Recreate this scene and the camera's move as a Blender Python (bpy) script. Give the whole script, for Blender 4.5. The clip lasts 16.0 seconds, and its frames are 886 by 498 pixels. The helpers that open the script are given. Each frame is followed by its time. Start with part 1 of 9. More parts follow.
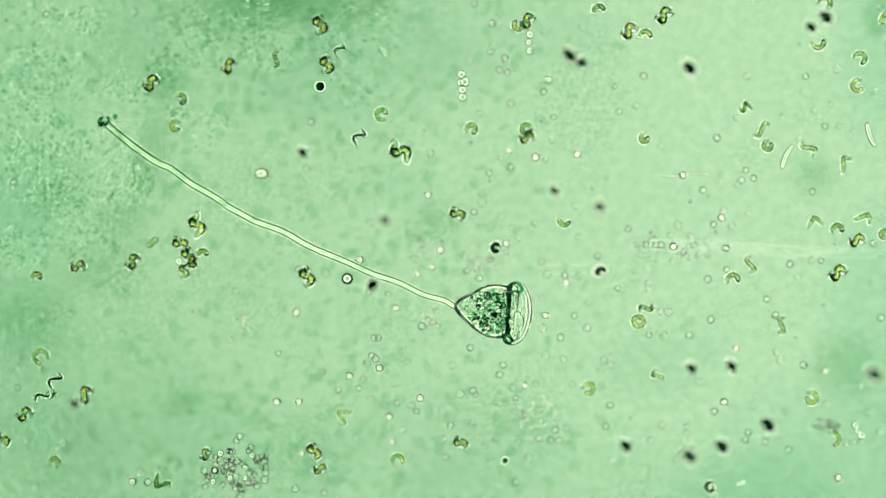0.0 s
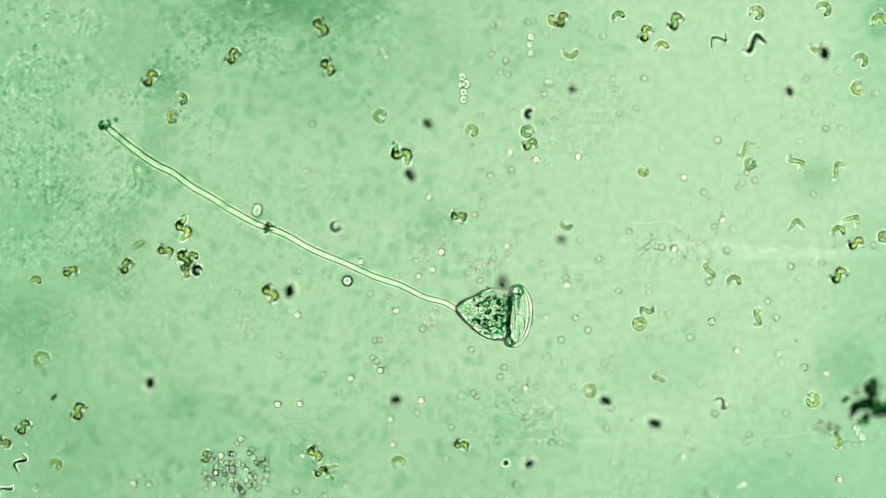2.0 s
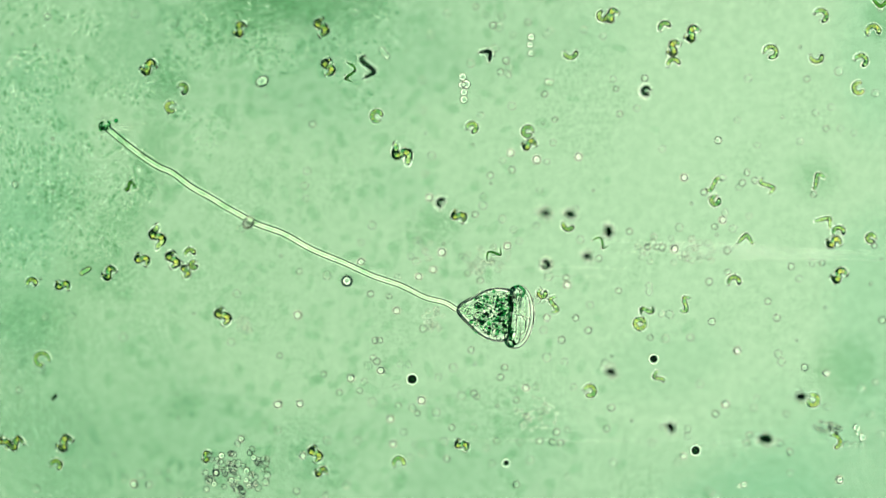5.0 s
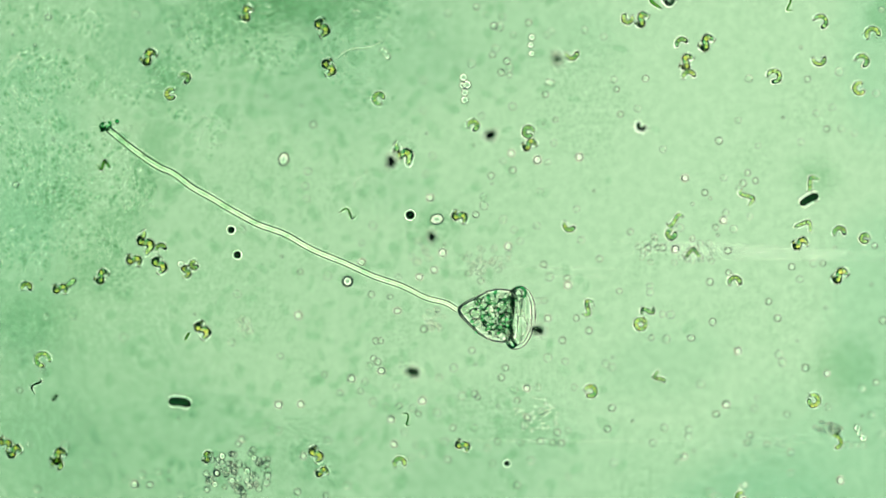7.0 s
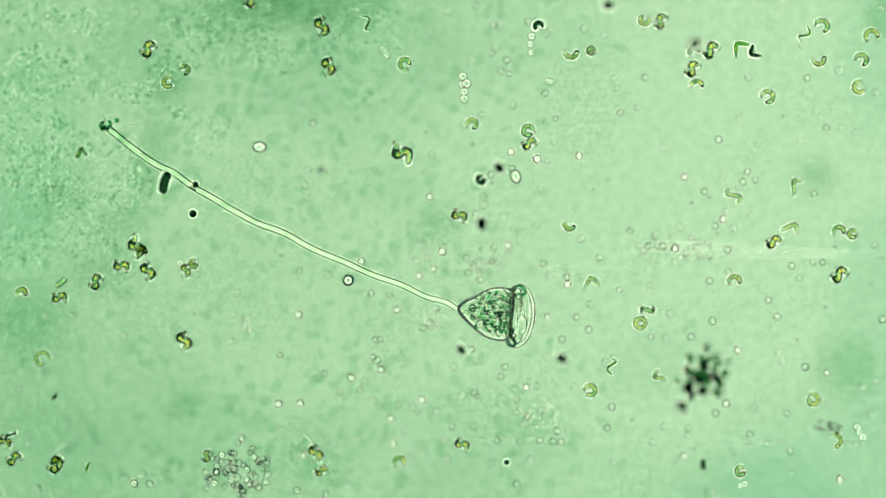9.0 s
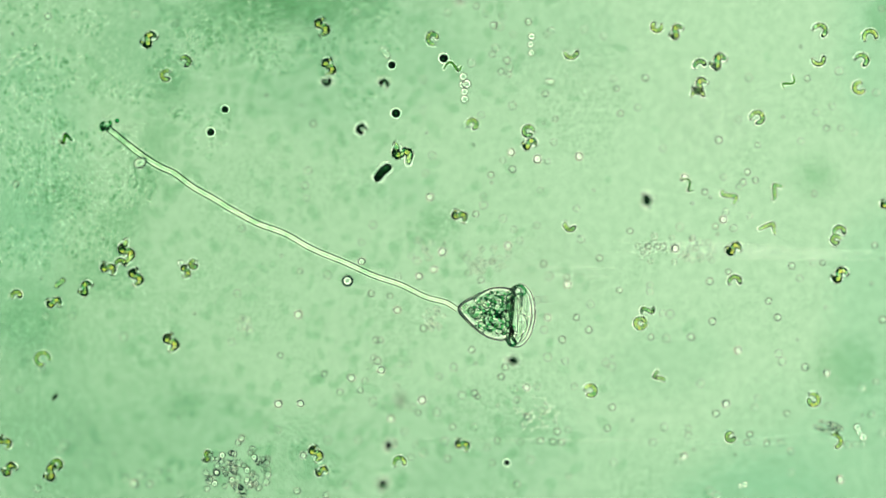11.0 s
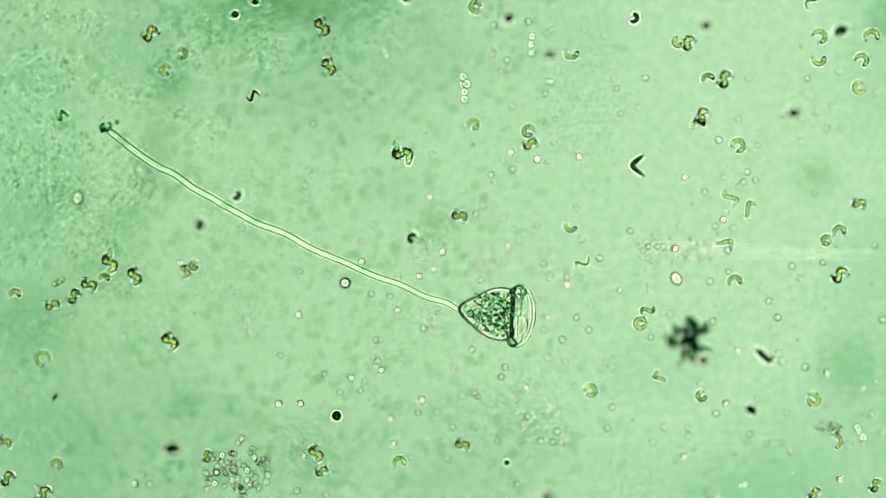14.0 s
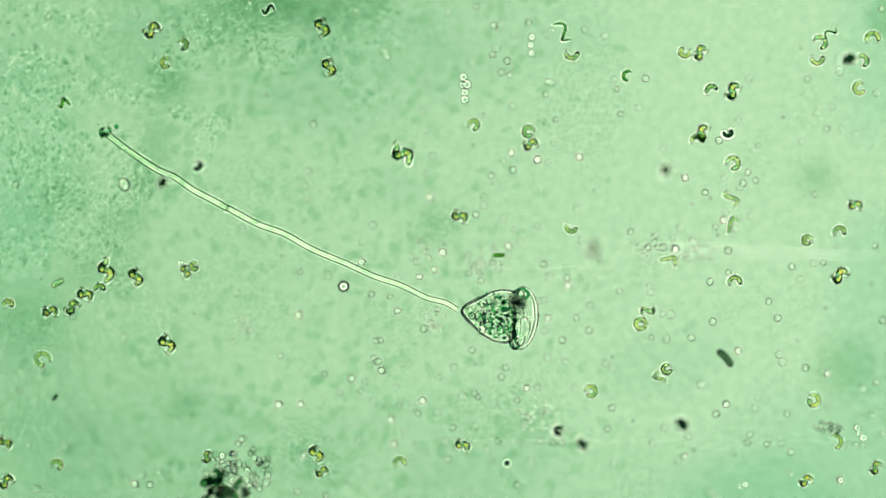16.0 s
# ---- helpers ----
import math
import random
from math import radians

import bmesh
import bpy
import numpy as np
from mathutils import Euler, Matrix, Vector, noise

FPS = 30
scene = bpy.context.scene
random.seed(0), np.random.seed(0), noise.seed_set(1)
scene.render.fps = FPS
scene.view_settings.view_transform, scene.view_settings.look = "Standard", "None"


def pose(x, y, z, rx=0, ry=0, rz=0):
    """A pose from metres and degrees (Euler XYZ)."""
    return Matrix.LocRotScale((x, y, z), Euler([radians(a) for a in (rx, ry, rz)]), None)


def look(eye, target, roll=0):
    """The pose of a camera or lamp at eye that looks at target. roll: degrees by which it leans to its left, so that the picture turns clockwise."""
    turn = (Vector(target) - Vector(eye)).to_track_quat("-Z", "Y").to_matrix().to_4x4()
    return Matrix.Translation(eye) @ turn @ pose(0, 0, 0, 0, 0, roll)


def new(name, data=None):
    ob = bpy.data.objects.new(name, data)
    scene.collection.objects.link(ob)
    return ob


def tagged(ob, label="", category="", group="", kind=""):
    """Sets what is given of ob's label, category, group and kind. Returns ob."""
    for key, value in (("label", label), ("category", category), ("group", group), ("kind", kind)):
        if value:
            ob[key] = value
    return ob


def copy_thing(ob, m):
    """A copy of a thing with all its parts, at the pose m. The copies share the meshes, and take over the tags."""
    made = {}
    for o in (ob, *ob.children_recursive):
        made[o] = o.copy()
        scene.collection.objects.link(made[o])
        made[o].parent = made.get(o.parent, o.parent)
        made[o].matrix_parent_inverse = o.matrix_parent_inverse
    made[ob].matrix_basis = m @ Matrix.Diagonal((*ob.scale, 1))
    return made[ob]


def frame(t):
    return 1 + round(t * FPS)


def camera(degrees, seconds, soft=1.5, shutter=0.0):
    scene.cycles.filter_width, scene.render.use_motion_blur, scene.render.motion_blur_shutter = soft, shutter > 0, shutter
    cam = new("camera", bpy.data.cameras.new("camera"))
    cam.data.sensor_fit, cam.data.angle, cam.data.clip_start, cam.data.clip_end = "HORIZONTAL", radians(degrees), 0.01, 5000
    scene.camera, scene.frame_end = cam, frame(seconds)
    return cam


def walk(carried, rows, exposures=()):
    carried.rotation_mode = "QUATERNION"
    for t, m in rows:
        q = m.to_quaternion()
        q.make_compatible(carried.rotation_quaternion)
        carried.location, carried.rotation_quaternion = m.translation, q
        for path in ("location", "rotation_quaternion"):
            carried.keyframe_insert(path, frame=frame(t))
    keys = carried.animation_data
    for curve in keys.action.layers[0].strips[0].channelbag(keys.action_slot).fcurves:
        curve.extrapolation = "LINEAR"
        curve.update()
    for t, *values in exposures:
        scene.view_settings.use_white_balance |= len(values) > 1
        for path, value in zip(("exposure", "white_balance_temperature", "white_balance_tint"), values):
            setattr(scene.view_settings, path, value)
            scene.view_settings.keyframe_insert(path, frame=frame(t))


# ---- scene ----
# ---- the camera: a microscope objective looking straight down ----
# One metre of this scene stands for about 0.4 mm under the microscope;
# at the plane in focus one unit of the field is one millimetre here.
cam = camera(3.0, 16.0, soft=1.3)
EYE = 0.784 / math.tan(radians(1.5))
cam.data.dof.use_dof = True
cam.data.dof.focus_distance = EYE + 0.042
cam.data.dof.aperture_fstop = 0.26


def stage(t, x, y):
    """The stage creeps by a few units under the objective."""
    return t, look((x / 1000, -y / 1000, EYE), (x / 1000, -y / 1000, 0))


walk(cam, [stage(0.0, 3.3, 4.5), stage(0.4, 1.9, 1.2), stage(1.5, 1.7, 0.4), stage(4.0, 1.6, 0.3), stage(6.5, 0.0, 0.0),
           stage(8.0, -0.3, -1.0), stage(9.0, 0.4, 1.5), stage(11.5, 0.0, 0.9), stage(14.0, 0.0, 0.9),
           stage(14.5, 0.0, 0.0), stage(15.0, -0.6, -1.3), stage(16.0, -0.3, 0.0)])

scene.cycles.max_bounces = scene.cycles.transmission_bounces = 40

# ---- light: the microscope's lamp below the slide, nothing else ----
world = bpy.data.worlds.new("dark_room")
scene.world = world
world.use_nodes = True
world.node_tree.nodes["Background"].inputs[0].default_value = (0.003, 0.022, 0.016, 1)
LAMP_AT = (0.05, 0.0, -28.0)
LAMP_RADIUS = 9.0
LAMP_STRENGTH = 4.0
LAMP_ZONES = ((0.0, (0.1386, 0.2122, 0.1270)), (3.1, (0.1386, 0.2122, 0.1270)), (4.0, (0.46, 0.56, 0.42)), (5.9, (0.53, 0.54, 0.33)),
              (7.0, (0.008, 0.045, 0.045)), (9.0, (0.002, 0.015, 0.014)))
SLIDE_TOP = -0.110
SLIDE_THICK = 2.30


# ---- materials ----
def nodes_of(name):
    m = bpy.data.materials.new(name)
    m.use_nodes = True
    return m, m.node_tree, m.node_tree.nodes["Principled BSDF"]


def add(nt, kind, **sockets):
    n = nt.nodes.new(kind)
    for key, value in sockets.items():
        n.inputs[key.replace("_", " ")].default_value = value
    return n


def glow_material():
    """The condenser's light: an even middle, a brighter warm ring round it and a dim blue-green fringe."""
    m, nt, p = nodes_of("lamp_glow")
    nt.nodes.remove(p)
    e = nt.nodes.new("ShaderNodeEmission")
    co = nt.nodes.new("ShaderNodeTexCoord")
    far = nt.nodes.new("ShaderNodeVectorMath")
    far.operation = "LENGTH"
    nt.links.new(co.outputs["Object"], far.inputs[0])
    share = nt.nodes.new("ShaderNodeMath")
    share.operation = "DIVIDE"
    share.inputs[1].default_value = LAMP_RADIUS
    nt.links.new(far.outputs["Value"], share.inputs[0])
    ramp = nt.nodes.new("ShaderNodeValToRGB")
    ramp.color_ramp.interpolation = "EASE"
    for i, (r, colour) in enumerate(LAMP_ZONES):
        stop = ramp.color_ramp.elements[i] if i < 2 else ramp.color_ramp.elements.new(r / LAMP_RADIUS)
        stop.position, stop.color = r / LAMP_RADIUS, (*colour, 1)
    nt.links.new(share.outputs[0], ramp.inputs[0])
    nt.links.new(ramp.outputs[0], e.inputs["Color"])
    e.inputs["Strength"].default_value = LAMP_STRENGTH
    nt.links.new(e.outputs[0], nt.nodes["Material Output"].inputs["Surface"])
    return m


def clear(name, colour, ior, second=None, grain=300.0, relief=0.0, rough=0.0):
    """Living matter in water: clear, refracting, tinted, a little uneven. ior is told relative to water."""
    m, nt, p = nodes_of(name)
    p.inputs["Transmission Weight"].default_value = 1
    p.inputs["IOR"].default_value = ior
    p.inputs["Roughness"].default_value = rough
    co = nt.nodes.new("ShaderNodeTexCoord")
    n = add(nt, "ShaderNodeTexNoise", Scale=grain, Detail=3.0)
    nt.links.new(co.outputs["Object"], n.inputs["Vector"])
    mix = nt.nodes.new("ShaderNodeMix")
    mix.data_type = "RGBA"
    second = second or tuple(c * 0.985 for c in colour)
    mix.inputs["A"].default_value, mix.inputs["B"].default_value = (*colour, 1), (*second, 1)
    info = nt.nodes.new("ShaderNodeObjectInfo")
    s = nt.nodes.new("ShaderNodeMath")
    s.operation = "MULTIPLY_ADD"
    s.inputs[1].default_value = 0.35
    nt.links.new(info.outputs["Random"], s.inputs[0])
    step = nt.nodes.new("ShaderNodeMapRange")
    for i, v in enumerate((0.38, 0.62, -0.2, 0.85), 1):
        step.inputs[i].default_value = v
    step.clamp = True
    nt.links.new(n.outputs["Fac"], step.inputs[0])
    nt.links.new(step.outputs[0], s.inputs[2])
    nt.links.new(s.outputs[0], mix.inputs["Factor"])
    nt.links.new(mix.outputs["Result"], p.inputs["Base Color"])
    if relief:
        b = add(nt, "ShaderNodeBump", Strength=1.0, Distance=relief)
        nt.links.new(n.outputs["Fac"], b.inputs["Height"])
        nt.links.new(b.outputs[0], p.inputs["Normal"])
    return m


def slide_material():
    """Glass slide under a thin uneven film: fine grains, denser in patches, over long weak swells."""
    m, nt, p = nodes_of("slide_glass")
    p.inputs["Transmission Weight"].default_value = 1
    p.inputs["IOR"].default_value = 1.14
    p.inputs["Roughness"].default_value = 0
    co = nt.nodes.new("ShaderNodeTexCoord")
    geo = nt.nodes.new("ShaderNodeNewGeometry")
    up = nt.nodes.new("ShaderNodeSeparateXYZ")
    nt.links.new(geo.outputs["True Normal"], up.inputs[0])
    fine = add(nt, "ShaderNodeTexNoise", Scale=140.0, Detail=2.5, Roughness=0.6)
    patch = add(nt, "ShaderNodeTexNoise", Scale=6.0, Detail=3.0)
    swell = add(nt, "ShaderNodeTexNoise", Scale=54.0, Detail=3.5)
    for n in (fine, patch, swell):
        nt.links.new(co.outputs["Object"], n.inputs["Vector"])
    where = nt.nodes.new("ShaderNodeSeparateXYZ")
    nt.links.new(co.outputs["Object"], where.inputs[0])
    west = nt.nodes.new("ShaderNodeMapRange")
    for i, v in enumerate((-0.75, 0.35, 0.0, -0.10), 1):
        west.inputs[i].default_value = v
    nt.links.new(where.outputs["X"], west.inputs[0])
    s = nt.nodes.new("ShaderNodeMath")
    s.operation = "ADD"
    nt.links.new(patch.outputs["Fac"], s.inputs[0])
    nt.links.new(west.outputs[0], s.inputs[1])
    mask = nt.nodes.new("ShaderNodeMapRange")
    for i, v in enumerate((0.44, 0.58, 0.25, 1.25), 1):
        mask.inputs[i].default_value = v
    nt.links.new(s.outputs[0], mask.inputs[0])
    h = nt.nodes.new("ShaderNodeMath")
    h.operation = "MULTIPLY"
    nt.links.new(fine.outputs["Fac"], h.inputs[0])
    nt.links.new(mask.outputs[0], h.inputs[1])
    b1 = add(nt, "ShaderNodeBump", Strength=1.0, Distance=FILM_GRAIN)
    b2 = add(nt, "ShaderNodeBump", Strength=1.0, Distance=FILM_SWELL)
    nt.links.new(h.outputs[0], b1.inputs["Height"])
    nt.links.new(swell.outputs["Fac"], b2.inputs["Height"])
    nt.links.new(b1.outputs[0], b2.inputs["Normal"])
    nt.links.new(b2.outputs[0], p.inputs["Normal"])
    # the film's own green-grey by grain; the light's westward fall-off is tinted in too
    lumps = nt.nodes.new("ShaderNodeMapRange")
    for i, v in enumerate((0.46, 0.66, 0.0, 1.0), 1):
        lumps.inputs[i].default_value = v
    nt.links.new(fine.outputs["Fac"], lumps.inputs[0])
    thick = nt.nodes.new("ShaderNodeMath")
    thick.operation = "MULTIPLY"
    nt.links.new(lumps.outputs[0], thick.inputs[0])
    nt.links.new(mask.outputs[0], thick.inputs[1])
    haze = nt.nodes.new("ShaderNodeMapRange")
    for i, v in enumerate((0.34, 0.66, 0.0, 0.46), 1):
        haze.inputs[i].default_value = v
    nt.links.new(swell.outputs["Fac"], haze.inputs[0])
    # painted dimming: the lamp's fall-off towards the west, put into the tint
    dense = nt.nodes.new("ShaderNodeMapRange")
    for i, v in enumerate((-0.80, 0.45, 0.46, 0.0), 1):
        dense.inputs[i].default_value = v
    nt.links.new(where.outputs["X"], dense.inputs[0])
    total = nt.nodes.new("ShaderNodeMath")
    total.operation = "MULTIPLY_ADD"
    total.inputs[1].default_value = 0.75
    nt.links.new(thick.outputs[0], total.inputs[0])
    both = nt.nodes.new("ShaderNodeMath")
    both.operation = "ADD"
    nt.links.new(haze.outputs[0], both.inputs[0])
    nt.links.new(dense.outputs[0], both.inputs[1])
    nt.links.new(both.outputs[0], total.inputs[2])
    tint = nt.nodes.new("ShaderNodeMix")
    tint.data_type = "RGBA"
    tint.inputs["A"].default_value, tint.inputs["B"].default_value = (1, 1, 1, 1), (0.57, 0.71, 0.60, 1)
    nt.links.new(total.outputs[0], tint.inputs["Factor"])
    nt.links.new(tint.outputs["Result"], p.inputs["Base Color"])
    return m


FILM_GRAIN = 0.0021
FILM_SWELL = 0.0026
GLOW = glow_material()
SLIDE = slide_material()
GOLD = clear("golden_cell", (1.0, 0.94, 0.46), 1.15, (0.10, 0.48, 0.25), grain=210)
PALE_GOLD = clear("pale_golden_cell", (0.86, 0.93, 0.50), 1.20, (0.13, 0.50, 0.29), grain=170)
# for balls added as the golden glints of gathered light
GLINT = clear("golden_glint", (1.0, 0.92, 0.50), 1.08)
DARK = clear("dark_green_cell", (0.035, 0.13, 0.05), 1.34, (0.004, 0.035, 0.016), grain=90)
GREEN = clear("bright_green_cell", (0.26, 0.58, 0.06), 1.24, (0.008, 0.22, 0.05), grain=150)
MURK = clear("dim_green_cell", (0.12, 0.24, 0.13), 1.30, (0.03, 0.09, 0.05))
BEAD = clear("clear_bead", (0.99, 1.0, 0.99), 1.128)
FAINT = clear("faint_bead", (0.99, 1.0, 0.99), 1.122)
WEAKLY = clear("weak_cell", (0.99, 0.995, 0.99), 1.065)
RINGED = clear("ringed_cell", (0.98, 0.99, 0.98), 1.105)
TINY = clear("tiny_cell", (0.98, 0.99, 0.98), 1.036)
GRIT = clear("dull_grain", (0.74, 0.87, 0.78), 1.0)
HAZY = clear("hazy_cell", (0.88, 0.94, 0.90), 1.0, (0.83, 0.915, 0.86), grain=60)
# clear shells added round cells to stand in for bright halos
SOFT_HALO = clear("soft_halo", (1.0, 1.0, 1.0), 1.035)
HALO = clear("halo_shell", (1.0, 1.0, 1.0), 1.045)
OIL = clear("oil", (1.0, 1.0, 1.0), 1.19)
DROP = clear("refracting_drop", (1.0, 1.0, 0.98), 1.15, (0.96, 0.98, 0.95))
SHEATH = clear("stalk_sheath", (0.99, 1.0, 0.98), 1.022)
THREAD = clear("stalk_thread", (0.79, 0.90, 0.775), 1.125)
WALL = clear("bell_wall", (0.99, 1.0, 0.98), 1.29)
CLUMP = clear("clump_green", (0.20, 0.60, 0.24), 1.12, (0.015, 0.16, 0.06), grain=120)
CLEAR_PART = clear("bell_disc", (0.99, 1.0, 0.99), 1.10)
GREEN_FOOD = clear("green_food", (0.60, 0.98, 0.66), 1.07, (0.06, 0.55, 0.24), grain=170)
PALE_FOOD = clear("pale_food", (1.0, 1.0, 0.99), 1.10)
LIP = clear("rolled_lip", (0.97, 1.0, 0.97), 1.10, (0.80, 0.95, 0.84), grain=110)
OILY = clear("oily_vacuole", (1.0, 1.0, 0.99), 1.13)
DARK_FOOD = clear("dark_green_food", (0.05, 0.50, 0.18), 1.13, (0.003, 0.10, 0.04), grain=220)
SPECK = clear("clear_granule", (1.0, 1.0, 0.99), 1.075, (0.60, 0.92, 0.68))
NUCLEUS = clear("nucleus", (0.98, 0.99, 0.98), 1.03, (0.92, 0.97, 0.93), grain=150)
DUST = clear("dust", (0.72, 0.84, 0.76), 1.0, (0.68, 0.81, 0.72), grain=9)
FIELD_DIM = clear("field_dim", (0.90, 0.95, 0.93), 1.0, (0.88, 0.93, 0.91), grain=9)
TEAL_EDGE_DIM = clear("teal_edge_dim", (0.86, 0.95, 0.93), 1.0, (0.83, 0.93, 0.90), grain=9)
HOUSING = bpy.data.materials.new("black_metal")
HOUSING.use_nodes = True
HOUSING.node_tree.nodes["Principled BSDF"].inputs["Base Color"].default_value = (0.012, 0.012, 0.013, 1)
HOUSING.node_tree.nodes["Principled BSDF"].inputs["Roughness"].default_value = 0.6


# ---- shapes ----
def spot(x, y, z=0.0):
    """A place in the field: x to the right and y down from the field's corner in thousandths, z up in metres."""
    k = 1 - z / EYE
    return Vector(((x - 784) / 1000 * k, (441 - y) / 1000 * k, z))


def mesh_of(name, bm, material, smooth=True):
    me = bpy.data.meshes.new(name)
    bm.to_mesh(me)
    bm.free()
    if smooth:
        me.polygons.foreach_set("use_smooth", [True] * len(me.polygons))
    me.materials.append(material)
    return me


def part(name, bm, material, parent=None, label="", smooth=True):
    ob = new(name, mesh_of(name, bm, material, smooth))
    ob.parent = parent
    return tagged(ob, label)


def tube(line, rings, girth, sides=8, bm=None):
    """A closed round body along line(u), u from 0 to 1, as thick as girth(u)."""
    bm = bm or bmesh.new()
    hoops, side = [], None
    for i in range(rings + 1):
        u = i / rings
        at = line(u)
        way = (line(min(u + 0.01, 1)) - line(max(u - 0.01, 0))).normalized()
        side = way.orthogonal().normalized() if side is None else (side - way * side.dot(way)).normalized()
        other = way.cross(side)
        r = girth(u)
        hoops.append([bm.verts.new(at + r * (math.cos(k * math.tau / sides) * side + math.sin(k * math.tau / sides) * other))
                      for k in range(sides)])
    for p, q in zip(hoops, hoops[1:]):
        for k in range(sides):
            bm.faces.new((p[k], p[(k + 1) % sides], q[(k + 1) % sides], q[k]))
    bm.faces.new(hoops[0][::-1])
    bm.faces.new(hoops[-1])
    return bm


def blunt(r):
    """A girth with rounded ends."""
    return lambda u: r * max(0.12, (1 - abs(2 * u - 1) ** 6) ** 0.5)


def tapered(r):
    return lambda u: r * max(0.10, math.sin(math.pi * min(max(u, 0.02), 0.98)) ** 0.55)


def open_start(bm):
    """Leaves a tube's first end open, where another length goes on."""
    bm.faces.ensure_lookup_table()
    bm.faces.remove(bm.faces[-2])
    return bm


def balls(places, detail=1, bm=None):
    """Many small beads in one mesh; places gives (x, y, z, radius)."""
    bm = bm or bmesh.new()
    for x, y, z, r in places:
        bmesh.ops.create_icosphere(bm, subdivisions=detail, radius=r,
                                   matrix=Matrix.Translation((x, y, z)) @ pose(0, 0, 0, random.uniform(0, 90), random.uniform(0, 90), 0))
    return bm


def many_balls(name, places, material, detail=1, flat=1.0, wall=0.0):
    """The same for thousands: one ball's corners repeated, hollow where a wall is given."""
    bm = bmesh.new()
    bmesh.ops.create_icosphere(bm, subdivisions=detail, radius=1)
    co = np.array([v.co[:] for v in bm.verts])
    fa = np.array([[v.index for v in f.verts] for f in bm.faces])
    bm.free()
    verts, faces, done = [], [], 0
    for x, y, z, r in places:
        a = random.uniform(0, math.tau)
        long = random.uniform(1.0, 1.0 + 1.4 * (flat != 1.0))
        c, s = math.cos(a), math.sin(a)
        for size, way in ((r, 1), (r - wall, -1))[:2 if wall else 1]:
            q = co * (size * long, size, size * flat)
            verts.append(np.stack((q[:, 0] * c - q[:, 1] * s + x, q[:, 0] * s + q[:, 1] * c + y, q[:, 2] + z), 1))
            faces.append(fa[:, ::way] + done)
            done += len(co)
    me = bpy.data.meshes.new(name)
    me.from_pydata(np.concatenate(verts).tolist(), [], np.concatenate(faces).tolist())
    me.polygons.foreach_set("use_smooth", [True] * len(me.polygons))
    me.materials.append(material)
    return new(name, me)


# ---- the slide, its dust, the sheets that dim its field, and the lamp below ----
bm = bmesh.new()
bmesh.ops.create_cube(bm, size=1)
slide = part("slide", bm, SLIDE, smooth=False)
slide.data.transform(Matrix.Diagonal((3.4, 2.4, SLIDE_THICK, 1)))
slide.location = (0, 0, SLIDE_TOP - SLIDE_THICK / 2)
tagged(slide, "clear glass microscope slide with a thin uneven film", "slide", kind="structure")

lamp = tagged(new("microscope_lamp"), "round condenser lamp glowing pale green with a brighter ring", "lamp")
lamp.location = LAMP_AT
bm = bmesh.new()
bmesh.ops.create_circle(bm, cap_ends=True, segments=96, radius=LAMP_RADIUS)
part("diffuser", bm, GLOW, lamp, "glowing pale green diffuser", smooth=False)
bm = bmesh.new()
rim = [(LAMP_RADIUS, 0.02), (LAMP_RADIUS + 0.12, 0.02), (LAMP_RADIUS + 0.12, -0.5), (LAMP_RADIUS * 0.5, -0.9), (0.01, -0.9)]
hoops = [[bm.verts.new((r * math.cos(k * math.tau / 64), r * math.sin(k * math.tau / 64), z)) for k in range(64)] for r, z in rim]
for p, q in zip(hoops, hoops[1:]):
    for k in range(64):
        bm.faces.new((p[k], p[(k + 1) % 64], q[(k + 1) % 64], q[k]))
part("housing", bm, HOUSING, lamp, "matt black lamp housing")


def dust_fleck(x, y, wide, tall, turn, deep, seed, material=DUST):
    """A flat ragged fleck in the glass far below focus: dust, and broad sheets added to dim the field."""
    random.seed(seed)
    bm = bmesh.new()
    bmesh.ops.create_icosphere(bm, subdivisions=3, radius=1)
    for v in bm.verts:
        n = noise.noise(v.co * 1.7 + Vector((seed * 3.1, 0, 0)))
        v.co *= 1 + 0.35 * n
        v.co = Vector((v.co.x * wide / 1000, v.co.y * tall / 1000, v.co.z * 0.006))
    ob = part("dust_fleck", bm, material)
    ob.matrix_basis = Matrix.Translation(spot(x, y, -deep)) @ pose(0, 0, 0, 0, 0, turn)
    return tagged(ob, "blurred grey-green fleck, dust and added field-dimming sheets alike, under the slide", "dust", "dust under the slide")


for n, row in enumerate([(268, 285, 30, 85, -12, 0.73), (300, 145, 36, 40, 10, 0.70), (430, 20, 100, 55, 8, 0.91), (500, 5, 140, 45, 0, 0.96), (570, -5, 110, 55, -5, 0.96),
                         (110, 350, 52, 34, 20, 0.96), (215, 395, 50, 36, 30, 0.79), (1440, 315, 36, 28, 10, 0.73), (1495, 650, 56, 46, 0, 0.88), (775, 395, 34, 28, 20, 0.79),
                         (325, 712, 26, 22, 0, 0.67), (940, 745, 36, 20, 10, 0.79), (1562, 28, 28, 40, 0, 0.35), (180, 480, 65, 40, 0, 1.05), (60, 560, 70, 45, 0, 1.05)]):
    dust_fleck(*row, n + 1)
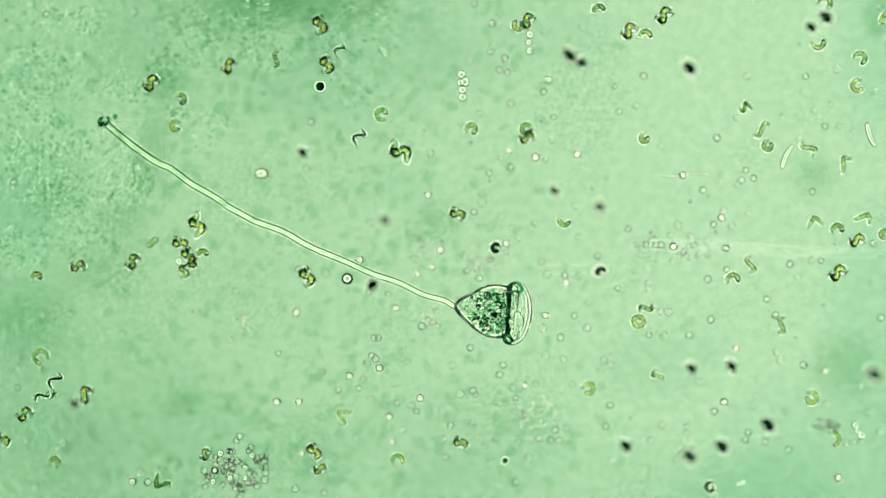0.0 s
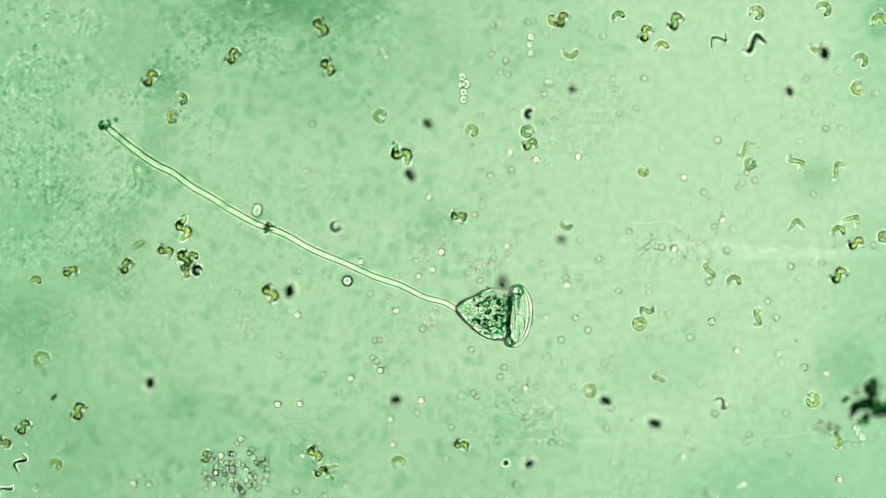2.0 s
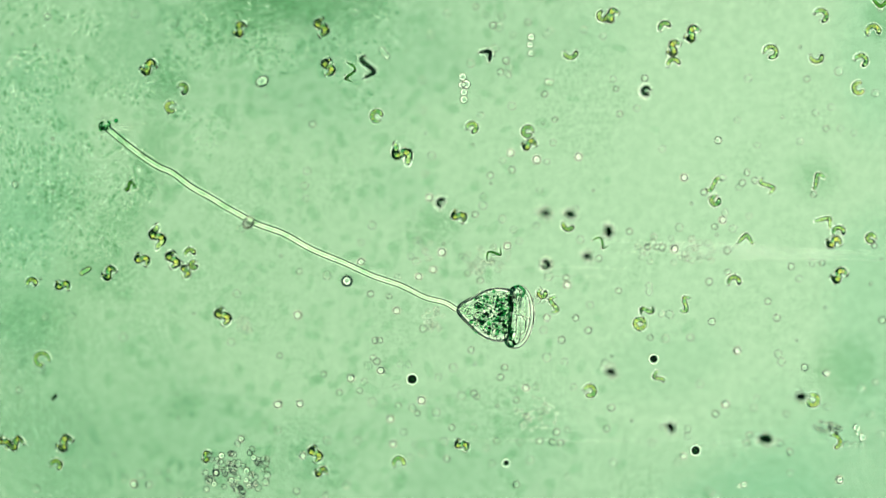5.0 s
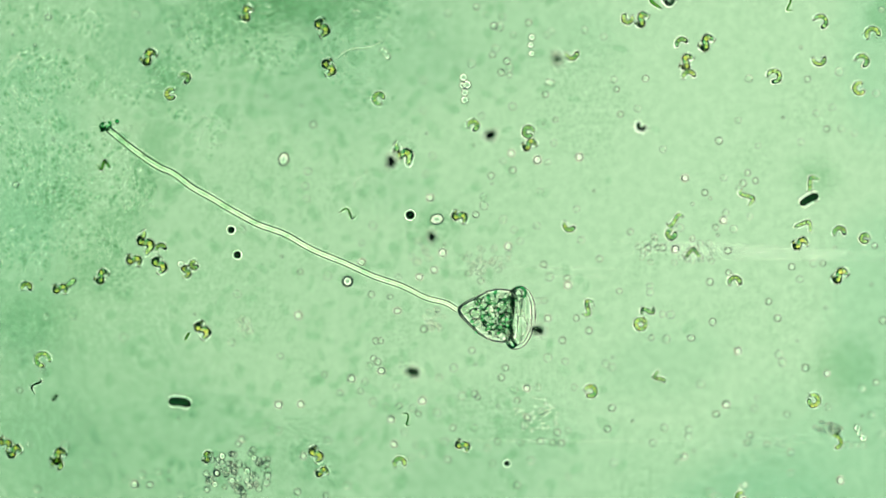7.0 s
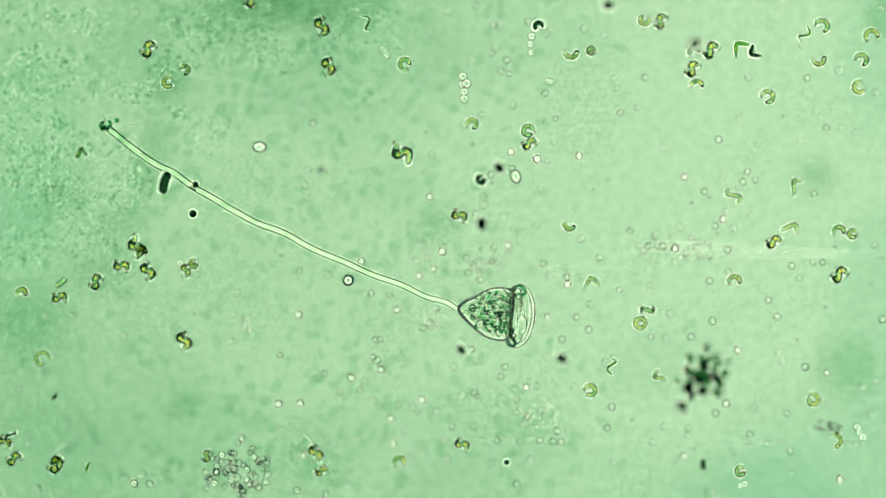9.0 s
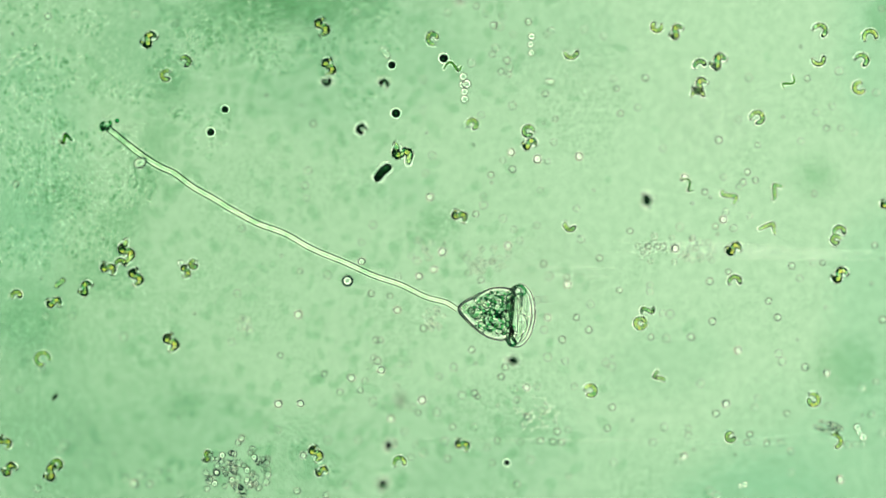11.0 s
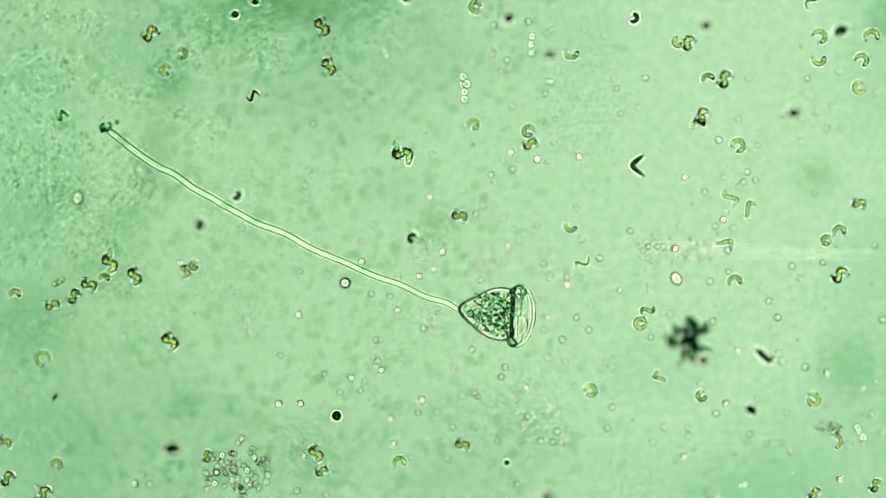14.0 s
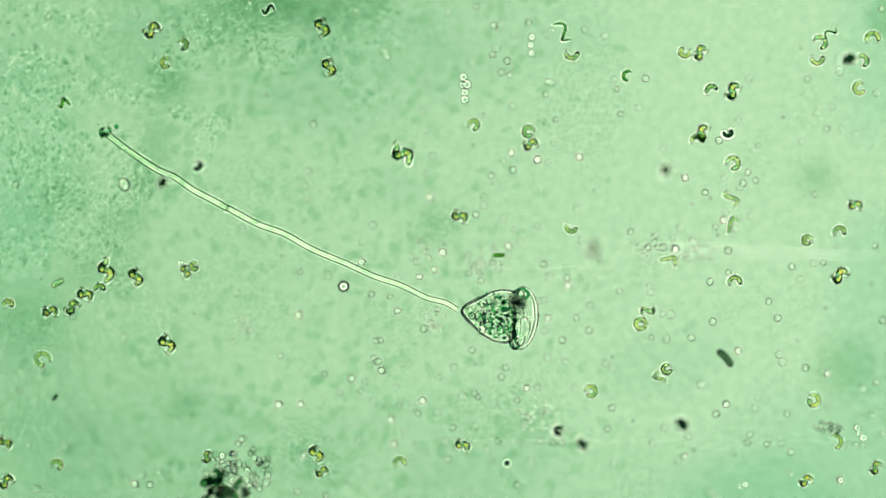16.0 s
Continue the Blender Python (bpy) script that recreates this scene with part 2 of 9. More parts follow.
# broad faint sheets added to dim parts of the lit field
for n, row in enumerate([(1000, 860, 330, 90, 0, 1.1), (1440, 830, 230, 150, 0, 1.1), (420, 110, 260, 120, -10, 1.0), (120, 60, 220, 120, 0, 1.1), (760, 800, 260, 110, 5, 1.2),
                         (640, 130, 180, 130, 20, 1.0), (820, 60, 300, 90, 0, 1.1), (700, 330, 70, 50, 0, 0.8),
                         (1180, 640, 120, 60, 12, 0.8), (170, 760, 280, 180, 10, 1.1), (330, 830, 280, 130, 0, 1.1), (50, 690, 110, 110, 0, 0.9), (90, 820, 120, 90, 0, 0.9)]):
    dust_fleck(*row, n + 51, FIELD_DIM)
# no dust: teal sheets added to cool and dim the lit field's edges
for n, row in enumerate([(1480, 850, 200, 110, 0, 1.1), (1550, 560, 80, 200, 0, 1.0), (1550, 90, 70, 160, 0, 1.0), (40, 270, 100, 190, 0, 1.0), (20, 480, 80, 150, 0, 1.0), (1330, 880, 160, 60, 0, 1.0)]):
    dust_fleck(*row, n + 81, TEAL_EDGE_DIM)


# ---- the kinds of small life ----
def helix(turns, length, swing, start=0.0, tilt=0.0):
    """A line that winds about x, then tips its axis towards the eye by tilt."""
    tip = pose(0, 0, 0, 0, tilt, 0).to_3x3()

    def line(u):
        a = radians(start) + (u - 0.5) * turns * math.tau
        return tip @ (Vector((length * (u - 0.5), swing * math.cos(a), swing * math.sin(a))) / 1000)
    return line


LABELS = {
    "GOLD": "golden-green coiled spiral bacterium with dark edges on the slide",
    "PALE_GOLD": "pale yellow-green curled spiral bacterium lying on the slide",
    "DARK": "blackish green spiral bacterium drifting in the water",
    "GREEN": "bright green wavy spiral bacterium swimming in the water",
    "MURK": "dim grey-green spiral bacterium drifting out of focus",
}
MATERIALS = {"GOLD": GOLD, "PALE_GOLD": PALE_GOLD, "DARK": DARK, "GREEN": GREEN, "MURK": MURK}


def haloed(ob, line, rings, girth):
    """A clear shell added round a cell for a bright halo, thicker round the dark ones."""
    dark = ob.data.materials[0] in (DARK, MURK)
    part("sheath", tube(line, max(10, rings * 2 // 3), lambda u: girth + (min(0.0062, 0.001 + girth) if dark else 0.0022) * max(0.3, (1 - abs(2 * u - 1) ** 6) ** 0.5), 10), HALO if dark else SOFT_HALO, ob, "clear shell added as a bright halo")
    return ob


def glinted(ob, line, spots, r):
    """Golden balls added inside a clear cell, standing in for bright spots where light gathers."""
    if ob.data.materials[0] in (GOLD, PALE_GOLD):
        for u in spots:
            bm = bmesh.new()
            bmesh.ops.create_icosphere(bm, subdivisions=2, radius=r)
            part("granule", bm, GLINT, ob, "bright golden granule").location = line(u)


def spiral(look_of, turns, length, swing, girth, start=0.0, tilt=0.0, ends=blunt):
    rings = max(10, int(18 * turns + length / 3))
    line = helix(turns, length, swing, start, tilt)
    ob = part("spiral_bacterium", tube(line, rings, ends(girth / 1000)), MATERIALS[look_of])
    haloed(ob, line, rings, girth / 1000)
    return tagged(ob, LABELS[look_of], "bacterium", "spiral bacteria")


def coil(look_of, size=1.0, reach=1.22, hand=1):
    """A tight coil seen from the side: thick in its bows, thinning to pale tails that dip out of focus."""
    turn = pose(0, 0, 0, 0, 10, -20 * hand).to_3x3()

    def line(u):
        v = (u - 0.5) * reach
        a = math.tau * v
        return turn @ (Vector((size * (24.5 * v - 1.0 * math.sin(2 * a)), 6.4 * size * hand * math.sin(a), -5 * size * math.cos(a))) / 1000)

    def girth(u):
        v = abs(u - 0.5) * reach
        return size * (6.3 + 0.9 * math.exp(-((v - 0.22) / 0.12) ** 2)) / 1000 * float(np.interp(v / reach, (0.0, 0.26, 0.40, 0.5), (0.95, 1, 0.6, 0.2)))
    ob = part("spiral_bacterium", tube(line, 40, girth, 10), MATERIALS[look_of])
    haloed(ob, line, 36, 5.8 * size / 1000)
    glinted(ob, line, (0.5 - 0.22 / reach, 0.5 + 0.22 / reach), 5.0 * size / 1000)
    return tagged(ob, LABELS[look_of], "bacterium", "spiral bacteria")


def hook(look_of, swing, start, sweep, girth=4.4):
    """An open ring seen along its axis, from the angle start, counter-clockwise by sweep; its tail rises out of focus."""
    def line(u):
        a = radians(start + sweep * u)
        r = swing * (1 - 0.30 * u)
        return Vector((r * math.cos(a), r * math.sin(a), 26 * (u - 0.4))) / 1000

    def thick(u):
        return girth / 1000 * float(np.interp(u, (0, 0.06, 0.2, 0.75, 0.95, 1), (0.3, 0.6, 0.95, 1.05, 0.9, 0.3)))
    ob = part("spiral_bacterium", tube(line, 26, thick), MATERIALS[look_of])
    haloed(ob, line, 26, girth / 1000)
    glinted(ob, line, (0.25, 0.4, 0.55, 0.7), 0.55 * girth / 1000)
    return tagged(ob, LABELS[look_of], "bacterium", "spiral bacteria")


def wave(look_of, size=1.0, turns=1.0, start=0.0, girth=3.5):
    """A loose zigzag with rounded bends and thin tips."""
    def line(u):
        v = (u - 0.5) * turns
        a = math.tau * v + radians(start)
        return Vector((31 * size / turns * v, 9.5 * size * math.asin(0.86 * math.sin(a)) / 1.03, 6 * math.cos(a))) / 1000

    def thick(u):
        return girth * 1.12 / 1000 * float(np.interp(u, (0, 0.08, 0.3, 0.7, 0.92, 1), (0.25, 0.6, 1, 1, 0.6, 0.25)))
    ob = part("spiral_bacterium", tube(line, 30, thick), MATERIALS[look_of])
    haloed(ob, line, 30, girth / 1000)
    glinted(ob, line, (0.3, 0.5, 0.7), 0.55 * girth / 1000)
    return tagged(ob, LABELS[look_of], "bacterium", "spiral bacteria")


def swimmer(look_of="GREEN", size=1.0, turns=1.15, start=80.0):
    """A thin tapering wave."""
    return spiral(look_of, turns, 38 * size, 9 * size, 2.5 * size, start, 12, tapered)


def lump(look_of="DARK", size=1.0, turns=1.1):
    """A short thick curl."""
    return spiral(look_of, turns * 0.6, 10 * size, 4.2 * size, 7.6 * size, 60, 35)


def rod(look_of, length, girth, bend=0.0):
    def line(u):
        return Vector((length * (u - 0.5), bend * math.cos((u - 0.5) * math.pi), 0)) / 1000
    ob = part("rod_bacterium", tube(line, 14, blunt(girth / 1000)), look_of)
    if look_of in (DARK, GREEN):
        haloed(ob, line, 20, girth / 1000)
    return tagged(ob, "slightly bent rod-shaped cell in the water", "bacterium", "rod-shaped cells")


def egg(long, wide):
    bm = bmesh.new()
    bmesh.ops.create_uvsphere(bm, u_segments=24, v_segments=16, radius=1)
    for v in bm.verts:
        v.co = Vector((v.co.x * long, v.co.y * wide, v.co.z * wide)) / 1000
    ob = part("oval_cell", bm, DROP)
    return tagged(ob, "bright oval cell with a dark rim in the water", "cell", "bright oval cells")


def drop(r):
    bm = bmesh.new()
    bmesh.ops.create_uvsphere(bm, u_segments=28, v_segments=18, radius=r / 1000)
    ob = part("oil_drop", bm, OIL)
    return tagged(ob, "round drop with a black rim and white middle", "drop")


def dot(r):
    bm = bmesh.new()
    bmesh.ops.create_icosphere(bm, subdivisions=3, radius=r / 1000)
    for v in bm.verts:
        v.co *= 1 + 0.12 * noise.noise(v.co * 150)
    ob = part("round_cell", bm, DARK)
    # outer shell added for the bright halo only
    bm = bmesh.new()
    bmesh.ops.create_icosphere(bm, subdivisions=3, radius=(r + 4.0) / 1000)
    part("sheath", bm, HALO, ob, "clear shell added as a bright halo")
    return tagged(ob, "small black round cell in the water", "cell", "black round cells")


def thread(length, girth, bend):
    def line(u):
        return Vector((length * (u - 0.5), bend * math.sin(u * math.tau), 0)) / 1000
    ob = part("filament", tube(line, 24, blunt(girth / 1000), 6), BEAD)
    return tagged(ob, "thin pale bent filament in the water", "filament", "pale filaments")


def floc(seed):
    """A ragged clump of dark cells with gaps between them, tumbling above focus."""
    random.seed(seed)
    ob = tagged(new("floc"), "ragged clump of dark green cells drifting out of focus", "clump", "dark clumps")
    arms = [(k * math.tau / 8 + random.uniform(-0.3, 0.3), random.uniform(0.65, 1.0)) for k in range(8)]
    for i in range(40):
        a, far = arms[i % 8]
        r = 52 * far * ((i // 8 + 0.2 + 0.6 * random.random()) / 5) ** 0.7
        a += random.gauss(0, 0.3)
        line = helix(random.uniform(0.3, 0.8), random.uniform(5, 12), random.uniform(1.5, 3.5), random.uniform(0, 360))
        girth = random.uniform(4.6, 7.4) / 1000
        cell = part("cell", tube(line, 12, blunt(girth), 8), CLUMP if i % 9 else DARK, ob)
        # shell added so that the gaps between cells look bright
        part("sheath", tube(line, 10, blunt(girth + 0.0034), 8), HALO, cell, "clear halo shell added round the cell")
        cell.matrix_basis = pose(r * math.cos(a) / 1000, r * math.sin(a) / 1000, random.uniform(-22, 22) / 1000,
                                 random.uniform(0, 360), random.uniform(-40, 40), random.uniform(0, 360))
    return ob


def put(ob, x, y, turn=0.0, z=-0.087):
    ob.matrix_basis = Matrix.Translation(spot(x, y, z)) @ pose(0, 0, 0, 0, 0, turn)
    return ob


def glide(*rows):
    """Rows of (seconds, x, y, z, turn) in the field as rows for walk()."""
    return [(t, Matrix.Translation(spot(x, y, z)) @ pose(0, 0, 0, 0, 0, turn)) for t, x, y, z, turn in rows]


# ---- spiral bacteria, rods and other cells, resting or drifting ----
cell_1 = put(coil("GOLD"), 270, 152, 50, -0.087)
cell_2 = put(hook("PALE_GOLD", 9, 150, -250), 323, 181, 0, -0.087)
cell_3 = put(hook("GOLD", 9, 50, 280), 315, 228, 0, -0.087)
cell_4 = put(wave("GREEN", .72, 1.3, 40, 3.0), 1322, 194, 20, -0.087)
cell_5 = put(coil("GOLD", 1.05, 1.55), 352, 403, -50, -0.087)
cell_6 = put(hook("GOLD", 9, 190, -200), 363, 456, 0, -0.087)
cell_7 = put(coil("GOLD", .9), 408, 122, 55, -0.087)
put(coil("GOLD", 1.05), 570, 48, -65)
put(coil("GOLD", 1.0), 582, 119, -70)
cell_8 = put(hook("GOLD", 10, 300, -310), 679, 207, 0, -0.087)
put(coil("GOLD", 1.15, 1.5), 712, 273, -15)
cell_9 = put(hook("GOLD", 9, 200, -290), 838, 234, 0, -0.087)
put(hook("PALE_GOLD", 9.5, 0, 335), 935, 234, 0)
cell_10 = put(coil("GOLD", .85), 935, 248, 25, -0.087)
put(coil("GOLD", .9), 813, 383, -22)
cell_11 = put(hook("PALE_GOLD", 12, 170, 190), 1015, 96, 0, -0.087)
cell_12 = put(hook("PALE_GOLD", 10, 200, -200), 1064, 24, 0, -0.087)
cell_13 = put(coil("GOLD", .95), 1116, 60, 55, -0.087)
cell_14 = put(hook("GOLD", 11, 180, -190), 1146, 70, 0, -0.087)
cell_15 = put(coil("GOLD", 1.0), 1178, 32, 50, -0.087)
cell_16 = put(hook("GOLD", 9, 20, -270), 920, 49, 0, -0.087)
cell_17 = put(coil("GOLD", .9), 936, 42, 60, -0.087)
cell_18 = put(hook("PALE_GOLD", 11.5, 190, -300), 1290, -75, 0, -0.087)
cell_19 = put(hook("PALE_GOLD", 12, 165, -245), 1463, 12, 0, -0.087)
cell_20 = put(hook("PALE_GOLD", 11, 185, 210), 1452, 80, 0, -0.087)
cell_21 = put(hook("GOLD", 12, 205, -235, 4.6), 1575, 40, 5, -0.087)
put(hook("PALE_GOLD", 11, 165, -250), 1525, 109, 0)
put(hook("GOLD", 10.5, 70, 270), 1521, 157, 0)
cell_22 = put(wave("PALE_GOLD", .95, .9, 40), 1498, 294, 40, -0.087)
cell_23 = put(wave("PALE_GOLD", 1.0, .95, 20), 1435, 268, -60, -0.087)
cell_24 = put(wave("PALE_GOLD", .95, .8, 0), 1351, 234, 20, -0.087)
cell_25 = put(hook("PALE_GOLD", 8, 90, 330), 1362, 263, 0, -0.087)
cell_26 = put(wave("PALE_GOLD", .9, .85, 90), 1446, 398, 10, -0.087)
cell_27 = put(wave("PALE_GOLD", 1.0, .85, 60), 1532, 392, -30, -0.087)
cell_28 = put(coil("GOLD", .9), 1519, 430, 25, -0.087)
put(hook("PALE_GOLD", 10, 200, -230), 1486, 412, 0)
cell_29 = put(hook("PALE_GOLD", 7.5, 0, 330), 1568, 420, 0, -0.087)
cell_30 = put(wave("PALE_GOLD", .95, 1, 0), 1331, 473, 80, -0.087)
cell_31 = put(wave("PALE_GOLD", .95, 1, 0), 1386, 580, 60, -0.087)
cell_32 = put(hook("GOLD", 7, 100, 300), 1144, 250, 0, -0.087)
put(hook("PALE_GOLD", 10.5, 200, -230), 1301, 500, 0)
put(coil("GOLD", 1.0, 1.2), 1485, 488, 40)
put(wave("PALE_GOLD", .8, 1.0, 180), 1146, 550, 35)
put(hook("GOLD", 10, 60, -420), 1133, 573, 0)
put(wave("PALE_GOLD", .75, 1.0, 40, 3.2), 1166, 668, 115)
put(hook("GOLD", 10, 170, -320), 1045, 693, 0)
put(hook("GOLD", 10.5, 120, -330), 1439, 709, 0)
put(hook("GOLD", 13, 110, -200, 4.0), 1477, 783, 0)
put(coil("GOLD", .85), 818, 788, -25)
cell_235 = put(hook("GOLD", 10, 150, 200), 1003, 396)
put(dot(4.2), 897, 820, 0)
put(hook("GOLD", 10.5, 215, -250, 4.1), 708, 820, 0)
put(coil("GOLD", .95), 559, 803, -55)
put(coil("GOLD", .75), 569, 835, 20)
put(coil("GOLD", .7), 366, 809, 70)
put(hook("GOLD", 9, 190, -260), 101, 824, 0)
cell_33 = put(coil("GOLD", 1.0), 153, 704, 65, -0.087)
put(coil("GOLD", .85), 8, 783, -35)
cell_34 = put(coil("GOLD", .9), 46, 738, 40, -0.087)
put(hook("GOLD", 13, 350, 300, 4), 75, 637, 0)
cell_35 = put(hook("GOLD", 8.5, 210, -240), 69, 496, 0, -0.087)
cell_36 = put(coil("GOLD", .85), 141, 476, 10, -0.087)
cell_37 = put(coil("GOLD", .9), 238, 468, 60, -0.087)
cell_38 = put(coil("GOLD", .9), 322, 435, -20, -0.087)
cell_39 = put(coil("GOLD", 1.0), 337, 458, -65, -0.087)
cell_40 = put(rod(PALE_GOLD, 24, 5), 273, 434, 40, -0.087)
cell_41 = put(coil("GOLD", .75), 329, 484, -70, -0.087)
cell_42 = put(hook("GOLD", 6.5, 60, 300), 345, 470, 0, -0.087)
cell_43 = put(coil("GOLD", 1.05), 547, 494, -60, -0.087)
cell_44 = put(wave("GOLD", 1.0, 1.25, 60, 3.2), 610, 741, 20, -0.087)
cell_45 = put(swimmer("DARK", .9), 101, 677, 60, -0.035)
cell_46 = put(swimmer("DARK", .8, 1.0), 78, 706, 40, -0.035)
cell_47 = put(lump("DARK", .8), 134, 720, 0, 0.115)
cell_48 = put(wave("GREEN", 1.0, 1.1, 300, 3.8), 288, 859, -40, 0)
cell_49 = put(wave("PALE_GOLD", .8, .8, 0), 492, 110, 60, -0.03)
cell_50 = put(lump("DARK", 1.1), 1009, 104, 0, 0.097)
cell_51 = put(lump("DARK", .95), 1031, 118, 30, 0.089)
cell_52 = put(lump("DARK", 1.15), 1221, 127, 0, 0.097)
cell_53 = put(lump("DARK", .95), 663, 511, 90, 0.081)
cell_54 = put(hook("DARK", 7.4, 30, 300, 3.7), 881, 444, 0, -0.017)
cell_55 = put(lump("MURK", .9), 683, 395, 0, 0.156)
cell_56 = put(lump("DARK", .8), 538, 276, 0, 0.081)
cell_57 = put(dot(7), 570, 158, 0, -0.05)
cell_58 = put(swimmer("DARK", .85, 1.2), 639, 246, 60, -0.03)
cell_59 = put(swimmer("DARK", .7), 604, 92, 60, -0.01)
cell_60 = put(lump("DARK", .8), 983, 343, 0, 0.114)
cell_61 = put(hook("DARK", 7.4, 0, 240, 4.7), 1066, 487, 0, 0.031)
cell_62 = put(hook("MURK", 8.6, 60, 300, 3.4), 1260, 867, 0, 0.026)
cell_63 = put(lump("MURK", 1.2), 1548, 669, 0, 0.181)
cell_64 = put(lump("DARK", .9), 1437, 54, 0, 0.085)
cell_65 = put(wave("DARK", 1.3, 1.0, 30, 4.2), 1122, -76, 60, 0.018)
cell_66 = put(swimmer("GREEN", 1.0, 1.2), 900, -75, 80, -0.02)
cell_67 = put(lump("DARK", 1.1), 1463, 37, 0, 0.089)
cell_68 = put(lump("DARK", .9), 1296, 654, 0, 0.081)
cell_69 = put(lump("DARK", 1.2), 1360, 758, 0, 0.093)
cell_70 = put(lump("DARK", 1.0), 1109, 795, 0, 0.089)
cell_71 = put(lump("DARK", 1.1), 1279, 796, 0, 0.097)
cell_72 = put(lump("MURK", 1.3), 1221, 813, 0, 0.156)
cell_73 = put(lump("DARK", 1.0), 832, 755, 0, 0.085)
cell_74 = put(lump("DARK", 1.1), 1191, 961, 0, 0.093)
cell_75 = put(lump("DARK", .9), 397, -77, 0, 0.097)
cell_76 = put(swimmer("DARK", .8), 1334, 957, -60, 0)
cell_77 = put(floc(1), 1597, 968, 0, 0.03)
cell_78 = put(dot(7), 1042, -81, 0, -0.05)
cell_79 = put(lump("DARK", .9), 447, -86, 0, 0.089)
cell_80 = put(lump("DARK", 1.0), 1116, 955, 0, 0.097)
cell_81 = put(lump("DARK", 1.3), 1458, 962, 0, 0.089)
cell_82 = put(lump("DARK", 1.1), 1639, 317, 0, 0.097)
cell_83 = put(hook("DARK", 7.4, 60, 300, 4.2), 1307, -83, 0, 0.018)
cell_84 = put(swimmer("GREEN", .6), 1644, 932, 60, -0.03)
cell_85 = put(swimmer("GREEN", .6), 1093, 960, 60, -0.03)
cell_86 = put(rod(BEAD, 44, 4.4, 4), 905, -81, -75, -0.03)
cell_87 = put(dot(5.5), 967, 957, 0, -0.05)
cell_88 = put(dot(6), 1644, 871, 0, -0.05)
cell_89 = put(lump("DARK", .9), 1639, 688, 0, 0.097)
cell_90 = put(lump("MURK", 1.0), -74, 922, 0, 0.156)
cell_91 = put(lump("DARK", 1.0), 1656, 574, 0, 0.097)
cell_92 = put(hook("DARK", 7.4, 200, 220, 4.2), -85, 266, 0, 0.031)
cell_93 = put(lump("DARK", 1.1), 1652, 68, 0, 0.089)
cell_94 = put(swimmer("DARK", .75, 1.0), 295, -87, 70, -0.02)
cell_95 = put(swimmer("GREEN", .8, 1.1), 1316, 956, 0, -0.03)
cell_96 = put(swimmer("GREEN", .7, 1.0), 1285, -85, -60, -0.03)
cell_97 = put(lump("DARK", 1.0), 1651, 436, 30, 0.089)
cell_98 = put(wave("GREEN", 1.05, .75, 90, 3.2), 1657, 2, 180, -0.035)
cell_99 = put(wave("DARK", .8, .75, 90, 3.4), 628, -71, 180, -0.02)
cell_100 = put(swimmer("GREEN", .8, 1.1), 1258, -75, -60, -0.03)
cell_101 = put(hook("PALE_GOLD", 8, 60, 300), -73, 921, 0, -0.04)
cell_102 = put(swimmer("GREEN", .8, 1.1), 1136, 970, 40, -0.03)
cell_103 = put(rod(GREEN, 17, 2.4), 1119, -83, 60, -0.03)
cell_104 = put(egg(13, 10), 466, 312, 0, -0.03)
cell_105 = put(egg(13, 10), 452, -87, 30, -0.03)
cell_106 = put(egg(13, 10), 1284, -80, 20, -0.03)
cell_107 = put(hook("DARK", 7.4, 30, 250, 3.8), 406, 967, 0, -0.03)
cell_108 = put(hook("PALE_GOLD", 6, 0, 330), 608, -73, 0, -0.03)
cell_109 = put(lump("DARK", .9), 275, 965, 0, 0.076)
cell_110 = put(hook("DARK", 6.6, 120, 300, 4.2), 866, 964, 0, 0.022)
cell_111 = put(lump("MURK", .7), 1650, 780, 0, 0.135)
cell_112 = put(lump("DARK", .8), 1638, -14, 0, 0.068)
cell_113 = put(lump("DARK", .9), 1233, 953, 0, 0.097)
cell_114 = put(floc(2), 1400, 990, 40, 0.03)
cell_115 = put(rod(MURK, 20, 5), 1259, 972, 80, 0.046)
cell_116 = put(lump("MURK", 1.0), 1300, 970, 0, 0.139)
cell_117 = put(dot(8), 911, 953, 0, -0.05)
cell_118 = put(wave("DARK", 1.1, .9, 0, 5.5), 989, -76, 80, 0.035)
cell_119 = put(wave("DARK", .9, .8, 200, 4.2), 641, -70, 0, 0.015)
cell_120 = put(hook("DARK", 7.4, 280, 200, 4.7), 1490, -81, 0, 0.035)
cell_121 = put(hook("DARK", 7.4, 0, 230, 3.8), 1576, -82, 40, -0.03)
cell_122 = put(hook("DARK", 6.6, 0, 320, 4.2), 1643, 789, 0, 0.018)
cell_123 = put(swimmer("DARK", .8, .9), 1639, 70, -50, -0.02)
cell_124 = put(lump("MURK", .9), 1419, -82, 0, 0.147)
cell_125 = put(lump("DARK", .9), 1474, -75, 0, 0.089)
cell_126 = put(hook("DARK", 6.6, 0, 330, 4.2), -84, 10, 0, 0.035)
cell_127 = put(lump("MURK", .95), 415, -73, 0, 0.147)
cell_128 = put(wave("DARK", .75, 1.1, 0, 2.4), 1645, 855, 60, -0.03)
cell_129 = put(lump("MURK", 1.3, 1.6), 1656, 391, 0, 0.164)
cell_130 = put(lump("DARK", .85), 1656, 584, 0, 0.102)
cell_131 = put(wave("DARK", 1.15, .8, 90, 3.6), 1449, 961, 0, -0.03)
cell_132 = put(lump("DARK", 1.1), 1643, -46, 0, 0.076)
cell_133 = put(hook("DARK", 9.0, 350, 220, 4.7), 1354, -71, 0, 0.018)
cell_134 = put(lump("DARK", 1.0), 1291, 952, 0, 0.106)
cell_135 = put(lump("DARK", 1.2), 1370, 964, 0, 0.102)
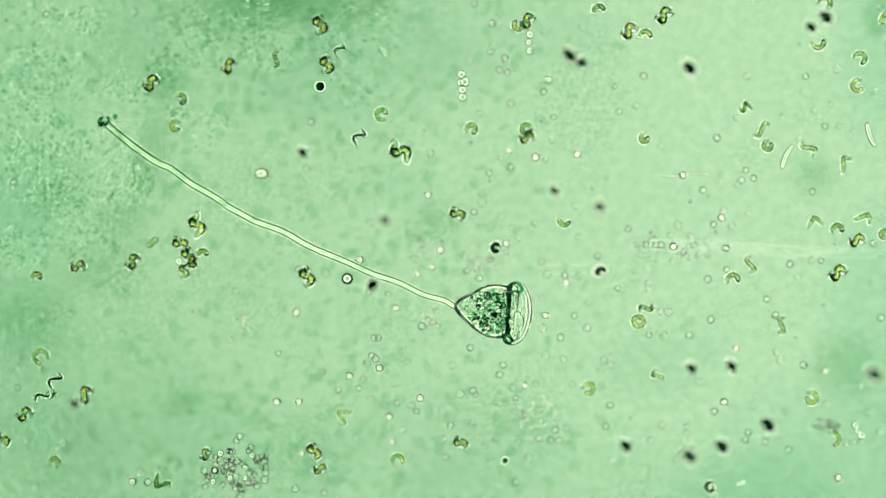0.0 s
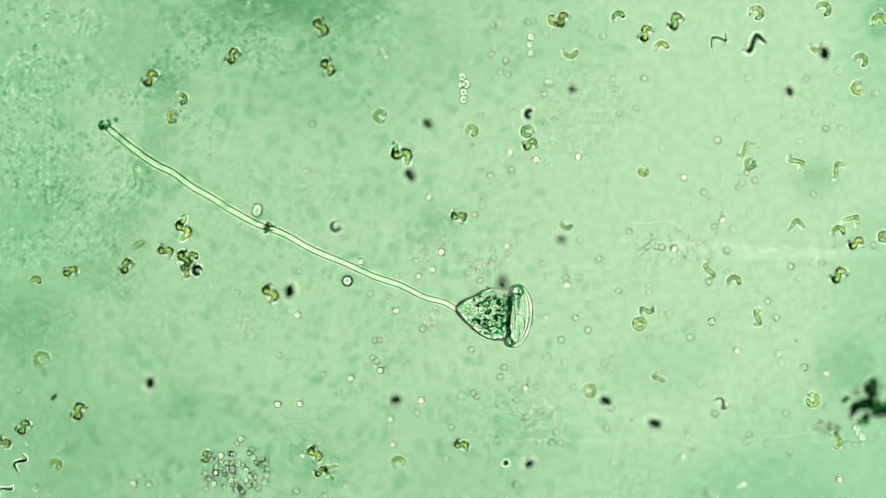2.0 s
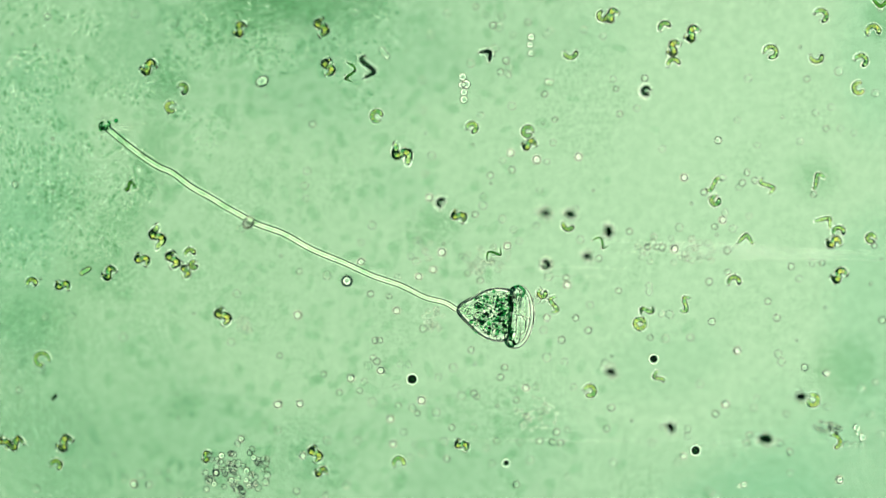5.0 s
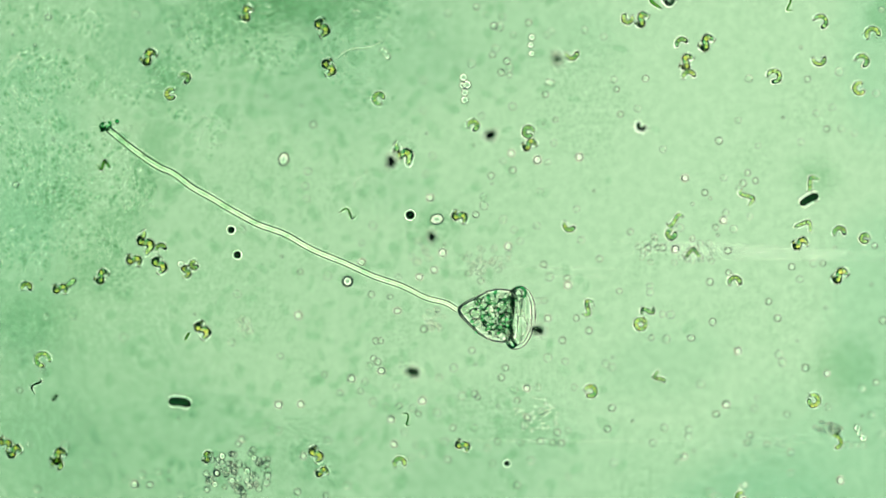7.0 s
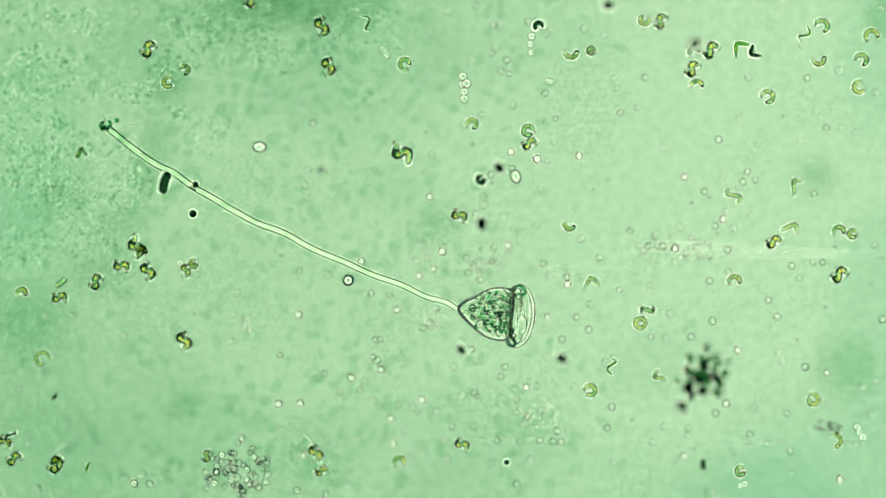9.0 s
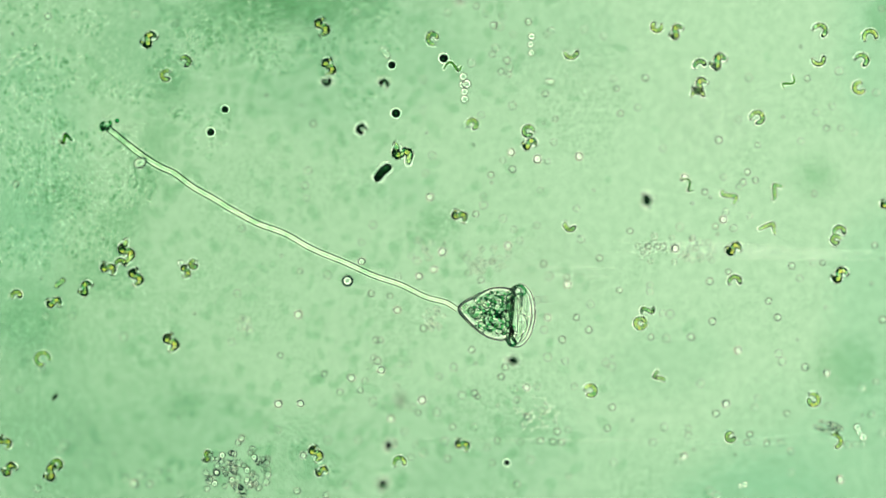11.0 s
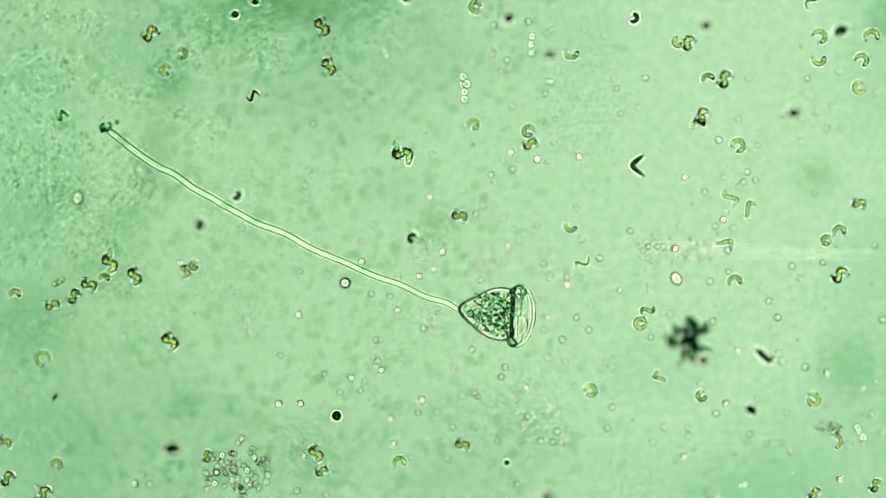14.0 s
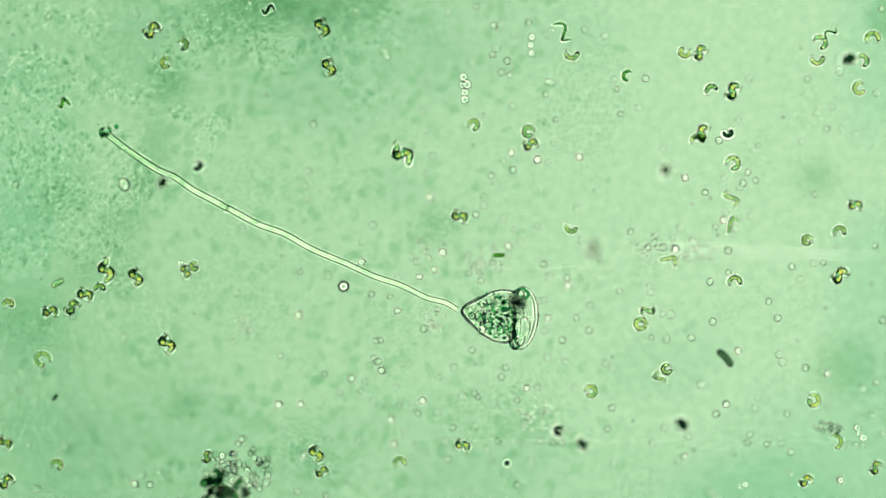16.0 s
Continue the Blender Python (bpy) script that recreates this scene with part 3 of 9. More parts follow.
cell_136 = put(wave("DARK", 1.0, .8, 200, 5), 1577, 966, -20, 0.065)
cell_137 = put(lump("MURK", .8), 1550, -79, 0, 0.147)
cell_138 = put(hook("DARK", 7.4, 30, 260, 4.2), 1012, 953, 0, 0.022)
cell_139 = put(swimmer("GREEN", .9), 800, 960, -20, -0.03)
cell_140 = put(swimmer("GREEN", .8, 1.1), 1320, 953, -30, -0.03)
cell_141 = put(rod(GREEN, 28, 3.5, 6), 1639, 693, 0, 0)
cell_142 = put(lump("MURK", 1.0), 1641, 128, 0, 0.147)
cell_143 = put(lump("DARK", .9), 1452, 959, 0, 0.068)
cell_144 = put(lump("MURK", .9), -72, 361, 0, 0.156)
cell_145 = put(swimmer("GREEN", .75), 1347, -84, 60, -0.03)
cell_146 = put(coil("GOLD", .8), 1654, 360, 0, -0.087)
cell_147 = put(coil("GOLD", .8), 1577, 952, 60, -0.087)
cell_148 = put(coil("GOLD", .8), 1441, 958, 40, -0.087)
cell_149 = put(swimmer("GREEN", 1.1), 772, 956, 0, -0.02)
cell_150 = put(hook("GREEN", 10, 90, 210, 3.2), -70, 744, 0, -0.03)
cell_151 = put(wave("DARK", .85, .9, 60, 5), 65, 960, -30, 0.022)
cell_152 = put(lump("DARK", .8), 1083, 967, 0, 0.081)
cell_153 = put(hook("DARK", 6.6, 0, 320, 4.2), 1644, 883, 0, 0.018)
cell_154 = put(lump("DARK", 1.0), 1490, 958, 0, 0.093)
cell_155 = put(rod(MURK, 40, 6.5, 3), 1374, 957, -50, 0.02)
cell_156 = put(dot(6), 1166, 959, 0, -0.05)
cell_157 = put(floc(3), 1345, 961, 100, 0.03)
cell_158 = put(lump("DARK", 1.1), 1268, 965, 0, 0.089)
cell_159 = put(lump("DARK", 1.0), 1161, 959, 0, 0.097)
cell_160 = put(hook("DARK", 6.6, 0, 330, 4.2), 1072, 953, 0, 0.047)
cell_161 = put(rod(GREEN, 22, 4), 1642, 624, 0, 0)
cell_162 = put(lump("DARK", .95), 1198, 957, 0, 0.089)
cell_163 = put(lump("DARK", 1.0), 1253, 959, 0, 0.089)
cell_164 = put(rod(DARK, 36, 7), 1632, 960, -5, 0.015)
cell_165 = put(lump("DARK", 1.0), 1316, 959, 0, 0.097)
cell_166 = put(thread(100, 2.2, 6), 349, 963, 38, -0.04)
cell_167 = put(thread(42, 1.6, 4), 768, 968, 60, -0.04)
cell_168 = put(thread(80, 2.0, 5), -29, -79, -45, -0.04)
cell_169 = put(thread(105, 1.8, -4), 1213, 314, -3, -0.05)
cell_170 = put(drop(10.5), 618, 498, 0, -0.087)
cell_171 = put(lump("DARK", 1.0), 1396, -75, 0, 0.085)
cell_172 = put(dot(7.5), 1381, 960, 0, -0.05)
cell_173 = put(lump("DARK", .9), 1393, 957, 0, 0.089)
cell_174 = put(hook("DARK", 7.4, 30, 300, 4.2), 1206, -72, 0, 0.022)
cell_175 = put(swimmer("GREEN", .9), 1340, 963, 40, -0.03)
cell_176 = put(lump("DARK", 1.0), 1488, 964, 0, 0.093)
cell_177 = put(dot(7), 1320, -80, 0, -0.05)
cell_178 = put(lump("DARK", .9), 1567, 954, 0, 0.085)
cell_179 = put(lump("DARK", .8), 1401, 955, 0, 0.085)
cell_180 = put(dot(6), 1649, -52, 0, -0.05)
cell_181 = put(wave("GOLD", 1.0, .9, 30), -71, 323, 30, -0.06)
cell_182 = put(hook("GOLD", 8, 30, 260), 926, 970, 0, -0.06)
cell_183 = put(lump("DARK", 1.0), 1382, 958, 0, 0.089)
cell_184 = put(dot(7), 1405, -74, 0, -0.05)
cell_185 = put(hook("DARK", 7.4, 120, 280, 4.2), 1186, -71, 0, 0.022)
cell_186 = put(swimmer("GREEN", .9), 1312, 953, 40, -0.03)
cell_187 = put(lump("DARK", .9), 1476, 957, 0, 0.089)
cell_188 = put(lump("DARK", 1.0), 1362, -72, 0, 0.085)
cell_189 = put(dot(6.5), 1289, 959, 0, -0.05)
cell_190 = put(lump("DARK", .9), 1528, 954, 0, 0.089)
cell_191 = put(lump("DARK", 1.0), 1162, 966, 0, 0.089)
cell_192 = put(lump("DARK", .9), 1216, 960, 0, 0.085)
cell_193 = put(dot(6), 1655, 262, 0, -0.05)
cell_194 = put(dot(6.5), 1498, -74, 0, -0.05)
cell_195 = put(rod(DARK, 40, 7.0, 4), 967, 953, 0, -0.005)
cell_196 = put(rod(DARK, 40, 7.0, 4), -80, 901, 0, -0.005)
cell_197 = put(lump("DARK", 1.0), 1256, 955, 0, 0.089)
cell_198 = put(rod(DARK, 36, 6, 2), 245, 953, 0, -0.005)
cell_199 = put(lump("DARK", 1.1), 1652, 931, 0, 0.081)
cell_200 = put(dot(8), 1652, 10, 0, -0.05)
cell_201 = put(lump("DARK", .8), 368, 969, 0, 0.072)
cell_202 = put(lump("DARK", .9), 912, 351, 0, 0.081)
cell_203 = put(lump("DARK", .9), 1225, 658, 0, 0.097)
cell_204 = put(dot(5.5), 1656, 257, 0, -0.05)
cell_205 = put(lump("MURK", .9), 1063, 372, 0, 0.139)
cell_206 = put(lump("DARK", .9), 1115, 476, 0, 0.081)
cell_207 = put(dot(6), 1267, 219, 0, -0.05)
cell_208 = put(lump("MURK", .9), 1641, 248, 0, 0.139)
cell_209 = put(wave("DARK", .6, .8, 90, 3.0), 770, 966, 0, -0.03)
cell_210 = put(lump("MURK", .8), 1290, -83, 0, 0.139)
cell_211 = put(dot(7), 1270, -83, 0, -0.05)
cell_212 = put(lump("DARK", 1.0), 1655, 821, 0, 0.089)
cell_213 = put(lump("DARK", .9), 1296, -82, 82, 0.089)
cell_214 = put(dot(6), 1445, 962, 70, -0.05)
cell_215 = put(lump("MURK", 1.0), 1117, -88, 82, 0.131)
cell_216 = put(hook("DARK", 7.4, 40, 260, 4.2), 1207, 965, 12, 0.043)
cell_217 = put(lump("DARK", 1.1), 1557, 955, 41, 0.072)
cell_218 = put(wave("DARK", .8, .8, 90, 3.4), 492, 966, 5, -0.004)
cell_219 = put(swimmer("GREEN", .8), 1364, -76, 4, -0.017)
cell_220 = put(dot(7), 1376, 954, 32, -0.05)
cell_221 = put(lump("DARK", .8), 1178, -77, 73, 0.093)
cell_222 = put(hook("DARK", 6.6, 200, 300, 4.2), 1398, 967, 9, 0.043)
cell_223 = put(lump("DARK", .9), 1530, 962, 0, 0.072)
cell_224 = put(dot(6), 1366, -74, 10, -0.05)
cell_225 = put(lump("MURK", 1.0), 1396, 966, 39, 0.126)
cell_226 = put(hook("DARK", 7.4, 40, 260, 4.2), 1243, -70, 15, 0.039)
cell_227 = put(lump("DARK", 1.1), 1384, 955, 62, 0.089)
cell_228 = put(wave("DARK", .8, .8, 90, 3.4), 1618, 952, 72, -0.013)
cell_229 = put(swimmer("GREEN", .8), 300, 955, 47, -0.013)
cell_230 = put(dot(7), 1472, -80, 12, -0.05)
cell_231 = put(lump("DARK", .8), 1397, 956, 51, 0.093)
cell_232 = put(hook("DARK", 6.6, 200, 300, 4.2), 1148, -75, 58, 0.039)
cell_233 = put(lump("DARK", .9), 1367, 965, 33, 0.081)
cell_234 = put(dot(6), 1645, 949, 31, -0.05)

cell_236 = put(rod(BEAD, 46, 4.6, 4), 1397, 283, 65, -0.05)
cell_237 = put(rod(BEAD, 46, 4.8, -3), 1545, 243, -70, -0.05)


# ---- round cells lying on the slide ----
def hollow(bm, inner):
    """Adds a cavity's wall, turned inwards, to a closed body."""
    me = bpy.data.meshes.new("cavity")
    bmesh.ops.reverse_faces(inner, faces=inner.faces)
    inner.to_mesh(me)
    inner.free()
    bm.from_mesh(me)
    bpy.data.meshes.remove(me)
    return bm


def round_cell(r, material, wall, halo=0.0):
    """A round cell with a clear wall, in a thin shell added for its halo, to be copied."""
    bm, inner = bmesh.new(), bmesh.new()
    bmesh.ops.create_icosphere(bm, subdivisions=3, radius=r / 1000)
    bmesh.ops.create_icosphere(inner, subdivisions=3, radius=(r - wall) / 1000)
    ob = part("round_cell", hollow(bm, inner) if wall < r / 2 else bm, material)
    if halo:
        bm = bmesh.new()
        bmesh.ops.create_icosphere(bm, subdivisions=3, radius=(r + halo) / 1000)
        part("sheath", bm, HALO, ob, "thin clear skin")
    return ob


def strew(first, label, group, low, high, deep, *places):
    """Copies of a round cell at places in the field, of uneven size and depth."""
    tagged(first, label, "cell", group)
    for n, (x, y) in enumerate(places):
        k, z = random.uniform(low, high), deep + random.uniform(-0.004, 0.004)
        ob = copy_thing(first, Matrix.Translation(spot(x, y, z))) if n else first
        ob.matrix_basis = Matrix.Translation(spot(x, y, z)) @ Matrix.Diagonal((k, k * random.uniform(0.92, 1.08), k, 1))


random.seed(5)
STRONG = ("small clear round cell with a dark ring on the slide", "clear round cells", 0.92, 1.1, -0.084)
MIDDLE = ("small pale round cell with a grey ring on the slide", "pale round cells", 0.88, 1.12, -0.082)
WEAK = ("faint round cell, almost as clear as the water", "faint round cells", 0.85, 1.2, -0.082)
MINUTE = ("minute sharp ring of a cell on the slide", "minute cells", 0.85, 1.15, -0.046)
strew(round_cell(6.6, BEAD, 6.6, 1.4), *STRONG, (1025, 278), (951, 283), (905, 271), (1212, 315), (899, 436), (1005, 505), (761, 350), (742, 490), (703, 550), (622, 670), (675, 656),
      (747, 709), (532, 715), (493, 716), (692, 742), (697, 786), (428, 777), (932, 687), (1306, 621), (1463, 661), (1285, 716), (1487, 850), (1211, 808), (238, 857),
      (1195, 441), (1280, 390), (969, 563), (528, 558), (537, 807), (783, 447), (640, 464), (768, 478))
strew(round_cell(6.3, FAINT, 1.5), *MIDDLE, (965, 167), (1091, 158), (1098, 202), (1142, 139), (983, 212), (871, 97), (897, 108), (887, 128), (901, 133), (843, 12), (874, 46), (935, 40),
      (1429, 140), (1272, 249), (1463, 228), (1323, 306), (1337, 320), (1315, 324), (1266, 402), (1247, 341), (1441, 344), (1401, 472), (1456, 466), (1256, 499), (1360, 534),
      (1376, 563), (1261, 570), (1562, 567), (1548, 435), (869, 311), (907, 301), (842, 380), (962, 468), (1061, 458), (1003, 492), (851, 497), (829, 484), (872, 465), (1560, 17))
strew(round_cell(6.3, FAINT, 1.5), *MIDDLE, (1020, 563), (1096, 515), (1115, 410), (531, 481), (690, 525), (657, 521), (750, 582), (554, 220), (35, 691), (265, 858), (706, 718), (740, 732),
      (574, 663), (602, 695), (638, 692), (668, 640), (661, 634), (665, 603), (673, 603), (496, 630), (474, 832), (460, 820), (526, 870), (577, 877), (915, 709), (840, 697),
      (845, 703), (933, 738), (801, 757), (956, 781), (978, 783), (993, 784), (986, 765), (1075, 759), (1083, 722), (915, 858), (995, 602), (887, 668), (894, 651), (835, 620))
strew(round_cell(6.3, FAINT, 1.5), *MIDDLE, (880, 781), (792, 813), (1042, 585), (1152, 598), (1223, 598), (1425, 651), (1267, 733), (1550, 677), (1327, 770), (1322, 784), (1357, 786),
      (1399, 800), (1163, 438), (1173, 438), (1147, 437), (1289, 482), (1288, 444), (1392, 733), (85, 30), (28, 327))
strew(round_cell(6.5, WEAKLY, 1.0), *WEAK, (1086, 141), (969, 287), (890, 285), (877, 86), (907, 188), (860, 26), (889, 30), (884, 48), (908, 62), (967, 62), (975, 55), (834, 113), (792, 24),
      (902, 120), (852, 205), (980, 253), (1068, 65), (1034, 53), (1128, 192), (1306, 213), (1444, 200), (1488, 228), (1417, 251), (1512, 236), (1485, 127), (1472, 190),
      (1325, 139), (1550, 165), (1341, 258), (1173, 264), (1308, 332), (1298, 405), (1284, 377), (1203, 403), (1327, 383), (1439, 466), (1186, 557), (1172, 556), (1415, 494))
strew(round_cell(6.5, WEAKLY, 1.0), *WEAK, (1280, 315), (956, 338), (855, 348), (856, 364), (910, 407), (920, 427), (972, 490), (1020, 370), (950, 400), (890, 388), (825, 458), (882, 477),
      (850, 482), (838, 470), (963, 532), (951, 532), (1045, 540), (1150, 506), (1150, 517), (1028, 425), (963, 585), (580, 488), (420, 520), (738, 463), (705, 490),
      (428, 405), (540, 329), (543, 352), (660, 399), (640, 430), (753, 308), (545, 303), (763, 62), (749, 142), (749, 195), (630, 22), (765, 276), (240, 26), (310, 42))
strew(round_cell(6.5, WEAKLY, 1.0), *WEAK, (251, 840), (222, 847), (281, 834), (154, 822), (52, 786), (115, 788), (106, 797), (66, 866), (320, 875), (219, 597), (646, 676), (653, 648), (710, 645),
      (724, 645), (701, 685), (683, 720), (660, 712), (731, 722), (773, 730), (716, 765), (735, 788), (492, 762), (470, 753), (614, 859), (580, 780), (634, 780), (410, 606),
      (749, 802), (728, 810), (777, 668), (803, 651), (951, 685), (910, 690), (818, 701), (839, 757), (862, 793), (871, 820), (939, 815), (921, 783))
strew(round_cell(6.5, WEAKLY, 1.0), *WEAK, (787, 782), (958, 728), (1006, 843), (1086, 819), (1155, 784), (1083, 650), (1072, 643), (969, 633), (1016, 685), (1000, 640), (1005, 762), (928, 752),
      (1378, 627), (1384, 641), (1382, 785), (1340, 705), (1335, 722), (1240, 680), (1541, 734), (1525, 687), (1500, 788), (1513, 788), (1526, 788), (1465, 720), (1560, 768),
      (1175, 757), (1218, 760), (1218, 772), (1200, 818), (1399, 837), (1256, 870), (1268, 878), (1179, 600), (74, 655), (128, 560), (81, 561))
strew(round_cell(3.0, BEAD, 0.9), *MINUTE, (962, 219), (838, 257), (1386, 208), (1417, 84), (1270, 416), (1561, 459), (1461, 545), (1542, 503), (1478, 438), (1257, 351), (1225, 361),
      (1051, 338), (786, 432), (870, 325), (498, 454), (755, 236), (533, 187), (471, 170), (104, 90), (62, 80), (22, 61), (263, 58), (94, 246), (95, 338), (73, 494),
      (344, 556), (183, 423), (298, 834), (298, 849), (202, 805), (316, 741), (841, 645), (1083, 632), (881, 719), (1119, 745), (1411, 603), (1228, 797), (1526, 736), (1301, 806))


def scatter(count, x, y, wide, tall, small, large, seed, z=-0.076):
    """Places strewn thickest about (x, y)."""
    random.seed(seed)
    rows = []
    for _ in range(count):
        a, d = random.uniform(0, math.tau), random.random() ** 0.6
        p = spot(x + wide * d * math.cos(a), y + tall * d * math.sin(a), z)
        rows.append((p.x, p.y, p.z, random.uniform(small, large) / 1000))
    return rows


def heap(name, label, rows, material, wall):
    return tagged(many_balls(name, rows, material, 3, 1.0, wall), label, "cells", kind="stuff")


heap("cell_heap", "dense heap of clear round cells with dark rings", scatter(34, 412, 842, 62, 46, 5.0, 7.4, 11, -0.087)
     + scatter(12, 442, 800, 36, 36, 5.0, 6.6, 12, -0.080), BEAD, 0.0016)
heap("cell_heap", "bright round cells with black rims in a dense heap", scatter(20, 415, 838, 56, 40, 5.2, 6.8, 19, -0.066), BEAD, 0.0)
heap("cell_heap", "loose pale heap of small clear cells", scatter(20, 765, 566, 24, 22, 3.5, 5.5, 13), WEAKLY, 0.0009)
heap("cell_heap", "loose pale heap of small clear cells", scatter(16, 430, 576, 18, 18, 3.5, 5.5, 14), WEAKLY, 0.0009)
heap("cell_heap", "crumpled pale cluster of small cells", scatter(34, 1466, 757, 24, 12, 2.6, 5.0, 16), FAINT, 0.0009)
heap("cell_heap", "loose pale patch of tiny cells", scatter(40, 950, 735, 40, 32, 2.4, 4.0, 17), WEAKLY, 0.0009)
heap("cell_heap", "loose pale heap of small clear cells", scatter(26, 860, 461, 46, 26, 4.0, 6.0, 23), WEAKLY, 0.0009)
heap("cell_heap", "loose pale heap of small clear cells", scatter(13, 747, 446, 22, 26, 4.0, 6.0, 24), WEAKLY, 0.0009)
heap("cell_heap", "strewn pale cells beside the streaks", scatter(30, 1195, 442, 92, 28, 4.6, 6.2, 18), WEAKLY, 0.0009)
random.seed(22)
tagged(many_balls("hazy_cells", [(*spot(random.gauss(560, 260), random.uniform(-10, 890), random.uniform(0.01, 0.06)), random.uniform(5.0, 9.5) / 1000) for _ in range(620)], HAZY, 2, 0.5),
       "hazy film of barely visible grey-green cells on the slide", "cells", kind="stuff")

# grainy patches of tiny rods
grains = []
for n, (count, x, y, wide, tall) in enumerate(((130, 75, 105, 90, 22), (60, 150, 40, 42, 26), (70, 40, 178, 40, 24), (60, 85, 215, 34, 20), (120, 365, 85, 38, 52), (130, 440, 50, 60, 55), (120, 490, 95, 60, 42),
                                               (90, 372, 225, 40, 52), (40, 312, 205, 24, 20), (70, 70, 275, 60, 30), (190, 140, 355, 95, 46), (130, 238, 335, 42, 44), (130, 40, 440, 60, 42), (100, 160, 430, 60, 34),
                                               (90, 330, 60, 50, 50), (50, 590, 100, 50, 40), (60, 640, 160, 60, 40), (40, 690, 60, 50, 40), (150, 105, 150, 110, 34), (110, 60, 310, 60, 56), (60, 235, 165, 50, 30), (50, 22, 240, 30, 40), (70, 125, 255, 60, 30), (60, 55, 30, 60, 30), (60, 290, 120, 40, 30), (80, 200, 280, 60, 40))):
    grains += scatter(count, x, y, wide, tall, 1.7, 3.0, 90 + n, -0.087)
tagged(many_balls("bacterial_grain", grains[::2], TINY, 2, 0.8), "grainy film of tiny clear bacteria on the slide", "bacteria", kind="stuff")
tagged(many_balls("bacterial_grain", grains[1::2], GRIT, 1, 0.8), "grainy film of tiny dull bacteria on the slide", "bacteria", kind="stuff")


def chain(label, rows, material=RINGED):
    """A short row of touching cells."""
    ob = tagged(new("cell_chain"), label, "cells", "chains of cells")
    x0, y0 = rows[0][:2]
    ob.location = spot(x0, y0, -0.082)
    for x, y, r in rows:
        bm = bmesh.new()
        bmesh.ops.create_icosphere(bm, subdivisions=3, radius=1.12 * r / 1000)
        cell = part("cell", bm, material, ob)
        cell.location = ((x - x0) / 1000, (y0 - y) / 1000, 0)


chain("upright chain of clear refracting cells", ((820, 137, 6.5), (826, 150, 7.5), (819, 151, 6), (822, 164, 6), (822, 177, 6.5)))
chain("short upright chain of pale cells", ((941, 66, 6), (939, 80, 5.5), (941, 95, 5.5)), FAINT)
chain("two joined clear cells", ((1517, 757, 6), (1521, 767, 5), (1528, 775, 6)))
chain("two joined clear cells", ((1318, 858, 5), (1309, 861, 4)))
chain("bright cell beside spiral bacteria", ((320, 467, 5.5),))


def lie(ob, x, y, turn, label, z=-0.098):
    put(ob, x, y, turn, z)
    return tagged(ob, label)


lie(rod(BEAD, 25, 5.2), 682, 95, -52, "pale clear capsule-shaped cell on the slide")
lie(rod(DROP, 16, 5.5), 973, 146, -12, "bright short rod cell with dark ends")
lie(rod(MURK, 15, 3.0), 97, 704, 48, "small dark green rod cell on the slide")
lie(rod(MURK, 9, 3.0), 1481, 768, -40, "small dark cell in a pale cluster")


# ---- long scratches in the slide ----
def scratch(x0, y0, x1, y1, girth):
    def line(u):
        p, q = spot(x0, y0, SLIDE_TOP + 0.001), spot(x1, y1, SLIDE_TOP + 0.001)
        return p.lerp(q, u) + Vector((0, 0.0004 * math.sin(u * 19 + x0), 0))
    ob = part("scratch", tube(line, 40, tapered(0.9 * girth / 1000), 8), WEAKLY)
    return tagged(ob, "long faint straight streak along the slide", "streak", "faint streaks")


for row in ((1085, 428, 1400, 437, 2.0), (1120, 438, 1568, 446, 2.4), (1090, 446, 1568, 452, 2.0), (1200, 456, 1568, 460, 1.8), (850, 474, 1110, 476, 1.5),
            (960, 489, 1080, 490, 1.5), (620, 778, 1250, 782, 1.6), (1210, 790, 1470, 764, 1.6), (1225, 797, 1480, 778, 1.5), (0, 140, 45, 95, 2.5), (5, 125, 40, 88, 2.5)):
    scratch(*row)


# ---- the bell animal on its stalk ----
def smooth_line(points):
    """A soft line through a few guide points (a Catmull-Rom curve)."""
    pts = [Vector(p) for p in points]
    pts = [2 * pts[0] - pts[1], *pts, 2 * pts[-1] - pts[-2]]

    def line(u):
        s = min(max(u, 0), 0.99999) * (len(pts) - 3)
        i = int(s)
        f = s - i
        a, b, c, d = pts[i:i + 4]
        return 0.5 * (2 * b + (c - a) * f + (2 * a - 5 * b + 4 * c - d) * f * f + (3 * b - a - 3 * c + d) * f ** 3)
    return line


animal = tagged(new("bell_animal"), "transparent bell-shaped single-celled animal on a long stalk", "protozoan")
animal.location = spot(808, 547, -0.046)


def from_base(x, y, z=0.0):
    return Vector(((x - 808) / 1000, (547 - y) / 1000, z))


def ridged(line, rings, girth, sides=64):
    """A thread that lies flat, its section keeled above and below."""
    bm = bmesh.new()
    hoops = []
    for i in range(rings + 1):
        u = i / rings
        way = (line(min(u + 0.01, 1)) - line(max(u - 0.01, 0))).normalized()
        side, r, loop = Vector((0, 0, 1)).cross(way).normalized(), girth(u), []
        for k in range(sides):
            h = math.cos(k * math.tau / sides)
            up = (1 - abs(h)) ** 0.5 * (1 if k * 2 < sides else -1)
            loop.append(bm.verts.new(line(u) + r * (h * side + Vector((0, 0, up)))))
        hoops.append(loop)
    for p, q in zip(hoops, hoops[1:]):
        for k in range(sides):
            bm.faces.new((p[k], p[(k + 1) % sides], q[(k + 1) % sides], q[k]))
    bm.faces.new(hoops[-1])
    bmesh.ops.recalc_face_normals(bm, faces=bm.faces)
    return bm


# the stalk in two lengths that hinge at their join
JOIN = from_base(400, 367)
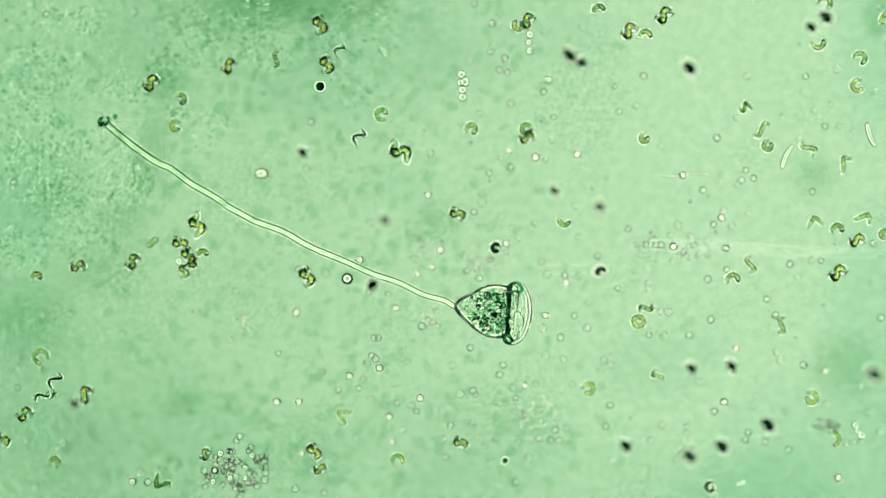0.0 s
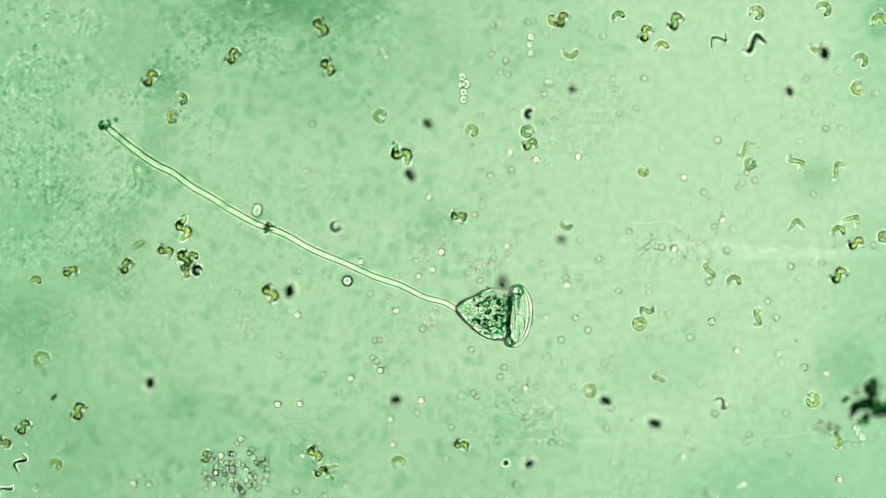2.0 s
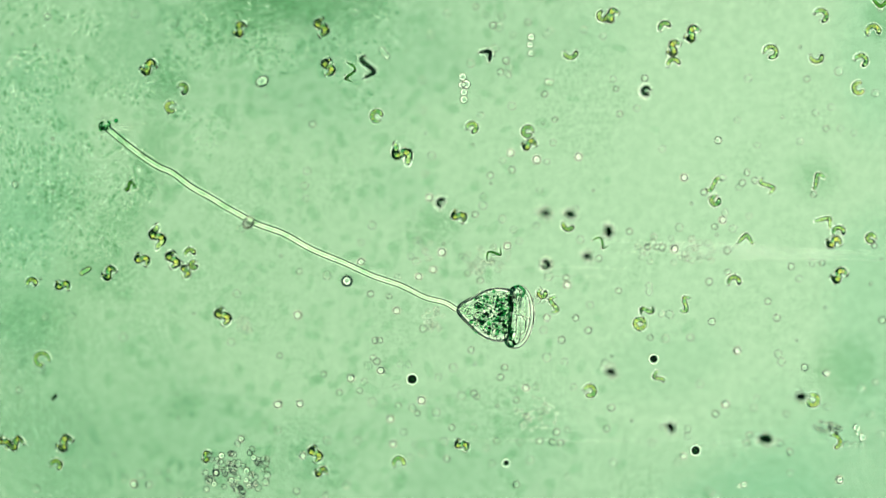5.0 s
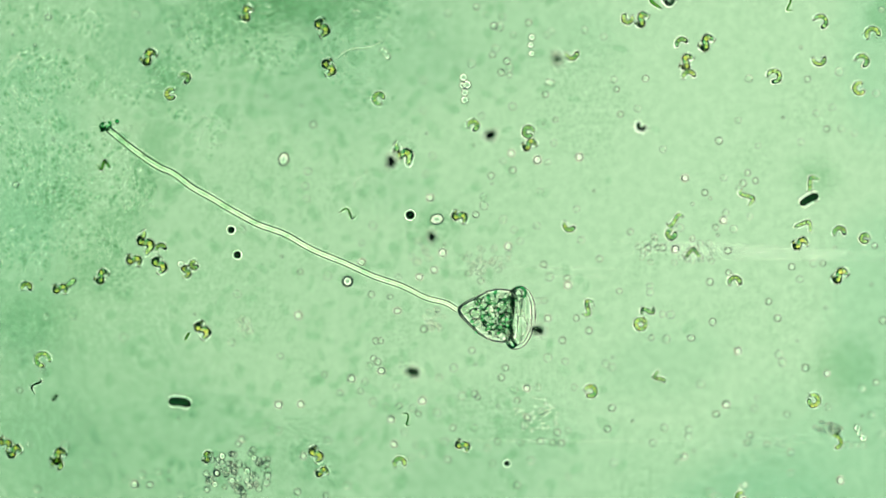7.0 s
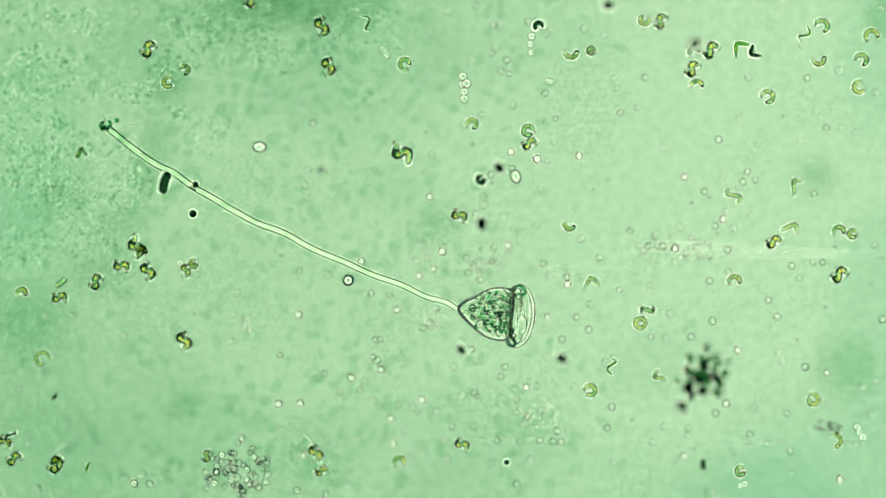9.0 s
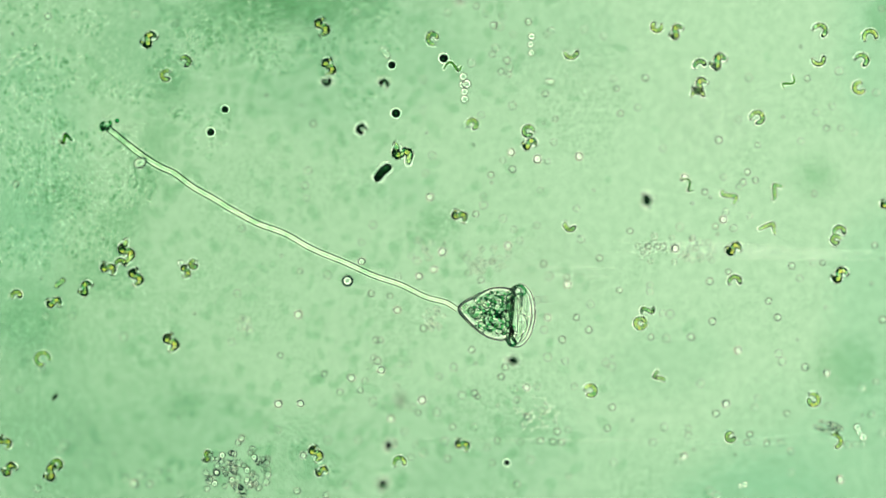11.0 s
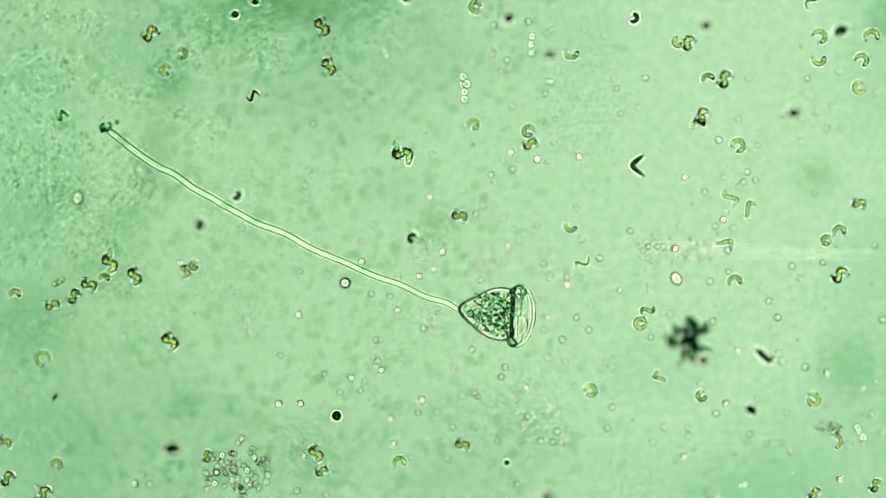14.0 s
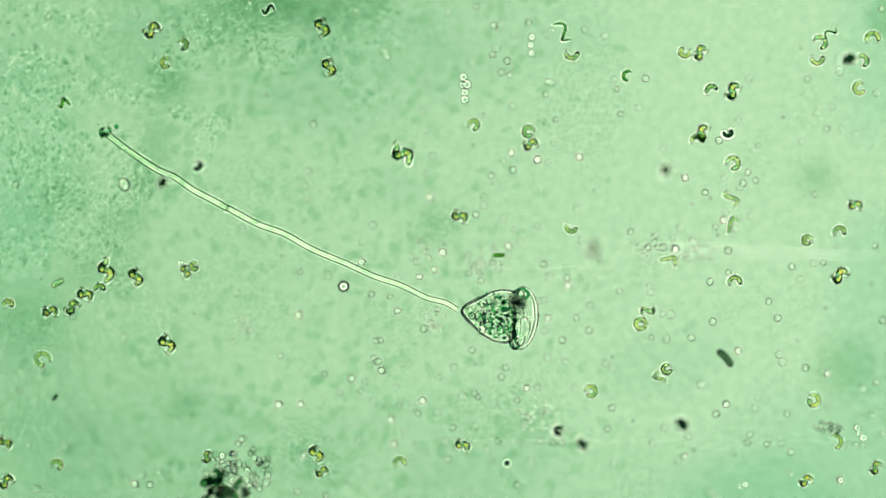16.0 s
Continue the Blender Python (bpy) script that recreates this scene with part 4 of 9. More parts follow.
upper_line = smooth_line([from_base(*p) for p in ((400, 367), (450, 394), (500, 413), (550, 440), (610, 466), (660, 488), (710, 506), (755, 527), (790, 537), (809, 548))])
lower_line = smooth_line([from_base(*p) - JOIN for p in ((400, 367), (372, 350), (340, 331), (308, 308), (285, 297), (255, 278), (225, 256), (190, 226))])
upper_stalk = part("stalk", open_start(tube(upper_line, 70, lambda u: (8.6 - 1.8 * u) / 1000, 20)), SHEATH, animal, "clear stalk sheath with bright core")
part("thread", ridged(lambda u: upper_line(u) + Vector((0, 0.0005 * math.sin(u * 31), 0)), 90, lambda u: (5.3 - 0.7 * u) / 1000), THREAD, upper_stalk, "bright contractile thread", False)
lower_stalk = part("stalk", open_start(tube(lower_line, 50, lambda u: (8.6 + 1.0 * u) / 1000, 20)), SHEATH, animal, "clear stalk sheath with bright core")
lower_stalk.location = JOIN
part("thread", ridged(lambda u: lower_line(u) + Vector((0, 0.0005 * math.sin(u * 17), 0)), 60, lambda u: (5.3 + 0.6 * u) / 1000), THREAD, lower_stalk, "bright contractile thread", False)
FOOT = from_base(188, 223) - JOIN
random.seed(31)
holdfast = part("holdfast", balls([(FOOT.x + random.uniform(-9, 9) / 1000, FOOT.y + random.uniform(-8, 7) / 1000, random.uniform(-6, 6) / 1000,
                                    random.uniform(2.0, 4.5) / 1000) for _ in range(12)]), GREEN_FOOD, animal, "knobbly green holdfast at the stalk's foot")
holdfast.location = JOIN
part("cell", balls([(FOOT.x + 0.019, FOOT.y + 0.009, 0.004, 0.0042)], 2), DARK_FOOD, holdfast, "small green cell beside the foot")
for r in (3.4, 7.2):
    part("ring", tube(lambda u, r=r: FOOT + Vector((-0.004 + r / 1000 * math.cos(u * 5.6 + 0.9), r / 1000 * math.sin(u * 5.6 + 0.9), 0.006)), 30, tapered(0.0017), 7), DARK_FOOD, holdfast, "dark green ring about the foot")
part("knob", balls([(FOOT.x + random.uniform(-8, 10) / 1000, FOOT.y + random.uniform(-7, 7) / 1000, random.uniform(-4, 6) / 1000, random.uniform(1.4, 2.8) / 1000) for _ in range(9)], 2), DARK_FOOD, holdfast, "dark green knobs")
for i in range(26):
    a = random.uniform(0, math.tau)
    far = random.uniform(14, 30) / 1000
    tip = Vector((math.cos(a) * far, math.sin(a) * far, 0))
    part("hair", tube(lambda u, t=tip: FOOT + t * (0.35 + 0.65 * u), 4, tapered(0.0008), 5), FAINT, holdfast, "")
for i, (dx, dy) in enumerate(((75, 4), (70, -4), (66, -13), (58, -22))):
    part("hair", tube(lambda u, d=(dx, dy): FOOT + Vector((d[0], d[1], 0)) / 1000 * (0.2 + 0.8 * u), 6, tapered(0.0011), 5), FAINT, holdfast, "")

# the bell: its axis lies along x from the stalk
LEAN = -7.5


def turned(profile, rings, sides, squash=1.0, bulge=0.0):
    """A round body about x from (along, radius) guide points."""
    line = smooth_line([(u / 1000, r / 1000, 0) for u, r in profile])
    bm = bmesh.new()
    hoops = []
    for i in range(rings + 1):
        p = line(i / rings)
        r = max(p.y, 0.0004)
        hoop = []
        for k in range(sides):
            a = k * math.tau / sides
            w = 1 + bulge * noise.noise(Vector((p.x * 30, math.cos(a), math.sin(a))) * 1.3)
            hoop.append(bm.verts.new((p.x, r * w * math.cos(a), r * w * squash * math.sin(a))))
        hoops.append(hoop)
    for p, q in zip(hoops, hoops[1:]):
        for k in range(sides):
            bm.faces.new((p[k], p[(k + 1) % sides], q[(k + 1) % sides], q[k]))
    bm.faces.new(hoops[0][::-1])
    bm.faces.new(hoops[-1])
    bmesh.ops.recalc_face_normals(bm, faces=bm.faces)
    return bm


def skin_of(profile, thick, rings, sides, squash, bulge):
    """A hollow round body whose wall is thick."""
    (a, _), (b, _) = profile[0], profile[-1]
    inside = [(u + thick * (1.4 - 2.4 * (u - a) / (b - a)), max(r - thick, 0.5)) for u, r in profile]
    return hollow(turned(profile, rings, sides, squash, bulge), turned(inside, rings, sides, squash, bulge))


bell = part("bell", skin_of(((0, 3), (4, 10), (12, 17), (26, 27), (42, 39), (58, 46), (76, 49), (90, 48), (99, 43)), 2.7, 44, 64, 0.6, 0.03), WALL, animal,
            "clear granular bell wall with dark outline")
bell.matrix_basis = pose(0, 0, 0, 0, 0, LEAN)
bell.location = (0, 0, 0)
TIP = pose(0, 0, 0, 0, 24, 6).to_3x3()
MOUTH = Vector((0.102, 0, 0))


def hoop(r, at, rise=0.0):
    """A ring about the bell's axis, tipped a little towards the eye."""
    def line(u):
        a = u * math.tau
        return MOUTH + TIP @ (Vector((at + rise * math.sin(3 * a), r * math.cos(a), r * 0.6 * math.sin(a))) / 1000)
    return line


mouth = skin_of(((-9, 45), (-4, 53), (4, 57), (14, 55), (24, 47), (32, 34), (37, 17), (39, 2)), 2.6, 34, 64, 0.6, 0.02)
bmesh.ops.transform(mouth, matrix=Matrix.Translation(MOUTH) @ pose(0, 0, 0, 0, 8, 2), verts=mouth.verts)
part("disc", mouth, CLEAR_PART, bell, "clear domed disc over the mouth")
inner = skin_of(((4, 47), (12, 47), (21, 40), (27, 28), (31, 12), (32, 2)), 1.6, 26, 56, 0.6, 0.04)
bmesh.ops.transform(inner, matrix=Matrix.Translation(MOUTH) @ pose(0, 0, 0, 0, 8, 2), verts=inner.verts)
part("inner_membrane", inner, CLEAR_PART, bell, "clear inner membrane of the disc")
part("lip", tube(hoop(47, -1, 2.0), 96, lambda u: 0.0046 + 0.0010 * math.sin(u * 19), 12), LIP, bell, "thick clear rolled lip")
part("lip_fold", tube(hoop(38, 13, 1.5), 72, lambda u: 0.0026 + 0.0008 * math.sin(u * 25), 8), LIP, bell, "pale inner fold of the lip")
part("collar", tube(hoop(42, -7, 1.5), 72, lambda u: 0.0022 + 0.0009 * math.sin(u * 20), 8), LIP, bell, "pale green inner collar ring")
for curl in (((88, 44, 8), (96, 52, 10), (106, 54, 10), (115, 47, 10), (112, 38, 10), (102, 40, 10)),
             ((92, -41, 8), (97, -50, 10), (105, -53, 10), (110, -46, 10), (103, -41, 10))):
    part("lip_curl", tube(smooth_line([Vector(p) / 1000 for p in curl]), 30, lambda u: 0.0018 + 0.0010 * math.sin(u * math.pi), 8), DARK_FOOD, bell, "dark green curled end of the lip")
part("gullet", tube(smooth_line([Vector(p) / 1000 for p in ((134, 2, 12), (122, 6, 12), (110, 12, 11), (98, 8, 10), (84, 4, 8), (74, -6, 4))]), 36, lambda u: (2.6 + 1.6 * math.sin(u * 9)) / 1000, 10), PALE_FOOD, bell, "pale winding gullet")
part("food_pouch", tube(smooth_line([Vector(p) / 1000 for p in ((112, 4, 10), (116, -8, 12), (116, -22, 12), (111, -34, 10))]), 24, lambda u: (3 + 7 * math.sin(u * math.pi)) / 1000, 12), CLEAR_PART, bell, "clear spindle-shaped pouch under the disc")
random.seed(61)
band = smooth_line([Vector(p) / 1000 for p in ((94, 32, 8), (94, 16, 14), (96, -4, 15), (98, -20, 14), (101, -37, 8))])
part("undulating_membrane", balls([(*(band(k / 23) + Vector((random.uniform(-2.2, 2.2), 0, random.uniform(-3, 3))) / 1000), random.uniform(2.0, 4.2) / 1000) for k in range(24)], 2), DARK_FOOD, bell,
     "dark green knobbly band along the collar")
part("nucleus", tube(smooth_line([Vector(p) / 1000 for p in ((80, 27, -8), (60, 29, -12), (45, 14, -14), (46, -12, -14), (62, -26, -10))]), 30, blunt(0.0055), 9), NUCLEUS, bell, "sausage-shaped dim nucleus")
random.seed(77)
for i in range(44):
    a = i * math.tau / 44
    root = Vector((108, 51 * math.cos(a), 30 * math.sin(a))) / 1000
    tip = root + Vector((random.uniform(6, 13), 4 * math.cos(a), 4 * math.sin(a))) / 1000
    part("cilium", tube(lambda u, p=root, q=tip: p.lerp(q, u), 3, tapered(0.0006), 4), FAINT, bell)
vacuoles, taken = [], [(34, -3, 11), (28, 8, 6)]


def room_at(along):
    return np.interp(along, (20, 32, 45, 65, 92, 102), (15, 27, 37, 43, 44, 39))


def content(name, matter, what, along, across, r, deep, rough):
    """One body inside the bell, a little uneven."""
    i = len(vacuoles)
    bm = bmesh.new()
    bmesh.ops.create_icosphere(bm, subdivisions=3 if r > 3 else 2, radius=r / 1000)
    for v in bm.verts:
        v.co *= 1 + rough * noise.noise(v.co * 190 + Vector((i, 0, 0)))
        v.co.x *= 1 + rough * 0.6 * (i % 3)
    ob = part(name, bm, matter, bell, what)
    ob.location = (along / 1000, across / 1000, deep / 1000)
    vacuoles.append((i, ob))


# each kind: how many, its sizes, how close it may lie to the next, its unevenness, and the green food about its rim
for name, matter, what, many, low, high, close, rough, rim in (
        ("vacuole", PALE_FOOD, "pale round vacuole", 15, 5.2, 8.2, 1.0, 0.08, 6), ("vacuole", OILY, "small bright vacuole", 42, 2.2, 4.0, 0.85, 0.12, 0),
        ("food", DARK_FOOD, "dark green food", 36, 2.0, 3.4, 0.75, 0.5, 0), ("food", GREEN_FOOD, "green food", 34, 2.4, 4.2, 0.7, 0.35, 0), ("vacuole", OILY, "small bright vacuole", 26, 1.6, 2.6, 0.6, 0.12, 0)):
    placed = tries = 0
    while placed < many and tries < 4000:
        tries += 1
        r, along = random.uniform(low, high), random.uniform(30, 98)
        across = random.uniform(-1, 1) * max(2.0, room_at(along) - 1.5 * r)
        if any(math.hypot(along - x, across - y) < close * (r + q) for x, y, q in taken):
            continue
        taken.append((along, across, r))
        placed += 1
        content(name, matter, what, along, across, r, random.uniform(-5, 5), rough)
        turn = random.uniform(0, math.tau)
        for k in range(rim):
            a = turn + k * math.tau / rim * random.uniform(0.75, 1.0)
            content("food", DARK_FOOD if k % 3 else GREEN_FOOD, "green food at a vacuole's rim", along + (r + 1.2) * math.cos(a), across + (r + 1.2) * math.sin(a), random.uniform(1.3, 2.4), random.uniform(-3, 7), 0.5)
grains = []
for _ in range(220):
    along, a = random.uniform(8, 98), random.uniform(0, math.tau)
    d = 0.86 * np.interp(along, (0, 12, 25, 42, 62, 98), (2, 14, 24, 36, 43, 44)) * random.random() ** 0.5
    grains.append((along / 1000, d * math.cos(a) / 1000, d * 0.5 * math.sin(a) / 1000, random.uniform(1.4, 3.0) / 1000))
tagged(part("granules", balls(grains, 2), SPECK, bell, "fine clear and green granules"), kind="stuff")
bm, inner = bmesh.new(), bmesh.new()
bmesh.ops.create_icosphere(bm, subdivisions=4, radius=0.0105)
bmesh.ops.create_icosphere(inner, subdivisions=4, radius=0.0093)
pulsing = part("contractile_vacuole", hollow(bm, inner), WALL, bell, "clear round contractile vacuole")
bm = bmesh.new()
bmesh.ops.create_icosphere(bm, subdivisions=2, radius=0.0018)
for k in range(14):
    a = k * math.tau / 14
    bmesh.ops.create_icosphere(bm, subdivisions=2, radius=0.0017, matrix=Matrix.Translation((0.0058 * math.cos(a), 0.0058 * math.sin(a), 0)))
roaming = part("vacuole", bm, DARK_FOOD, bell, "round food vacuole with a dark green rim")


def motions():
    # the bell sways a little and its food circles; the stalk's lower length bends at its join
    walk(bell, [(0.0, pose(-0.001, 0.001, 0, 0, 0, LEAN)), (4.0, pose(0, 0, 0, 0, 0, LEAN)), (7.0, pose(0.002, -0.001, 0, 0, 0, LEAN - 0.4)),
                (11.5, pose(0.002, 0, 0, 4, 0, LEAN + 0.4)), (14.4, pose(0.003, -0.001, 0, 6, 0, LEAN + 0.5)), (15.2, pose(0.006, -0.003, 0, 6, 0, LEAN)), (16.0, pose(0.007, -0.003, 0, 7, 0, LEAN))])
    for ob in (lower_stalk, holdfast):
        walk(ob, [(0.0, Matrix.Translation(JOIN) @ pose(-0.001, 0.003, 0, 0, 0, -0.2)), (4.0, Matrix.Translation(JOIN) @ pose(-0.001, 0.001, 0, 0, 0, 0.1)),
                  (9.0, Matrix.Translation(JOIN) @ pose(0, 0.0005, 0, 0, 0, 0.2)), (14.4, Matrix.Translation(JOIN) @ pose(0.001, -0.001, 0, 0, 0, 0.7)),
                  (15.2, Matrix.Translation(JOIN) @ pose(0.003, -0.003, 0, 0, 0, 1.7)), (16.0, Matrix.Translation(JOIN) @ pose(0.003, -0.003, 0, 0, 0, 2.0))])
    walk(pulsing, [(0.0, pose(0.060, -0.020, -0.010)), (4.0, pose(0.052, -0.016, -0.010)), (6.3, pose(0.032, -0.002, 0.004)), (9.0, pose(0.034, -0.004, 0.004)), (16.0, pose(0.036, -0.005, 0.004))])
    walk(roaming, [(0.0, pose(0.056, 0.026, 0.012)), (4.0, pose(0.045, 0.010, 0.012)), (6.3, pose(0.032, 0.015, 0.012)), (7.0, pose(0.0335, 0.019, 0.012)), (7.5, pose(0.032, 0.015, 0.013)),
                   (8.5, pose(0.031, 0.002, 0.013)), (9.0, pose(0.0266, 0.0045, 0.013)), (11.5, pose(0.0244, -0.002, 0.013)), (16.0, pose(0.021, -0.005, 0.013))])
    for i, v in vacuoles:
        at, s = v.location.copy(), 0.003 + 0.002 * (i % 3)
        walk(v, [(t, pose(at.x + s * math.sin(0.4 * t + i), at.y + s * math.sin(0.33 * t + 2 * i), at.z, 20 * math.sin(0.3 * t + i), 0, 25 * math.sin(0.25 * t + i)))
                 for t in (0.0, 3.0, 6.0, 9.0, 12.0, 16.0)])
    walk(cell_236, glide((0, 1397, 283, -0.05, 65), (0.2, 1427, 230, -0.05, 60), (0.5, 1486, 188, -0.05, 35), (0.9, 1590, 120, -0.05, 32), (1.2, 1670, 70, -0.05, 32), (16, 1670, 70, -0.05, 32)))
    walk(cell_237, glide((0, 1545, 243, -0.05, -70), (0.2, 1560, 286, -0.05, -66), (0.6, 1640, 400, -0.05, -60), (16, 1640, 400, -0.05, -60)))
    walk(cell_235, glide((0, 1003, 395, -0.087, 0), (4, 1007, 398, -0.087, -3), (9, 1009, 399, -0.087, -2), (16, 1012, 402, -0.087, 4)))
    walk(cell_1, glide((0, 270, 152, -0.087, 50), (1.5, 267, 144, -0.087, 44), (2.5, 267, 135, -0.087, 41), (4, 265, 127, -0.087, 40), (7.5, 262, 97, -0.087, 51), (8.5, 263, 91, -0.087, 53), (9, 262, 89, -0.087, 54), (11.5, 263, 70, -0.087, 50), (12.5, 263, 70, -0.087, 46), (13.5, 265, 65, -0.087, 42), (14, 265, 61, -0.087, 41), (14.5, 266, 60, -0.087, 40), (15, 266, 55, -0.087, 40), (16, 268, 54, -0.087, 41)))
    walk(cell_2, glide((0, 323, 181, -0.087, 0), (1, 322, 177, -0.087, -4), (3, 323, 176, -0.087, -6), (3.5, 323, 173, -0.087, -6), (8, 327, 132, -0.087, 7), (9, 327, 127, -0.087, 7), (12, 328, 107, -0.087, -2), (12.5, 328, 107, -0.087, -4), (13, 323, 105, -0.087, -5), (13.5, 323, 104, -0.087, -6), (14, 322, 97, -0.087, -6), (16, 323, 80, -0.087, -3)))
    walk(cell_3, glide((0, 315, 228, -0.087, 0), (1.5, 312, 212, -0.087, -5), (2, 308, 208, -0.087, -6), (4, 306, 193, -0.087, -6), (6.3, 302, 181, -0.087, 2), (6.5, 303, 176, -0.087, 3), (7.5, 302, 162, -0.087, 6), (8, 298, 157, -0.087, 7), (9, 298, 148, -0.087, 7), (11.5, 294, 134, -0.087, 0), (13.5, 294, 130, -0.087, -6), (15.5, 292, 114, -0.087, -5), (16, 294, 112, -0.087, -4)))
    walk(cell_4, glide((0, 1322, 194, -0.087, 20), (0.5, 1271, 265, -0.087, 21), (1, 1080, 420, -0.087, 22), (1.1, 982, 475, -0.087, 22), (1.2, 749, 483, -0.087, 23), (1.5, 600, 451, -0.087, 23), (2, 476, 403, -0.087, 23), (2.5, 409, 377, -0.087, 22), (3, 354, 359, -0.087, 21), (3.5, 311, 354, -0.087, 20), (4, 276, 348, -0.087, 18), (4.2, 266, 345, -0.087, 17), (6.3, 193, 302, -0.087, 10), (7, 184, 292, -0.087, 9), (7.5, 179, 287, -0.087, 9), (8, 167, 281, -0.087, 9), (8.5, 153, 277, -0.087, 10), (9, 143, 272, -0.087, 11), (11.5, 112, 240, -0.087, 20), (12, 109, 234, -0.087, 22), (12.5, 107, 228, -0.087, 22), (13.5, 110, 211, -0.087, 23), (14, 110, 205, -0.087, 22), (14.5, 110, 202, -0.087, 21), (15, 110, 193, -0.087, 19), (16, 112, 182, -0.087, 16)))
    walk(cell_5, glide((0, 352, 403, -0.087, -50), (2.5, 319, 406, -0.087, -54), (4, 294, 412, -0.087, -51), (6.5, 262, 429, -0.087, -42), (7.5, 254, 430, -0.087, -41), (8, 251, 432, -0.087, -40), (8.5, 245, 437, -0.087, -41), (9, 242, 439, -0.087, -42), (11.5, 217, 450, -0.087, -50), (12, 210, 454, -0.087, -52), (13, 201, 460, -0.087, -54), (13.5, 201, 462, -0.087, -54), (14, 194, 466, -0.087, -54), (16, 188, 479, -0.087, -49)))
    walk(cell_6, glide((0, 363, 456, -0.087, 0), (0.5, 356, 456, -0.087, -2), (1.5, 346, 457, -0.087, -3), (4.2, 340, 457, -0.087, 1), (6.3, 314, 435, -0.087, 8), (7, 286, 441, -0.087, 10), (8.5, 259, 447, -0.087, 10), (9, 253, 450, -0.087, 9), (11.5, 205, 476, -0.087, 0), (12, 198, 483, -0.087, -2), (13, 190, 491, -0.087, -4), (14, 185, 496, -0.087, -3), (15.5, 179, 506, -0.087, 0), (16, 177, 513, -0.087, 2)))
    walk(cell_7, glide((0, 408, 122, -0.087, 55), (0.5, 408, 118, -0.087, 54), (2.5, 415, 92, -0.087, 55), (4, 418, 66, -0.087, 61), (6.5, 435, 32, -0.087, 67), (7, 436, 24, -0.087, 68), (7.5, 439, 19, -0.087, 67), (8, 442, 10, -0.087, 66), (8.5, 444, 3, -0.087, 65), (9.2, 443, 1, -0.087, 63), (10.5, 440, -39, -0.087, 58), (11.17, 437, -79, -0.087, 56), (16, 437, -79, -0.087, 63)))
    walk(cell_8, glide((0, 679, 207, -0.087, 0), (2.5, 675, 206, -0.087, 3), (3.8, 677, 206, -0.087, 0), (6.3, 659, 201, -0.087, -9), (6.5, 662, 191, -0.087, -9), (7, 671, 174, -0.087, -10), (7.4, 678, 163, -0.087, -10), (7.6, 686, 157, -0.087, -10), (8.5, 707, 130, -0.087, -10), (9.2, 722, 109, -0.087, -8), (12, 792, 51, -0.087, 2), (13, 815, 33, -0.087, 3), (13.5, 824, 25, -0.087, 4), (14, 842, 13, -0.087, 3), (14.5, 861, 5, -0.087, 2), (15.5, 890, -16, -0.087, -1), (16, 971, -73, -0.087, -3)))
    walk(cell_9, glide((0, 838, 234, -0.087, 0), (4, 836, 230, -0.087, -12), (6.3, 838, 224, -0.087, -11), (9, 836, 222, -0.087, -1), (16, 838, 222, -0.087, -13)))
    walk(cell_10, glide((0, 935, 248, -0.087, 25), (1.5, 933, 257, -0.087, 20), (2, 939, 256, -0.087, 19), (7, 936, 256, -0.087, 29), (16, 938, 256, -0.087, 20)))
    walk(cell_11, glide((0, 1015, 96, -0.087, 0), (0.2, 1013, 90, -0.087, -1), (7, 1012, 93, -0.087, 12), (16, 1013, 93, -0.087, 5)))
    walk(cell_12, glide((0, 1064, 24, -0.087, 0), (1.5, 1089, 28, -0.087, 0), (2.5, 1107, 36, -0.087, 3), (3.3, 1135, 37, -0.087, 6), (3.5, 1145, 40, -0.087, 7), (4, 1158, 43, -0.087, 8), (6.5, 1204, 70, -0.087, 14), (7.5, 1213, 82, -0.087, 12), (8, 1223, 83, -0.087, 11), (9, 1230, 95, -0.087, 7), (11.5, 1242, 122, -0.087, 0), (13.5, 1251, 137, -0.087, 2), (14.5, 1257, 147, -0.087, 5), (15.5, 1260, 152, -0.087, 9), (16, 1260, 161, -0.087, 11)))
    walk(cell_13, glide((0, 1116, 60, -0.087, 55), (1.5, 1136, 60, -0.087, 58), (3.5, 1168, 68, -0.087, 65), (4.2, 1181, 75, -0.087, 67), (6.3, 1207, 104, -0.087, 68), (7, 1214, 110, -0.087, 66), (7.5, 1217, 113, -0.087, 65), (8, 1223, 114, -0.087, 63), (8.5, 1225, 118, -0.087, 61), (9.2, 1225, 127, -0.087, 58), (11.3, 1239, 157, -0.087, 55), (12, 1239, 168, -0.087, 56), (13.5, 1242, 198, -0.087, 60), (16, 1242, 236, -0.087, 68)))
    walk(cell_14, glide((0, 1146, 70, -0.087, 0), (1, 1164, 79, -0.087, 3), (1.5, 1170, 83, -0.087, 4), (3, 1181, 95, -0.087, 10), (3.5, 1188, 100, -0.087, 11), (4, 1191, 103, -0.087, 12), (6.3, 1207, 132, -0.087, 11), (7, 1220, 136, -0.087, 9), (8.5, 1233, 150, -0.087, 3), (11.3, 1236, 174, -0.087, 0), (12, 1236, 183, -0.087, 1), (13, 1237, 205, -0.087, 5), (16, 1235, 250, -0.087, 13)))
